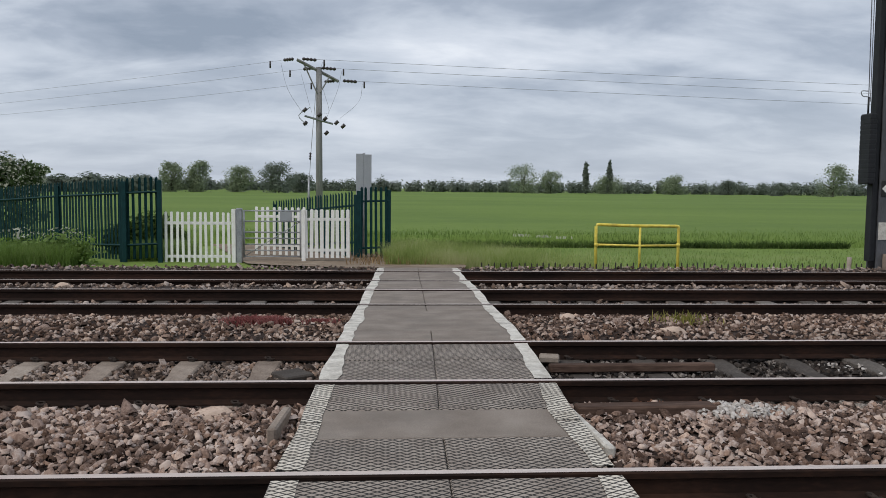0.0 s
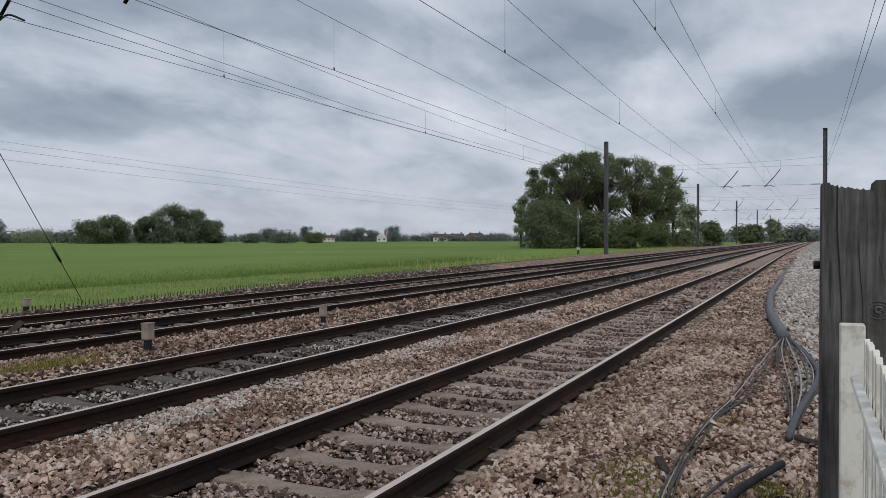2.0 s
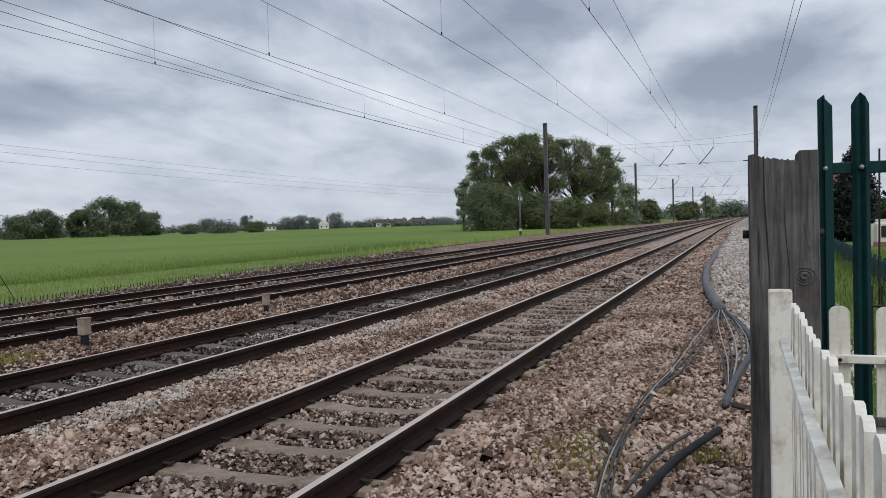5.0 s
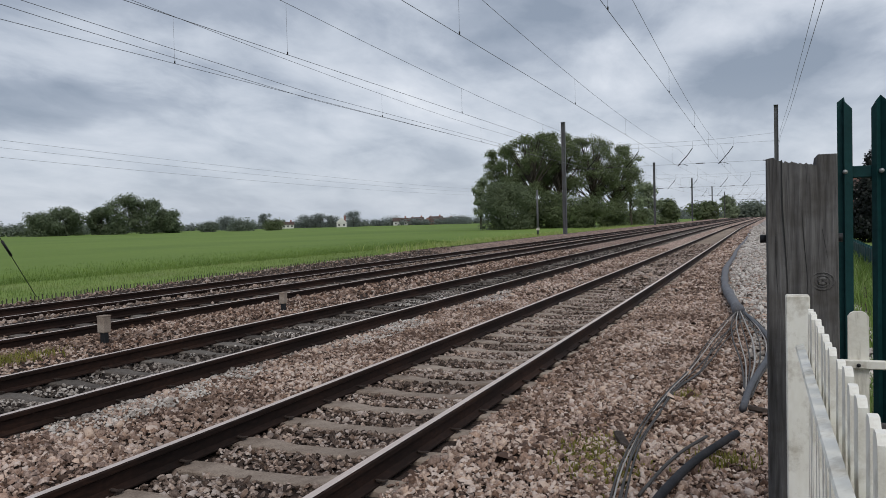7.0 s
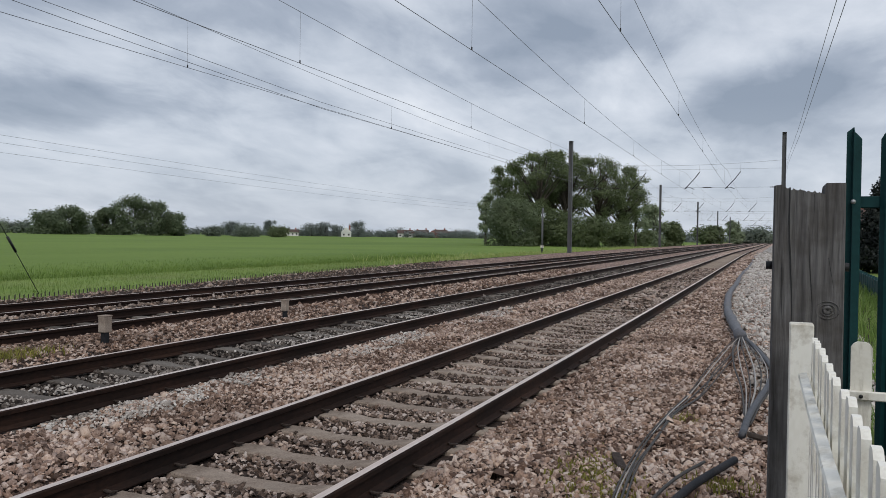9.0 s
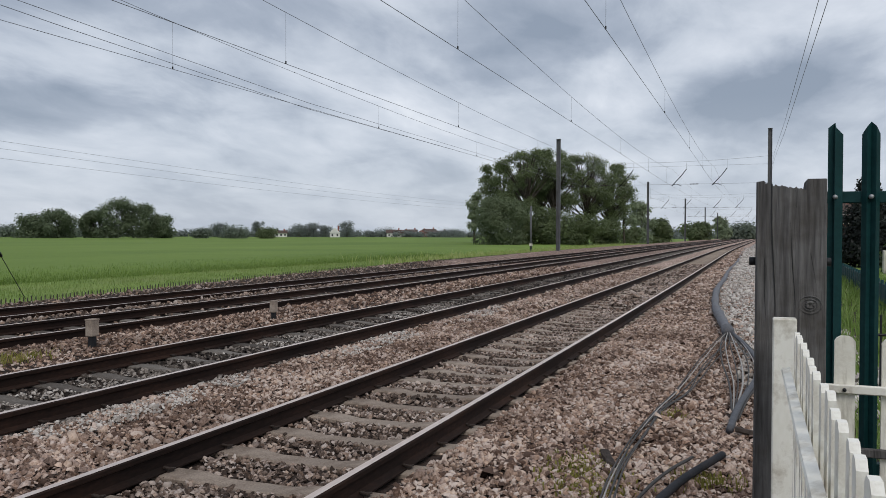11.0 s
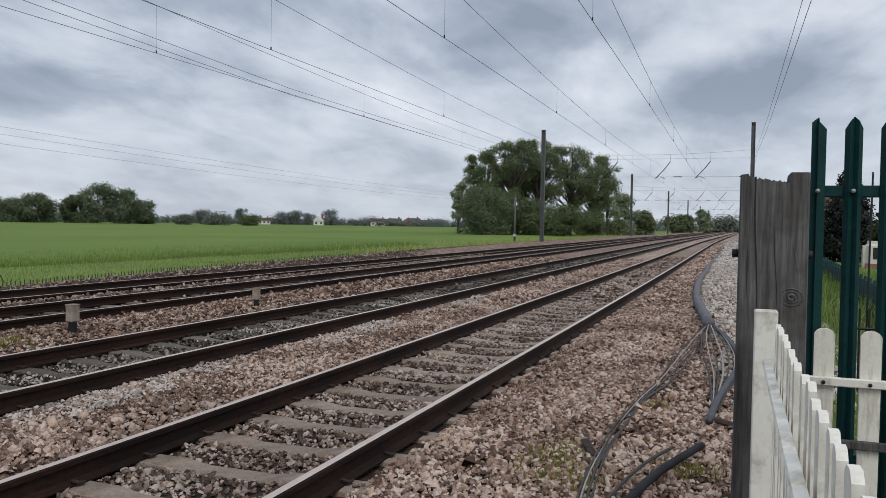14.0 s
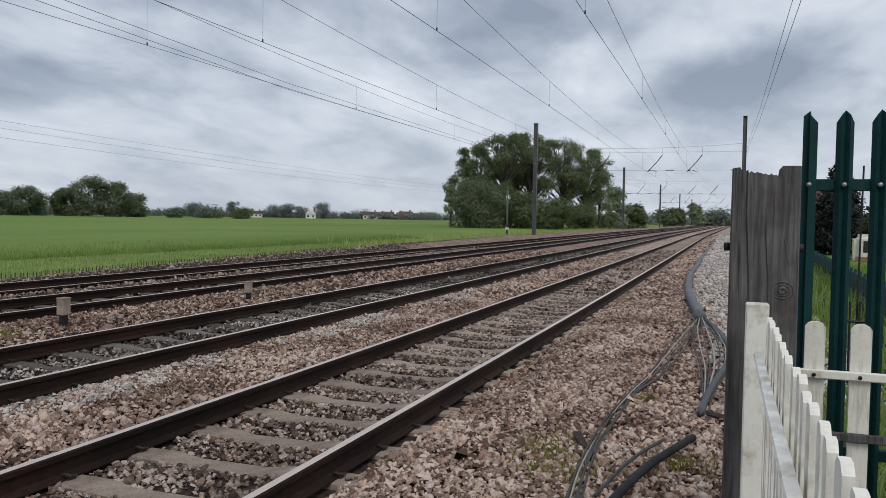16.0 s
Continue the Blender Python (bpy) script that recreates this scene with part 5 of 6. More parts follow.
# ---- utility pole and its lines ----
def utility_pole():
    px, py = -3.62, 44.0
    pole = thing("utility_pole", "grey wooden power pole with crossarms, insulators and a stay", "utility pole", (px, py, 0))
    tube("shaft", [(0, 0, -0.8), (0, 0, 3), (0, 0, 7.85)], [0.19, 0.175, 0.15], M["pole_wood"], pole, 12)
    a, b = (-1.12, -0.4, 8.17), (1.02, 0.4, 7.17)
    tube("crossarm", [a, b], 0.085, M["pole_wood"], pole, 4)
    tube("brace", [(-0.75, -0.2, 7.93), (-0.08, -0.17, 6.45)], 0.04, M["pole_wood"], pole, 5)
    tube("brace", [(0.55, 0.1, 7.37), (0.08, -0.17, 6.5)], 0.04, M["pole_wood"], pole, 5)
    heads = [(-1.1, -0.4, 8.20), (-0.1, 0, 7.8), (1.0, 0.4, 7.2)]
    for i, h in enumerate(heads):
        insulator("insulator", (h[0] + 0.25, h[1], h[2] + 0.02), (h[0] + 1.0, h[1] + 0.1, h[2] - 0.02), pole, 4, 0.10)
        insulator("insulator", (h[0] - 0.2, h[1], h[2] + 0.0), (h[0] - 0.75, h[1] + 0.3, h[2] - 0.02), pole, 4, 0.10)
        tube("jumper", smooth_line([(h[0] + 1.3, h[1] + 0.2, h[2] - 0.1), (h[0] + 1.1, h[1], h[2] - 1.1), (h[0] * 0.6 + 0.5, -0.3, 5.3 - 0.1 * i)], 6), 0.007, M["grey_wire"], pole, 4)
        tube("jumper", smooth_line([(h[0] - 0.9, h[1] + 0.3, h[2] - 0.2), (h[0] - 0.5, h[1], h[2] - 1.6), (h[0] * 0.5 - 0.3, -0.3, 5.4)], 6), 0.007, M["grey_wire"], pole, 4)
        tube("hook", [(h[0] + 1.4, h[1] + 0.1, h[2]), (h[0] + 1.4, h[1] + 0.1, h[2] - 0.35)], 0.05, M["porcelain"], pole, 6)
        tube("hook", [(h[0] - 1.5, h[1] + 0.6, h[2] - 0.05), (h[0] - 1.5, h[1] + 0.6, h[2] - 0.4)], 0.05, M["porcelain"], pole, 6)
    tube("fuse_arm", [(-0.75, -0.2, 5.25), (0.75, -0.1, 4.85)], 0.055, M["galv"], pole, 4)
    for x, z in ((-0.72, 5.55), (-0.70, 4.85), (0.05, 5.3), (0.35, 5.1), (0.95, 4.9), (1.3, 4.72), (0.42, 4.35)):
        tube("fuse", [(x - 0.09, -0.32, z - 0.09), (x + 0.09, -0.32, z + 0.09)], 0.09, M["porcelain"], pole, 8)
    tube("fuse_bracket", smooth_line([(-0.45, -0.3, 5.7), (-1.05, -0.3, 5.25), (-0.6, -0.3, 4.75)], 4), 0.022, M["galv"], pole, 5)
    tube("stay_wire", [(-0.1, -0.1, 7.2), (-0.38, -0.4, 3.6), (-0.62, -0.7, -0.6)], 0.014, M["grey_wire"], pole, 5)
    insulator("stay_insulator", (-0.42, -0.45, 3.3), (-0.44, -0.46, 2.9), pole, 3, 0.07)
    tube("stay_guard", [(-0.5, -0.55, 2.0), (-0.55, -0.6, -0.4)], 0.06, M["galv"], pole, 6)
    lines = thing("power_lines", "three thin power lines strung from the pole across the field", "power line")
    for i, h in enumerate(heads):
        p0 = Vector((px + h[0] + 1.0, py + h[1], h[2]))
        p1 = Vector((190, 57 + (i - 1) * 1.2, 8.5 - 0.55 * i))
        sag = 1.05
        tube("conductor", [p0.lerp(p1, t) - Vector((0, 0, sag * 4 * t * (1 - t))) for t in np.linspace(0, 1, 25)], 0.0085, M["grey_wire"], lines, 4)
        q0 = Vector((px + h[0] - 0.75, py + h[1] + 0.3, h[2] - 0.02))
        q1 = Vector((-90 + i * 2, 97 + i * 1.5, 8.3 - 0.45 * i))
        tube("conductor", [q0.lerp(q1, t) - Vector((0, 0, 0.9 * 4 * t * (1 - t))) for t in np.linspace(0, 1, 20)], 0.0065, M["grey_wire"], lines, 4)


utility_pole()

lamp = thing("lineside_post", "slim pale grey lineside post near the trees", "post", (79.5, 21.3 + off(80), 0))
tube("shaft", [(0, 0, -0.6), (0, 0, 4.4)], [0.12, 0.09], M["mast"], lamp, 8)
part("band", boxm(-0.14, 0.14, -0.14, 0.14, 0.35, 0.6, 0.01), M["deck_edge"], lamp, "pale band")


# ---- small things on the ballast ----
def marker(x, y, z, h, w, label):
    m = thing("marker_post", label, "marker post", (x, y, z), group="concrete marker posts")
    part("stem", boxm(-w * 0.28, w * 0.28, -w * 0.28, w * 0.28, -0.3, h * 0.5, 0.005), M["dark_steel"], m)
    part("head", boxm(-w / 2, w / 2, -w * 0.42, w * 0.42, h * 0.42, h, 0.012), M["concrete"], m, "weathered concrete head")
    part("rim", boxm(-w * 0.52, w * 0.52, -w * 0.45, w * 0.45, h - 0.012, h + 0.008, 0.004), M["concrete"], m)


marker(8.62, 8.5, -0.1, 0.40, 0.145, "short concrete marker post between the tracks")
marker(12.65, 8.2, -0.1, 0.36, 0.125, "short concrete marker post between the tracks")
marker(13.2, 16.75, -0.22, 0.30, 0.17, "stubby concrete block on the far ballast shoulder")


def timber(name, x0, x1, y, z, w, h, mat, label, category, ry=0.0, rz=0.0):
    t = thing(name, label, category, (x0, y, z), rz=rz)
    part("body", boxm(0, x1 - x0, -w / 2, w / 2, 0, h, 0.012), M[mat], t)
    return t


timber("edge_board", 1.30, 2.28, 5.2, -0.11, 0.13, 0.085, "dark_board", "dark brown timber board lying beside the rail", "board", rz=1)
timber("drain_channel", 1.40, 2.86, 6.60, -0.12, 0.09, 0.07, "dark_board", "long brown channel between the rails of the second track", "channel", rz=0.5)
stones("rust_scale", 700, 1.6, 2.35, 5.28, 5.56, 0.024, M["rust"], "heap of flaked red rust beside the rail", "rust", 20, lift=0.02,
       keep=lambda x, y, rng: ((x - 1.98) / 0.34) ** 2 + ((y - 5.43) / 0.13) ** 2 < rng.uniform(0.2, 1.1, len(x)))
timber("kerb_stone", -0.88, -0.62, 6.45, -0.16, 0.28, 0.07, "oily_concrete", "tilted dark grey concrete slab against the crossing deck", "slab", rz=35)
timber("kerb_stone", 1.38, 1.56, 6.95, -0.10, 0.16, 0.06, "concrete", "pale concrete block against the crossing deck", "slab", rz=-12)
timber("kerb_stone", 1.26, 1.32, 4.8, -0.13, 0.85, 0.08, "deck_edge", "loose pale kerb strip beside the deck", "kerb", rz=4)
timber("kerb_stone", -0.70, -0.64, 4.9, -0.12, 0.5, 0.12, "concrete", "loose pale kerb strip beside the deck", "kerb", rz=-4)
for x, y in ((-5.05, 12.8), (-1.17, 5.3), (2.2, 9.4), (3.1, 8.3)):
    rk = thing("boulder", "pale lump of stone lying on the ballast", "stone", (x, y, bed(x, y) - 0.01), group="loose lumps of stone")
    bm = bmesh.new()
    bmesh.ops.create_icosphere(bm, subdivisions=2, radius=0.13)
    for v in bm.verts:
        v.co *= 1 + 0.5 * noise.noise(v.co * 9 + Vector((x, y, 0)))
        v.co.z *= 0.5
    part("body", bm, M["stone_cess"], rk)


def tuft(name, x, y, z, n, spread, height, width, mat, label, category, seed, sq=1.0, lean=0.4):
    def region(rng, k):
        return x + rng.normal(0, spread, k), y + rng.normal(0, spread * sq, k)
    return blades(name, n, region, height, width, M[mat], lambda a, b: np.full(len(a), z), label, category, seed=seed, lean=lean)


tuft("weeds", 7.0, 8.45, -0.1, 420, 0.42, 0.13, 0.014, "weed", "yellow-green weeds growing in the ballast", "weeds", 21, 0.35)
tuft("weeds", 5.0, 0.92, -0.078, 260, 0.20, 0.022, 0.016, "weed", "small yellow stonecrop patch in the ballast", "weeds", 22, 0.6, 0.9)
tuft("weeds", 5.4, 1.08, -0.078, 260, 0.20, 0.022, 0.016, "weed", "small yellow stonecrop patch in the ballast", "weeds", 25, 0.6, 0.9)
tuft("weeds", 7.2, 0.62, -0.09, 70, 0.07, 0.06, 0.012, "weed", "small green weed beside the cables", "weeds", 23)
tuft("weeds", 3.5, 9.1, -0.1, 120, 0.15, 0.10, 0.018, "weed", "thin yellowish weed between the tracks", "weeds", 26)
tuft("weeds", 5.4, 0.24, -0.08, 160, 0.10, 0.03, 0.012, "weed", "small weeds beside the black hose", "weeds", 27)
tuft("red_plants", -1.45, 9.0, -0.07, 1700, 0.15, 0.055, 0.014, "red_weed", "patch of red-leaved stonecrop between the tracks", "plants", 24, 0.45, 0.8)
tuft("red_plants", -0.75, 9.05, -0.08, 220, 0.09, 0.035, 0.014, "red_weed", "patch of red-leaved stonecrop beside the deck", "plants", 28, 0.5, 0.8)

# tall grass and cow parsley about the far fences
blades("tall_grass", 9000, span(-9.6, -7.2, 18.6, 19.9), 0.55, 0.012, M["grass_blade"], lambda x, y: np.full(len(x), -0.45), "tall bright grass in front of the green palisade", "grass", seed=31)
blades("tall_grass", 18000, lambda r, n: (np.abs(r.normal(0, 2.4, n)), r.uniform(18.9, 23.0, n)), 0.55, 0.009, M["tall_blade"], lambda x, y: -0.5 + 0 * x - 0.04 * x, "tall seeding grass beside the footpath", "grass", seed=32)
blades("tall_grass", 2500, lambda r, n: (r.uniform(-6.5, -5.0, n), r.uniform(20.3, 22, n)), 0.5, 0.02, M["grass_blade"], lambda x, y: -0.45 + 0 * x, "rank grass behind the picket fence", "grass", seed=33)


# dark blades added for shade at the wheat's foot, plants about the fences
M["dark_leaf"] = leaf_material("dark_green_leaf", [(0.05, 0.085, 0.02), (0.085, 0.135, 0.033), (0.13, 0.19, 0.05)], 0.7, 0.4, 0.45)
M["dead_stem"] = leaf_material("dead_stem", [(0.22, 0.13, 0.06), (0.32, 0.21, 0.10), (0.40, 0.29, 0.16)], 0.8, 1.5, 0.3)


def wheat_foot_span(rng, n):
    x = rng.uniform(1.5, 17, n)
    thick = np.clip(0.45 + 0.4 * np.sin(x * 0.9) + 0.35 * np.sin(x * 2.3 + 1) + 0.2 * np.sin(x * 5.1), 0.12, 1)
    y = 28.3 + rng.normal(0, 0.06, n) - 0.1 * np.sin(x * 1.7) - 0.1 * np.sin(x * 0.6)
    keep = rng.uniform(0, 1, n) < thick
    return np.where(keep, x, rng.uniform(3, 16, n)), y


# added dark belt: the shade under the wheat's front, made of blades
blades("ditch_weeds", 4500, wheat_foot_span, 0.30, 0.035, M["dark_leaf"], lambda x, y: np.full(len(x), -0.66) + np.interp(x, [14, 27, 44, 66], [0, .05, .09, .12]), "dark low blades standing in for the shade at the foot of the wheat", "weeds", seed=35, lean=0.5)
blades("dead_stems", 260, lambda r, n: (r.uniform(-0.9, 1.2, n), r.uniform(18.7, 20.4, n)), 0.30, 0.022, M["dead_stem"], lambda x, y: np.full(len(x), -0.45), "brown dead dock stems beside the footpath", "weeds", seed=36, lean=0.45)
for px, py, n, h, sd in ((5.4, 27.3, 90, 0.5, 37), (4.6, 27.0, 70, 0.42, 38), (6.1, 27.4, 60, 0.4, 39)):
    tuft("cow_parsley", px, py, -0.22 + 0.05 * (sd % 3), n // 3, 0.16, 0.07, 0.04, "blossom", "white cow parsley heads at the field edge", "flowers", sd, 0.6, 0.9)


# ---- cables beside the near track ----
def cess(x, y, lift=0.0):
    return (x, y, bed(x, y - off(x)) + 0.045 + lift)


def cables():
    run = thing("cable_bundle", "bundle of cables leaving a grey woven sleeve on the ballast", "cables")
    sleeve = smooth_line([cess(107, 1.15, -.03), cess(70, 1.07, -.02), cess(52, 0.97, -.01), cess(44, 1.0), cess(36, 1.06), cess(30, 0.98, .02), cess(24, 0.98, .03), cess(18.2, 0.78, .05), cess(15.5, 0.58, .06), cess(13.0, 0.37, .08)], 6)
    n = len(sleeve)
    rad = [0.06 + 0.028 * (i / n) + 0.011 * math.sin(i * 1.9) + 0.006 * math.sin(i * 0.7) for i in range(n)]
    tube("sleeve", sleeve, rad, M["grey_sleeve"], run, 10, "crumpled grey woven cable sleeve")
    rng = random.Random(5)
    for i in range(5):
        o = (i - 2) * 0.030
        d = rng.uniform(-0.05, 0.05)
        pale = i == 3
        tube("cable", smooth_line([cess(13.1, 0.37 + o * 0.4, .06), cess(11.6, 0.42 + o * 1.8 + d, .05), cess(9.9, 0.54 + o * 1.5, .02 + rng.uniform(0, .02)), cess(8.3, 0.64 + o * 1.2 + d), cess(7.3, 0.76 + o * 0.5 + d * .15),
                                   cess(6.3, 0.81 + o * 0.6 - d * .3), cess(5.5, 0.82 + o * 0.55, rng.uniform(-.01, .01)), cess(4.8, 0.79 + o * .65 + d * .2), cess(4.0, 0.72 + o * .7)], 6), 0.006 if pale else 0.007, M["cable_grey" if pale else "cable_dark"], run, 6,
             "pale grey cable" if pale else "dark cable")
    for i in range(7):
        o = (i - 3) * 0.03
        tube("cable", smooth_line([cess(13.1, 0.35 + o * 0.4, .06), cess(11.7, 0.25 + o * 1.9, .06), cess(10.2, 0.14 + o * 2.4, .04), cess(8.9, 0.10 + o * 1.6, .03), cess(8.0, 0.12 + o * .8, .02), cess(7.2, 0.14 + o * .3, 0)], 6),
             0.0075 if i % 3 else 0.010, M["cable_grey" if i % 2 else "cable_dark"], run, 6)
    tube("conduit", smooth_line([cess(13.0, 0.3, .05), cess(11.6, 0.1, .05), cess(10.2, -0.06, .04), cess(9.1, -0.03, .04), cess(8.2, 0.06, .03), cess(7.4, 0.13, .03), cess(6.75, 0.17, .0)], 6), 0.030, M["dark_conduit"], run, 9, "dark grey corrugated conduit")
    hose = thing("hose", "thick black hose end lying on the stones", "hose")
    tube("body", smooth_line([cess(5.82, 0.19, .04), cess(5.65, 0.25, .035), cess(5.2, 0.40, .02), cess(4.7, 0.50, .02), cess(4.2, 0.58, .0), cess(3.6, 0.62, -.02)], 6), 0.026, M["black_rubber"], hose, 10)
    tube("thin_cable", smooth_line([cess(5.75, 0.38, .02), cess(5.4, 0.50, .01), cess(5.0, 0.58, .01), cess(4.5, 0.66, -.01)], 6), 0.011, M["cable_dark"], hose, 6)
    clip = thing("cable_cleat", "dark bent steel cleat beside the cables", "cleat", cess(5.55, 0.92))
    bm = boxm(-0.11, 0.10, -0.03, 0.03, -0.03, 0.02, 0.012)
    bmesh.ops.subdivide_edges(bm, edges=list(bm.edges), cuts=2, use_grid_fill=True)
    for v in bm.verts:
        v.co += Vector((0.0, 0.04 * math.sin(v.co.x * 14), 0.03 * math.sin(v.co.x * 9))) + Vector((0.012, 0.012, 0.01)) * noise.noise(v.co * 30)
    part("body", bm, M["clip"], clip)
    clip2 = copy_thing(clip, Matrix.Translation(cess(6.75, 0.02)) @ pose(0, 0, 0, 20, 10, 70))


cables()
for i in range(9):
    x = 10.2 + i * 1.0
    tr = thing("trough_lid", "weathered concrete cable trough lid in the cess", "trough lid", (x, -0.42 + 0.02 * math.sin(i * 2) + 0.012 * i, -0.08), group="cable trough lids", rz=random.uniform(-3, 3))
    part("slab", boxm(-0.46, 0.46, -0.2, 0.2, -0.05, 0.06 + random.uniform(-0.02, 0.02), 0.015), M["concrete"], tr)


# ---- old gate post and near fences ----
def gate_post():
    p = thing("gate_post", "heavy grey weathered oak post, split and broken at the top", "post", (3.34, -0.128, 0))
    bm = bmesh.new()
    nx, nz = 44, 40
    w, d, h = 0.240, 0.24, 1.686
    # front and other sides as a tapering box with worn top
    def top(u):
        t = h
        if u < 0.12:
            t -= 0.004 * (1 - u / 0.12)
        elif u < 0.66:
            t -= 0.012 + 0.020 * ((u - 0.12) / 0.54) + 0.009 * noise.noise((u * 34, 4.0, 1.0)) + 0.004 * noise.noise((u * 90, 2.0, 1.0))
        elif u < 0.71:
            t -= 0.035
        else:
            t += 0.004
        return t
    cols = []
    for i in range(nx + 1):
        u = i / nx
        col = []
        for j in range(nz + 1):
            v = j / nz
            z = -0.6 + (top(u) + 0.6) * v
            ww = w * (1.06 - 0.06 * v)
            y = ww * (0.5 - u)
            x = -d / 2 + 0.005 * noise.noise((u * 9, z * 1.2, 1.0))
            if i in (0, nx):
                x += 0.022
            col.append(bm.verts.new((x, y, z)))
        cols.append(col)
    back = [[bm.verts.new((d / 2, c.co.y, c.co.z)) for c in (col[0], col[-1])] for col in cols]
    for a, b in zip(cols, cols[1:]):
        for j in range(nz):
            bm.faces.new((a[j], b[j], b[j + 1], a[j + 1]))
    for i in range(nx):
        bm.faces.new((cols[i][-1], cols[i + 1][-1], back[i + 1][1], back[i][1]))
        bm.faces.new((back[i + 1][0], back[i][0], back[i][1], back[i + 1][1]))
    bm.faces.new([*cols[0], back[0][1], back[0][0]])
    bm.faces.new([*cols[-1][::-1], back[-1][0], back[-1][1]])
    bmesh.ops.recalc_face_normals(bm, faces=bm.faces)
    part("shaft", bm, M["oak"], p)
    dark = M["black_paint"]
    for pts, r in ((((0.066, 1.675), (0.064, 1.52), (0.058, 1.36), (0.052, 1.22), (0.05, 1.02)), 0.0034), (((0.007, 1.65), (0.002, 1.5), (-0.008, 1.36), (-0.014, 1.24), (-0.012, 1.12)), 0.0022),
                   (((-0.014, 1.65), (-0.02, 1.56), (-0.031, 1.49)), 0.0016), (((-0.066, 1.42), (-0.078, 1.35), (-0.088, 1.29)), 0.0012), (((0.09, 1.40), (0.088, 1.28), (0.083, 1.16)), 0.0010)):
        line = smooth_line([(-d / 2 + 0.001, y + 0.003 * noise.noise((z * 9, y * 40, 3.0)), z) for y, z in pts], 6)
        k = len(line) - 1
        tube("crack", line, [r * (1 - (i / k) ** 2.5) * (0.85 + 0.35 * noise.noise((i * 0.9, r * 900, 0.0))) + 0.0003 for i in range(k + 1)], dark, p, 5, "dark drying crack")
    for s, r in ((0.037, 0.003), (0.024, 0.0025), (0.010, 0.007)):
        tube("knot_ring", [(-d / 2 - 0.0005, -0.066 + 1.05 * s * math.cos(a), 1.232 + 0.85 * s * math.sin(a)) for a in np.linspace(0, 2 * math.pi, 19)], r, M["oak"], p, 5, "oval knot in the wood")
    for sy in (0.128, -0.128):
        tube("bolt", [(0.0, sy * 0.9, 1.385), (0.0, sy * 1.12, 1.385)], 0.016, M["dark_steel"], p, 8, "dark bolt end")


gate_post()


def near_pickets():
    f = thing("picket_fence", "white flaking picket fence running up to the oak post", "fence", group="white picket fences")
    me = picket_mesh("picket", 1.33, 0.058, 0.015, M["white_flaked"])
    ylin = lambda x: -0.132 - 0.010 * (2.4 - x)
    x = 2.763
    while x > 0.55:
        p = link_part("picket", me, f)
        p.location = (x, ylin(x), -0.145 + random.uniform(-0.008, 0.008))
        p.rotation_euler = (random.uniform(-0.003, 0.003), random.uniform(-0.005, 0.005), random.uniform(-0.02, 0.02))
        x -= 0.119
    part("end_post", boxm(3.03, 3.10, -0.143, -0.066, -0.5, 1.195, 0.004), M["white_flaked"], f, "square white end post")
    for z in (1.055, 0.35):
        bm = bmesh.new()
        x0, x1 = 0.5, 2.80
        vs = []
        for xx in np.linspace(x0, x1, 24):
            y = -0.122 - 0.004 * (2.4 - xx)
            j = 0.0015 * noise.noise((xx * 12, z, 0))
            vs.append([bm.verts.new((xx, y + a + j, z + b + j)) for a, b in ((0.008, -0.055), (0.022, -0.045), (0.033, -0.004), (0.030, 0.003), (0.008, 0.008))])
        for a, b in zip(vs, vs[1:]):
            for i in range(5):
                bm.faces.new((a[i], a[(i + 1) % 5], b[(i + 1) % 5], b[i]))
        bm.faces.new(vs[0][::-1])
        bm.faces.new(vs[-1])
        bmesh.ops.recalc_face_normals(bm, faces=bm.faces)
        part("rail", bm, M["white_flaked"], f, "white bevelled fence rail with flaking paint")


near_pickets()


def cross_pickets():
    f = thing("picket_fence", "old white picket fence with flaking round-topped boards", "fence", group="white picket fences")
    me = picket_mesh("picket", 1.35, 0.078, 0.022, M["peeling_paint"], True)
    for i in range(10):
        p = link_part("picket", me, f)
        p.location = (3.70, -0.352 - i * 0.173, -0.285 + random.uniform(-0.006, 0.006))
        p.rotation_euler = (0, random.uniform(-0.01, 0.01), math.pi / 2 + random.uniform(-0.02, 0.02))
    for z, mt in ((0.855, "white_flaked"), (0.60, "oak"), (0.25, "oak")):
        part("rail", boxm(3.665, 3.688, -2.2, -0.27, z - 0.018, z + 0.018, 0.004), M[mt], f)
    for i in range(4):
        tube("bolt", [(3.66, -0.352 - i * 0.173, 0.853), (3.67, -0.352 - i * 0.173, 0.853)], 0.008, M["dark_steel"], f, 8)


cross_pickets()


def near_palisade():
    f = thing("palisade_fence", "tall dark green steel palisade fence with bolted pales", "fence", group="green palisade fences")
    pale = pale_mesh("pale", 2.3, 0.072, M["green_paint"], 0.024)
    for i in range(11):
        y = -0.335 - i * 0.143
        p = link_part("pale", pale, f)
        p.location = (4.0, y, (1.985 if i else 1.985) - 2.3)
        p.rotation_euler = (0, 0, -math.pi / 2 - (0.75 if i == 0 else 0.0))
        tube("bolt", [(3.985, y, 1.655), (3.967, y, 1.655)], 0.0105, M["galv"], p, 8).parent = f
    for z in (1.655, 0.45):
        part("rail", boxm(4.006, 4.05, -2.2, -0.24, z - 0.026, z + 0.026, 0.004), M["green_paint"], f)
    part("fixing_plate", boxm(3.44, 4.03, -0.262, -0.25, 1.635, 1.68, 0.003), M["green_paint"], f, "steel lug bolted to the oak post")
    return f


near_palisade()


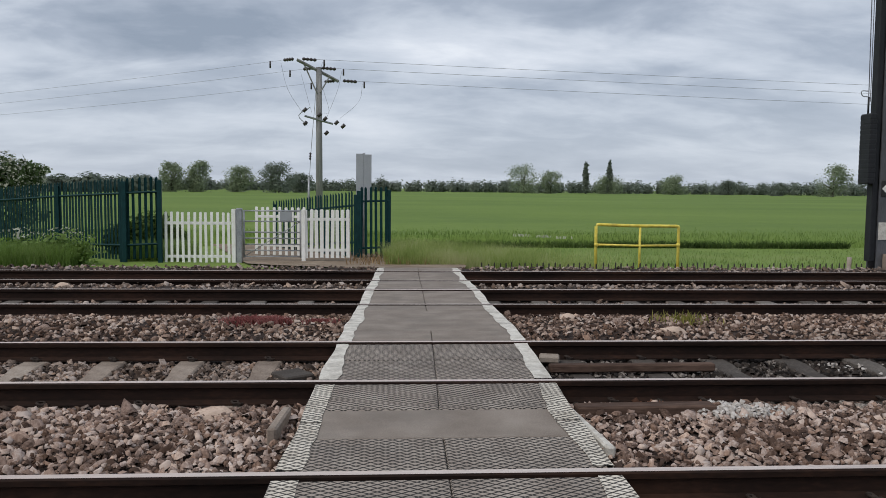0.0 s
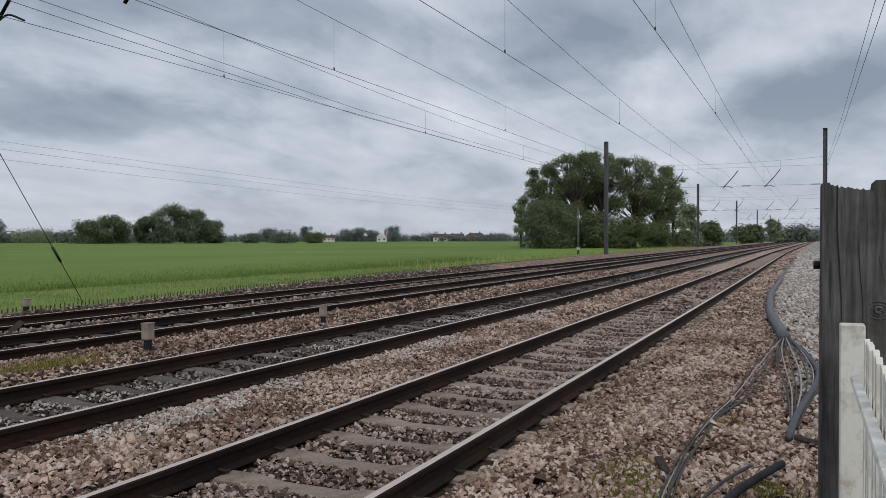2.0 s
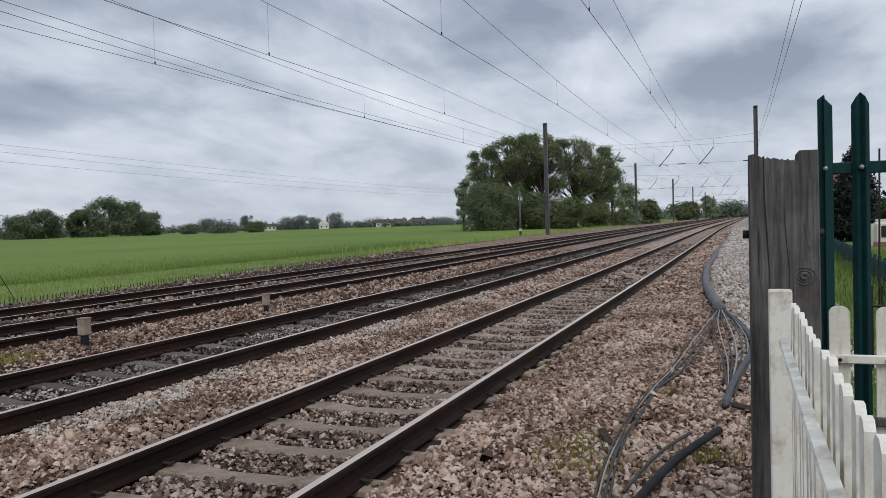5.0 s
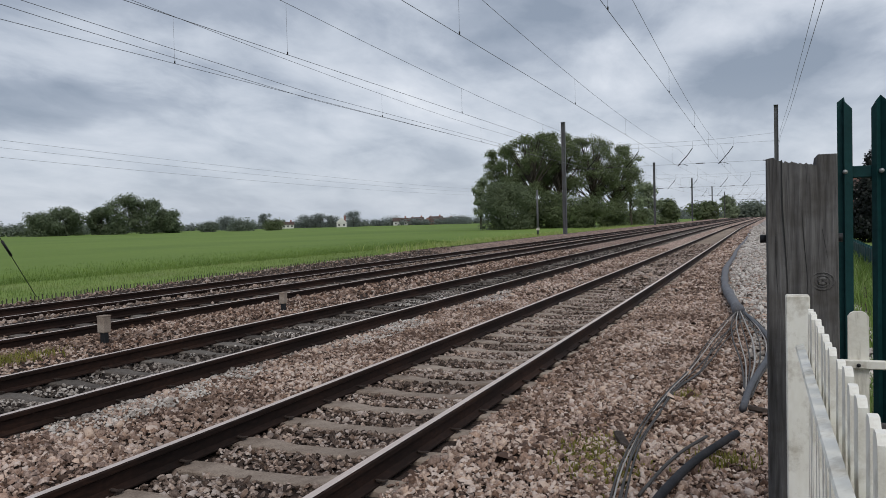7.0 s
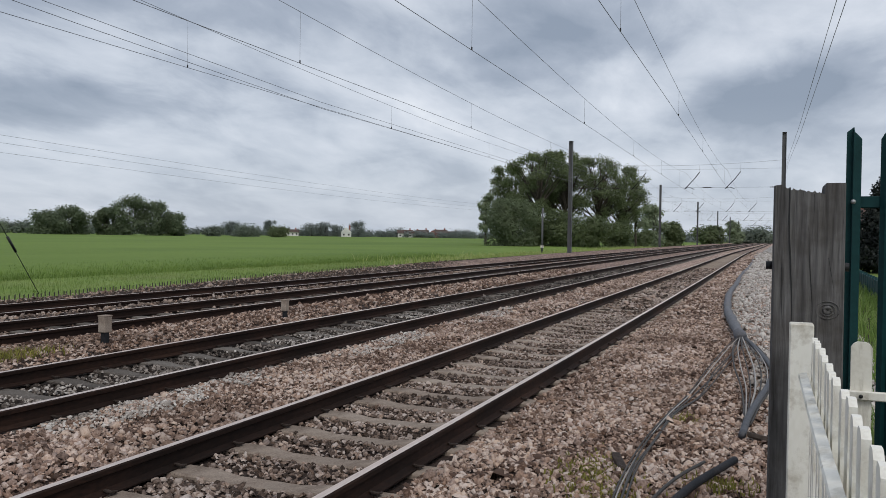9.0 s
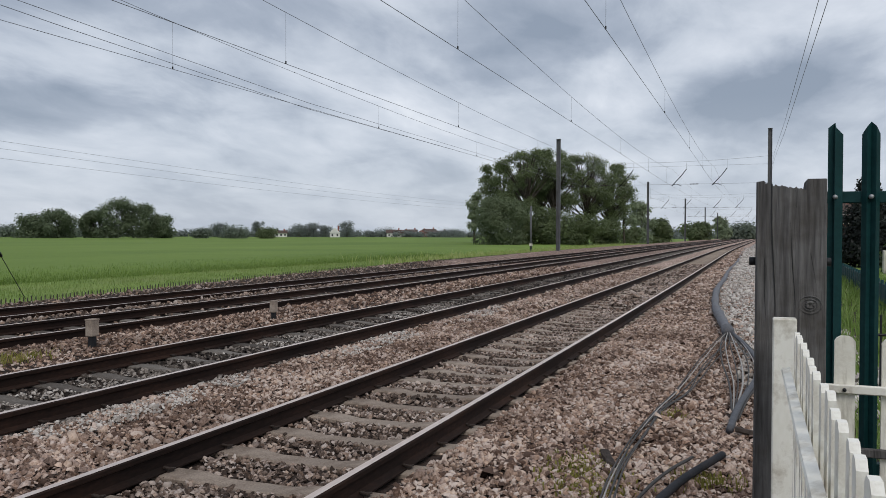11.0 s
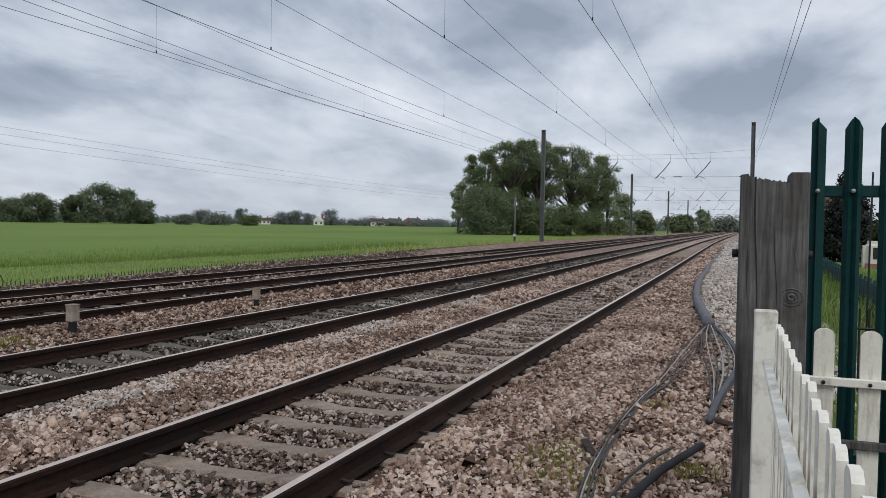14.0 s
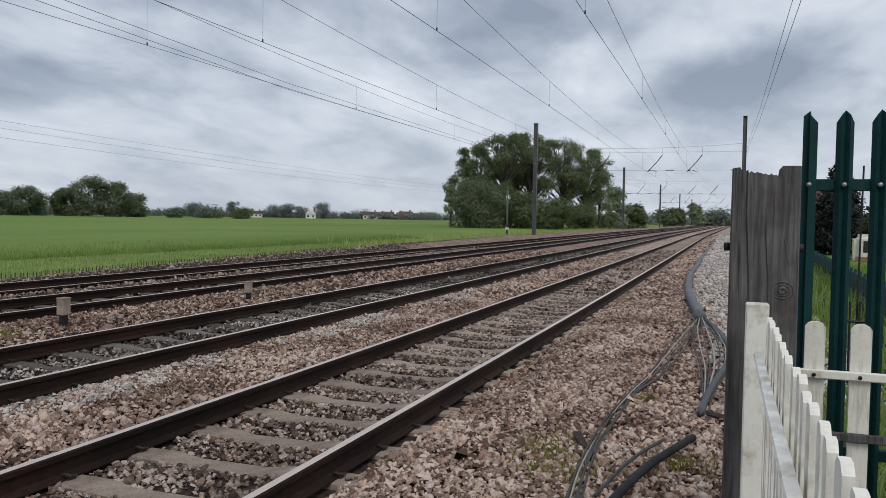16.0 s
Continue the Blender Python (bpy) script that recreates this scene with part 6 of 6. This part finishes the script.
# ---- trees ----
def leaf_cloud(name, blobs, n, size, mat, parent, seed, flat=0.75, hollow=0.55, jitter=0.5):
    """A crown of small leaf cards scattered through the outer part of a set of ellipsoids (x, y, z, rx, ry, rz)."""
    rng = np.random.default_rng(seed)
    bl = np.array(blobs, float)
    vol = bl[:, 3] * bl[:, 5] + bl[:, 4] * bl[:, 5]
    pick = rng.choice(len(bl), n, p=vol / vol.sum())
    d = rng.normal(size=(n, 3))
    d /= np.linalg.norm(d, axis=1)[:, None]
    r = hollow + (1 - hollow) * rng.uniform(0, 1, n) ** 0.6
    lump = 1 + 0.20 * np.sin(d[:, 0] * 7 + pick) * np.cos(d[:, 2] * 6 + pick * 2) + rng.normal(0, 0.05, n)
    c = bl[pick, :3] + d * bl[pick, 3:] * (r * lump)[:, None]
    # leaves face outwards and up, loosely
    nrm = d * 0.7 + np.array([0, 0, 0.5]) + rng.normal(0, jitter, (n, 3))
    nrm /= np.linalg.norm(nrm, axis=1)[:, None]
    u = np.cross(nrm, rng.normal(size=(n, 3)))
    u /= np.linalg.norm(u, axis=1)[:, None]
    R = np.stack([u, np.cross(nrm, u), nrm], 2)
    s = size * rng.lognormal(0, 0.35, n)
    quad = np.array([(-1, -flat, 0), (1, -flat * 0.6, 0.15), (0.8, flat, 0), (-0.7, flat * 0.7, -0.15)]) * 0.5
    v = np.einsum("nij,kj->nki", R, quad) * s[:, None, None] + c[:, None]
    f = np.arange(n * 4).reshape(n, 4)
    return link_part(name, big_mesh(name, v.reshape(-1, 3), f, mat), parent)


def limb(parent, name, a, b, r0, r1, bend=0.3, seed=0):
    a, b = Vector(a), Vector(b)
    rnd = random.Random(seed)
    m = a.lerp(b, 0.5) + Vector((rnd.uniform(-1, 1), rnd.uniform(-1, 1), 0)) * bend
    pts = smooth_line([a, m, b], 4)
    return tube(name, pts, [r0 + (r1 - r0) * i / (len(pts) - 1) for i in range(len(pts))], M["bark"], parent, 7)


def at(az, dist):
    a = radians(az)
    return dist * math.sin(a), dist * math.cos(a)


def tree(name, az, dist, top, width, leaf, n, size, label, seed, base=-0.6, low=0.12, clumps=9, hollow=0.5, category="tree", group="", lump=1.0, limbs=2):
    """Tree: trunk, limbs and a lumpy crown, all about its foot."""
    x, y = at(az, dist)
    t = thing(name, label, category, (x, y, base), group=group)
    h = top - base
    rnd = random.Random(seed)
    limb(t, "trunk", (0, 0, -0.3), (rnd.uniform(-.3, .3), 0, h * 0.72), 0.022 * h + 0.05, 0.05, 0.2, seed)
    blobs = []
    for i in range(clumps):
        a = rnd.uniform(0, 2 * math.pi)
        v = (i + 0.5) / clumps
        z = h * (low + (1.0 - low) * v)
        spread = width / 2 * math.sin(math.pi * (0.22 + 0.62 * v)) * rnd.uniform(0.25, 0.62) / lump ** 0.6
        rr = width * lump * rnd.uniform(0.24, 0.36) * (1.0 if v < 0.75 else 0.85)
        cx, cy = spread * math.cos(a), spread * math.sin(a)
        blobs.append((cx, cy, min(z, h - rr * 0.75), rr, rr, rr * rnd.uniform(0.65, 0.95)))
        if i % limbs == 0:
            limb(t, "limb", (0, 0, z * 0.55), (cx * 0.9, cy * 0.9, z), 0.011 * h, 0.03, 0.3, seed + i)
    leaf_cloud("crown", blobs, n, size, M[leaf], t, seed, hollow=hollow, jitter=0.4 if dist < 140 else 0.22)
    return t


def at_top(el, dist):
    return 1.48 + dist * math.tan(radians(el))


# the big clump beyond the second mast
BIG = ((73.0, 172, 5.0, 11.5, 20000, 0.28, 61), (74.8, 160, 6.05, 13.0, 24000, 0.34, 62), (76.7, 165, 6.05, 12.5, 19000, 0.42, 63),
       (78.9, 170, 5.65, 13.5, 19000, 0.38, 64), (80.5, 176, 5.0, 11.0, 11000, 0.36, 65), (75.7, 178, 5.8, 11.0, 9000, 0.5, 81))
for az, dist, el, w, n, low, seed in BIG:
    tree("poplar", az, dist, at_top(el, dist), w, "leaf_dark", n, 0.20, "tall dark green poplar in a lineside clump", seed, low=low, clumps=52, hollow=0.2, lump=0.42, group="lineside poplars", limbs=1)
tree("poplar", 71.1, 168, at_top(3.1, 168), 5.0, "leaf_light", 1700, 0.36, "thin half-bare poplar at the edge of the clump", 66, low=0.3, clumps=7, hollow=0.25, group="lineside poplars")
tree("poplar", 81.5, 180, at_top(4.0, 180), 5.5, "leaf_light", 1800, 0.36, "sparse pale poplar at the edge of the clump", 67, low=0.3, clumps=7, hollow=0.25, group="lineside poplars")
tree("willow", 73.0, 145, at_top(2.75, 145), 10.5, "leaf_willow", 26000, 0.19, "rounded grey-green willow in front of the poplars", 68, low=0.02, clumps=20, hollow=0.4, lump=0.8)
tree("willow", 76.3, 150, at_top(1.9, 150), 9.5, "leaf_dark", 14000, 0.23, "low dark willow under the poplars", 69, low=0.02, clumps=10, hollow=0.6)
tree("willow", 78.6, 155, at_top(1.5, 155), 8.5, "leaf_dark", 12000, 0.23, "low dark willow under the poplars", 70, low=0.02, clumps=10, hollow=0.6)
tree("bush", 80.2, 165, at_top(1.35, 165), 8.5, "leaf_dark", 12000, 0.23, "low dark bush under the poplars", 82, low=0.0, clumps=14, hollow=0.3, lump=0.8)
tree("bush", 74.6, 152, at_top(1.6, 152), 8.0, "leaf_dark", 12000, 0.23, "low dark bush under the poplars", 83, low=0.0, clumps=14, hollow=0.3, lump=0.8)
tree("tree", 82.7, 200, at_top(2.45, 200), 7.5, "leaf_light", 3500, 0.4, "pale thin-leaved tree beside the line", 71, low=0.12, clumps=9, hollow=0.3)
tree("bush", 84.0, 205, at_top(1.15, 205), 7.0, "leaf_dark", 3500, 0.45, "round dark bush beside the line", 72, low=0.02, clumps=8)
tree("bush", 82.0, 190, at_top(0.45, 190), 6.0, "leaf_dark", 2200, 0.45, "low dark bush beside the line", 73, low=0.0, clumps=6)
tree("bush", 86.3, 260, at_top(0.95, 260), 9.5, "leaf_dark", 3500, 0.55, "round dark bush far down the line", 74, low=0.02, clumps=8)
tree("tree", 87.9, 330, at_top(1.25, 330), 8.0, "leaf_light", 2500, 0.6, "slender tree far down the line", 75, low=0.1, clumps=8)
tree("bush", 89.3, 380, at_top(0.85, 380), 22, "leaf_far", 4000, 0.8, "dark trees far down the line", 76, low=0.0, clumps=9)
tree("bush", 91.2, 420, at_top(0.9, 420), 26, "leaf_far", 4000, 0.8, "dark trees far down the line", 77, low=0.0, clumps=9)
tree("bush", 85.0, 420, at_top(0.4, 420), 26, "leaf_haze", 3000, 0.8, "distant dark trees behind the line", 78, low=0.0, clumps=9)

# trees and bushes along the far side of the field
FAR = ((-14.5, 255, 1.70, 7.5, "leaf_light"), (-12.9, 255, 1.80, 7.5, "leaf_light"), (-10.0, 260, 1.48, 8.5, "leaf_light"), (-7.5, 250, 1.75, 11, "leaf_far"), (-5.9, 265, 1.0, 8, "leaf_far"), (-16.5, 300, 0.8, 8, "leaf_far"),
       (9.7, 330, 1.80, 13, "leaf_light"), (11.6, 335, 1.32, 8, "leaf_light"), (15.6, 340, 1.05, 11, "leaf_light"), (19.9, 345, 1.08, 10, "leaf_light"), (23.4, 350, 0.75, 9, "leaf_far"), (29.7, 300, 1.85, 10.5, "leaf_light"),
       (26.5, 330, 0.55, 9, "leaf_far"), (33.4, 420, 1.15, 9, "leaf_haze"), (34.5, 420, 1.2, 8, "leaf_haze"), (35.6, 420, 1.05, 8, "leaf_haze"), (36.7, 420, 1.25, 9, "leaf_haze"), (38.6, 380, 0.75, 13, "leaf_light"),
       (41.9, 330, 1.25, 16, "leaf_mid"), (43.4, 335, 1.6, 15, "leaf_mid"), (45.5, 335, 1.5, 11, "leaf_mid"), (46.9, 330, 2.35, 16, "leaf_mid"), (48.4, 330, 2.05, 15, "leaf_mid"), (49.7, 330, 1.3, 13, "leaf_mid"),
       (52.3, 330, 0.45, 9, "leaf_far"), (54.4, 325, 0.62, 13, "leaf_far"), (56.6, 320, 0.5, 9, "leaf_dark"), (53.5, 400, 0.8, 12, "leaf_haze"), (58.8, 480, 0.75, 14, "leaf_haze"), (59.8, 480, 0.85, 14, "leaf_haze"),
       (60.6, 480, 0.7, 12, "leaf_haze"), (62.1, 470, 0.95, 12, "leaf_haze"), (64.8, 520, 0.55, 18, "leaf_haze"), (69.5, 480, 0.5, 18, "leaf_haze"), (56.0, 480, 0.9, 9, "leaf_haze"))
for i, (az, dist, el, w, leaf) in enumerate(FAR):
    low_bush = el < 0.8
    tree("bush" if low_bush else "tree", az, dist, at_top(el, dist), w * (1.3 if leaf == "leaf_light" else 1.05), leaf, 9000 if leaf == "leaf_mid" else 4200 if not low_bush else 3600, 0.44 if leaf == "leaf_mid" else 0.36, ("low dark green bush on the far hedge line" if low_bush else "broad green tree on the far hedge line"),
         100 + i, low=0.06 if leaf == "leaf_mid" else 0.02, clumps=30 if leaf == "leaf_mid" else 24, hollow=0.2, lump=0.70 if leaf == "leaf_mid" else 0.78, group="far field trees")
for az, el in ((13.98, 1.98), (15.6, 2.06)):
    x, y = at(az, 340)
    t = thing("lombardy_poplar", "narrow dark upright poplar on the skyline", "tree", (x, y, -0.6), group="upright poplars")
    h = at_top(el, 340) + 0.6
    limb(t, "trunk", (0, 0, 0), (0, 0, h * 0.8), 0.3, 0.05, 0.0, 1)
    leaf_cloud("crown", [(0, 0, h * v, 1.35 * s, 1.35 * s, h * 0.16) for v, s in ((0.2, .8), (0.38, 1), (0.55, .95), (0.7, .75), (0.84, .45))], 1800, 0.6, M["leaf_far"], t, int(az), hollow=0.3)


def hedge(name, az0, az1, dist, el_mean, leaf, n, seed, label):
    """Long uneven hedge line along an arc."""
    rng = random.Random(seed)
    h = thing(name, label, "hedge", kind="stuff")
    blobs = []
    steps = int((az1 - az0) * dist * 0.0175 / 3.2)
    for i in range(steps):
        az = az0 + (az1 - az0) * (i + rng.random()) / steps
        x, y = at(az, dist + rng.uniform(-12, 12))
        top = at_top(el_mean * (rng.uniform(0.86, 1.1) + 0.45 * noise.noise((az * 0.9, seed, 0))), dist) + 0.6
        blobs.append((x, y, -0.6 + top * 0.45, 3.6, 3.6, top * 0.55))
    leaf_cloud("foliage", blobs, int(n * 1.9), 0.75, M[leaf], h, seed, hollow=0.15, jitter=0.12)


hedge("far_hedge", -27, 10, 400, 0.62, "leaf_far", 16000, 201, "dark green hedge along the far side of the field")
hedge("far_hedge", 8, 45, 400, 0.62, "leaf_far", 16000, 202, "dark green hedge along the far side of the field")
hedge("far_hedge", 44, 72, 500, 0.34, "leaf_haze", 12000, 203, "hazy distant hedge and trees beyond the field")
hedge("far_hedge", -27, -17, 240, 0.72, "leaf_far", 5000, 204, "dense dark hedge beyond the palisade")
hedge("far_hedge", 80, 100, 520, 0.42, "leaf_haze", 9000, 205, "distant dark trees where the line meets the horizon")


# ---- far houses ----
def house(az, dist, w, d, eave, ridge, wall, label, rz=0.0, windows=3, gable=False):
    x, y = at(az, dist)
    hs = thing("house", label, "house", (x, y, -0.6), group="distant village houses", rz=-az + rz)
    part("wall", boxm(-w / 2, w / 2, -d / 2, d / 2, 0, eave), M[wall], hs)
    o = 0.4
    v = [(-w / 2 - o, -d / 2 - o, eave), (w / 2 + o, -d / 2 - o, eave), (w / 2 + o, d / 2 + o, eave), (-w / 2 - o, d / 2 + o, eave)]
    v += [(0, -d / 2 - o, ridge), (0, d / 2 + o, ridge)] if gable else [(-w / 2 - o, 0, ridge), (w / 2 + o, 0, ridge)]
    f = [(0, 4, 5, 3), (1, 2, 5, 4), (0, 1, 4), (2, 3, 5), (0, 3, 2, 1)] if gable else [(0, 1, 5, 4), (2, 3, 4, 5), (0, 4, 3), (1, 2, 5), (0, 3, 2, 1)]
    link_part("roof", mesh_from("roof", v, f, [M["roof_tile"], M[wall]], [0, 0, 1, 1, 0] if gable else [0, 0, 0, 0, 0]), hs)
    part("chimney", boxm(w * 0.28, w * 0.28 + 0.8, -0.4, 0.4, eave, ridge + 1.0), M["brick"], hs)
    for i in range(windows):
        cx = -w / 2 + w * (i + 0.5) / windows
        for z in (1.0, 3.6) if eave > 4.5 else (1.0,):
            win = part("window", boxm(cx - 0.6, cx + 0.6, -d / 2 - 0.06, -d / 2 + 0.05, z, z + 1.2), M["white_paint"], hs, "white-framed window")
            part("pane", boxm(cx - 0.5, cx + 0.5, -d / 2 - 0.09, -d / 2 - 0.05, z + 0.1, z + 1.1), M["glass"], win)


house(61.25, 460, 5.5, 8, 2.8, 5.9, "render_white", "white gabled cottage across the field", windows=2, gable=True)
house(57.4, 480, 9, 7, 2.5, 4.2, "render_white", "long low white house among distant trees", windows=4)
house(59.3, 500, 11, 7, 3.2, 5.6, "render_white", "white house half hidden by distant trees", windows=4)
for az, w, eave, ridge, gable, turn in ((66.05, 5.5, 2.9, 4.8, True, 8), (66.6, 7.5, 3.4, 5.3, False, -6), (67.35, 5.0, 3.1, 5.1, True, 0), (67.9, 8.0, 3.5, 5.6, False, 10), (68.75, 6.0, 2.8, 4.6, False, -12)):
    house(az, 520, w, 8, eave, ridge, "brick", "red brick village house beyond the field", turn, 3, gable)
house(65.4, 500, 9, 7, 2.8, 5.0, "render_white", "pale bungalow beyond the field", windows=3)


# ---- near side beyond the palisade ----
blades("rank_grass", 9000, lambda r, n: (r.uniform(6.5, 34, n), r.uniform(-5.5, -1.0, n)), 0.38, 0.03, M["grass_blade"], lambda x, y: -0.22 + 0 * x, "rank green grass behind the fence", "grass", seed=41)
blades("rank_grass", 2500, lambda r, n: (r.uniform(4.4, 8, n), r.uniform(-2.6, -0.6, n)), 0.30, 0.02, M["grass_blade"], lambda x, y: -0.2 + 0 * x, "green grass at the foot of the fence", "grass", seed=42)
con = thing("conifer", "tall black-green conifer behind the fence", "tree", (*at(96.6, 52), -0.4))
limb(con, "trunk", (0, 0, 0), (0, 0, 4.2), 0.25, 0.05, 0.1, 3)
leaf_cloud("crown", [(0, 0, 0.9 + 0.75 * i, 2.3 - 0.34 * i, 2.3 - 0.34 * i, 0.8) for i in range(6)], 22000, 0.12, M["conifer"], con, 51, hollow=0.3)
for i, (az, dist, top, w) in enumerate(((98.8, 46, 2.3, 3.6), (101.0, 46, 2.5, 3.6), (96.0, 60, 1.7, 2.4), (95.0, 70, 1.2, 2.2))):
    tree("hedge_bush", az, dist, top, w, "hedge_leaf", 5000, 0.16, "bright green clipped garden bush", 300 + i, base=-0.4, low=0.0, clumps=9, hollow=0.6, category="bush")
house(94.6, 118, 5.5, 7, 4.6, 6.4, "brick", "red brick house beside the line", windows=2)


def caravan():
    x, y = at(100.2, 44)
    c = thing("caravan", "cream touring caravan with a red lower panel", "caravan", (x, y, -1.05), rz=-95)
    bm = boxm(-2.1, 2.1, -0.95, 0.95, 0.55, 2.05)
    bmesh.ops.bevel(bm, geom=[e for e in bm.edges], offset=0.22, segments=3, affect="EDGES")
    part("body", bm, M["van_cream"], c)
    part("panel", boxm(-2.0, 2.0, -0.965, 0.965, 0.45, 1.0, 0.02), M["van_red"], c, "faded red lower panel")
    for dx in (-1.2, 0.9):
        win = part("window", boxm(dx - 0.5, dx + 0.5, -0.975, -0.93, 1.2, 1.75, 0.02), M["glass"], c)
    for s in (-0.8, 0.8):
        tube("wheel", [(0, s - 0.1, 0.3), (0, s + 0.1, 0.3)], 0.3, M["black_rubber"], c, 14)
    for dx in (-1.6, 1.6):
        part("leg", boxm(dx - 0.04, dx + 0.04, -0.6, -0.52, 0, 0.6), M["galv"], c)


caravan()
low = thing("board_fence", "low dark green fence beside the grass", "fence")
for i in range(24):
    x = 14 + i * 0.8
    part("panel", boxm(x, x + 0.76, -2.55 - 0.02 * i, -2.50 - 0.02 * i, -0.35, 0.42, 0.01), M["green_paint"], low)
    tube("post", [(x - 0.02, -2.5 - 0.02 * i, -0.5), (x - 0.02, -2.5 - 0.02 * i, 0.5)], 0.035, M["green_paint"], low, 6)
ant = thing("iron_stake", "thin dark iron stake with short prongs", "stake", (7.2, -0.98, 0))
tube("rod", [(0, 0, -0.3), (0.05, -0.03, 1.95)], 0.008, M["dark_steel"], ant, 5)
tube("crossbar", [(-0.0, 0.06, 0.70), (0, -0.12, 0.70)], 0.012, M["dark_steel"], ant, 5)
for dy in (0.04, -0.03, -0.1):
    tube("prong", [(0, dy, 0.2), (0, dy, 0.86)], 0.009, M["dark_steel"], ant, 5)

shrub = thing("hawthorn", "hawthorn bush in white blossom behind the palisade", "bush", (*at(-25.0, 33), -0.5))
limb(shrub, "trunk", (0, 0, 0), (0, 0, 1.6), 0.12, 0.05, 0.1, 5)
hb = [(-0.8, 0, 2.0, 1.1, 1.0, 0.8), (0.6, 0.2, 2.1, 1.0, 1.0, 0.75), (0.0, 0, 2.5, 0.9, 0.9, 0.6), (1.35, 0, 2.5, 0.5, 0.5, 0.25), (-1.6, 0, 2.1, 1.0, 1, 0.8), (0, 0, 0.9, 1.6, 1.2, 0.9)]
leaf_cloud("crown", hb, 6500, 0.11, M["hedge_leaf"], shrub, 52, hollow=0.5)
leaf_cloud("blossom", hb[:5], 3200, 0.08, M["blossom"], shrub, 53, hollow=0.85)
par = thing("cow_parsley", "white-flowered cow parsley in front of the palisade", "plant", (-7.6, 19.3, -0.45))
leaf_cloud("leaves", [(0, 0, 0.4, 0.9, 0.3, 0.45), (-0.9, 0.1, 0.35, 0.6, 0.3, 0.4)], 1800, 0.07, M["grass_blade"], par, 54, hollow=0.1)
leaf_cloud("flowers", [(0.2, 0, 0.8, 0.8, 0.3, 0.2), (-0.8, 0, 0.75, 0.7, 0.3, 0.18)], 110, 0.045, M["blossom"], par, 55, hollow=0.1)["kind"] = "stuff"

# dark growth seen between the pales
bramble = thing("bramble", "dark green bramble thicket behind the palisade", "bush", (-7.0, 22.6, -0.45))
leaf_cloud("foliage", [(-0.3 + 0.45 * i, 0.1 * (i % 2), 0.40 + 0.16 * (i % 3), 0.5, 0.45, 0.55) for i in range(4)], 3800, 0.09, M["dark_leaf"], bramble, 91, hollow=0.2)
limb(bramble, "stem", (0, 0, -0.1), (0.3, 0.1, 0.8), 0.02, 0.008, 0.2, 5)
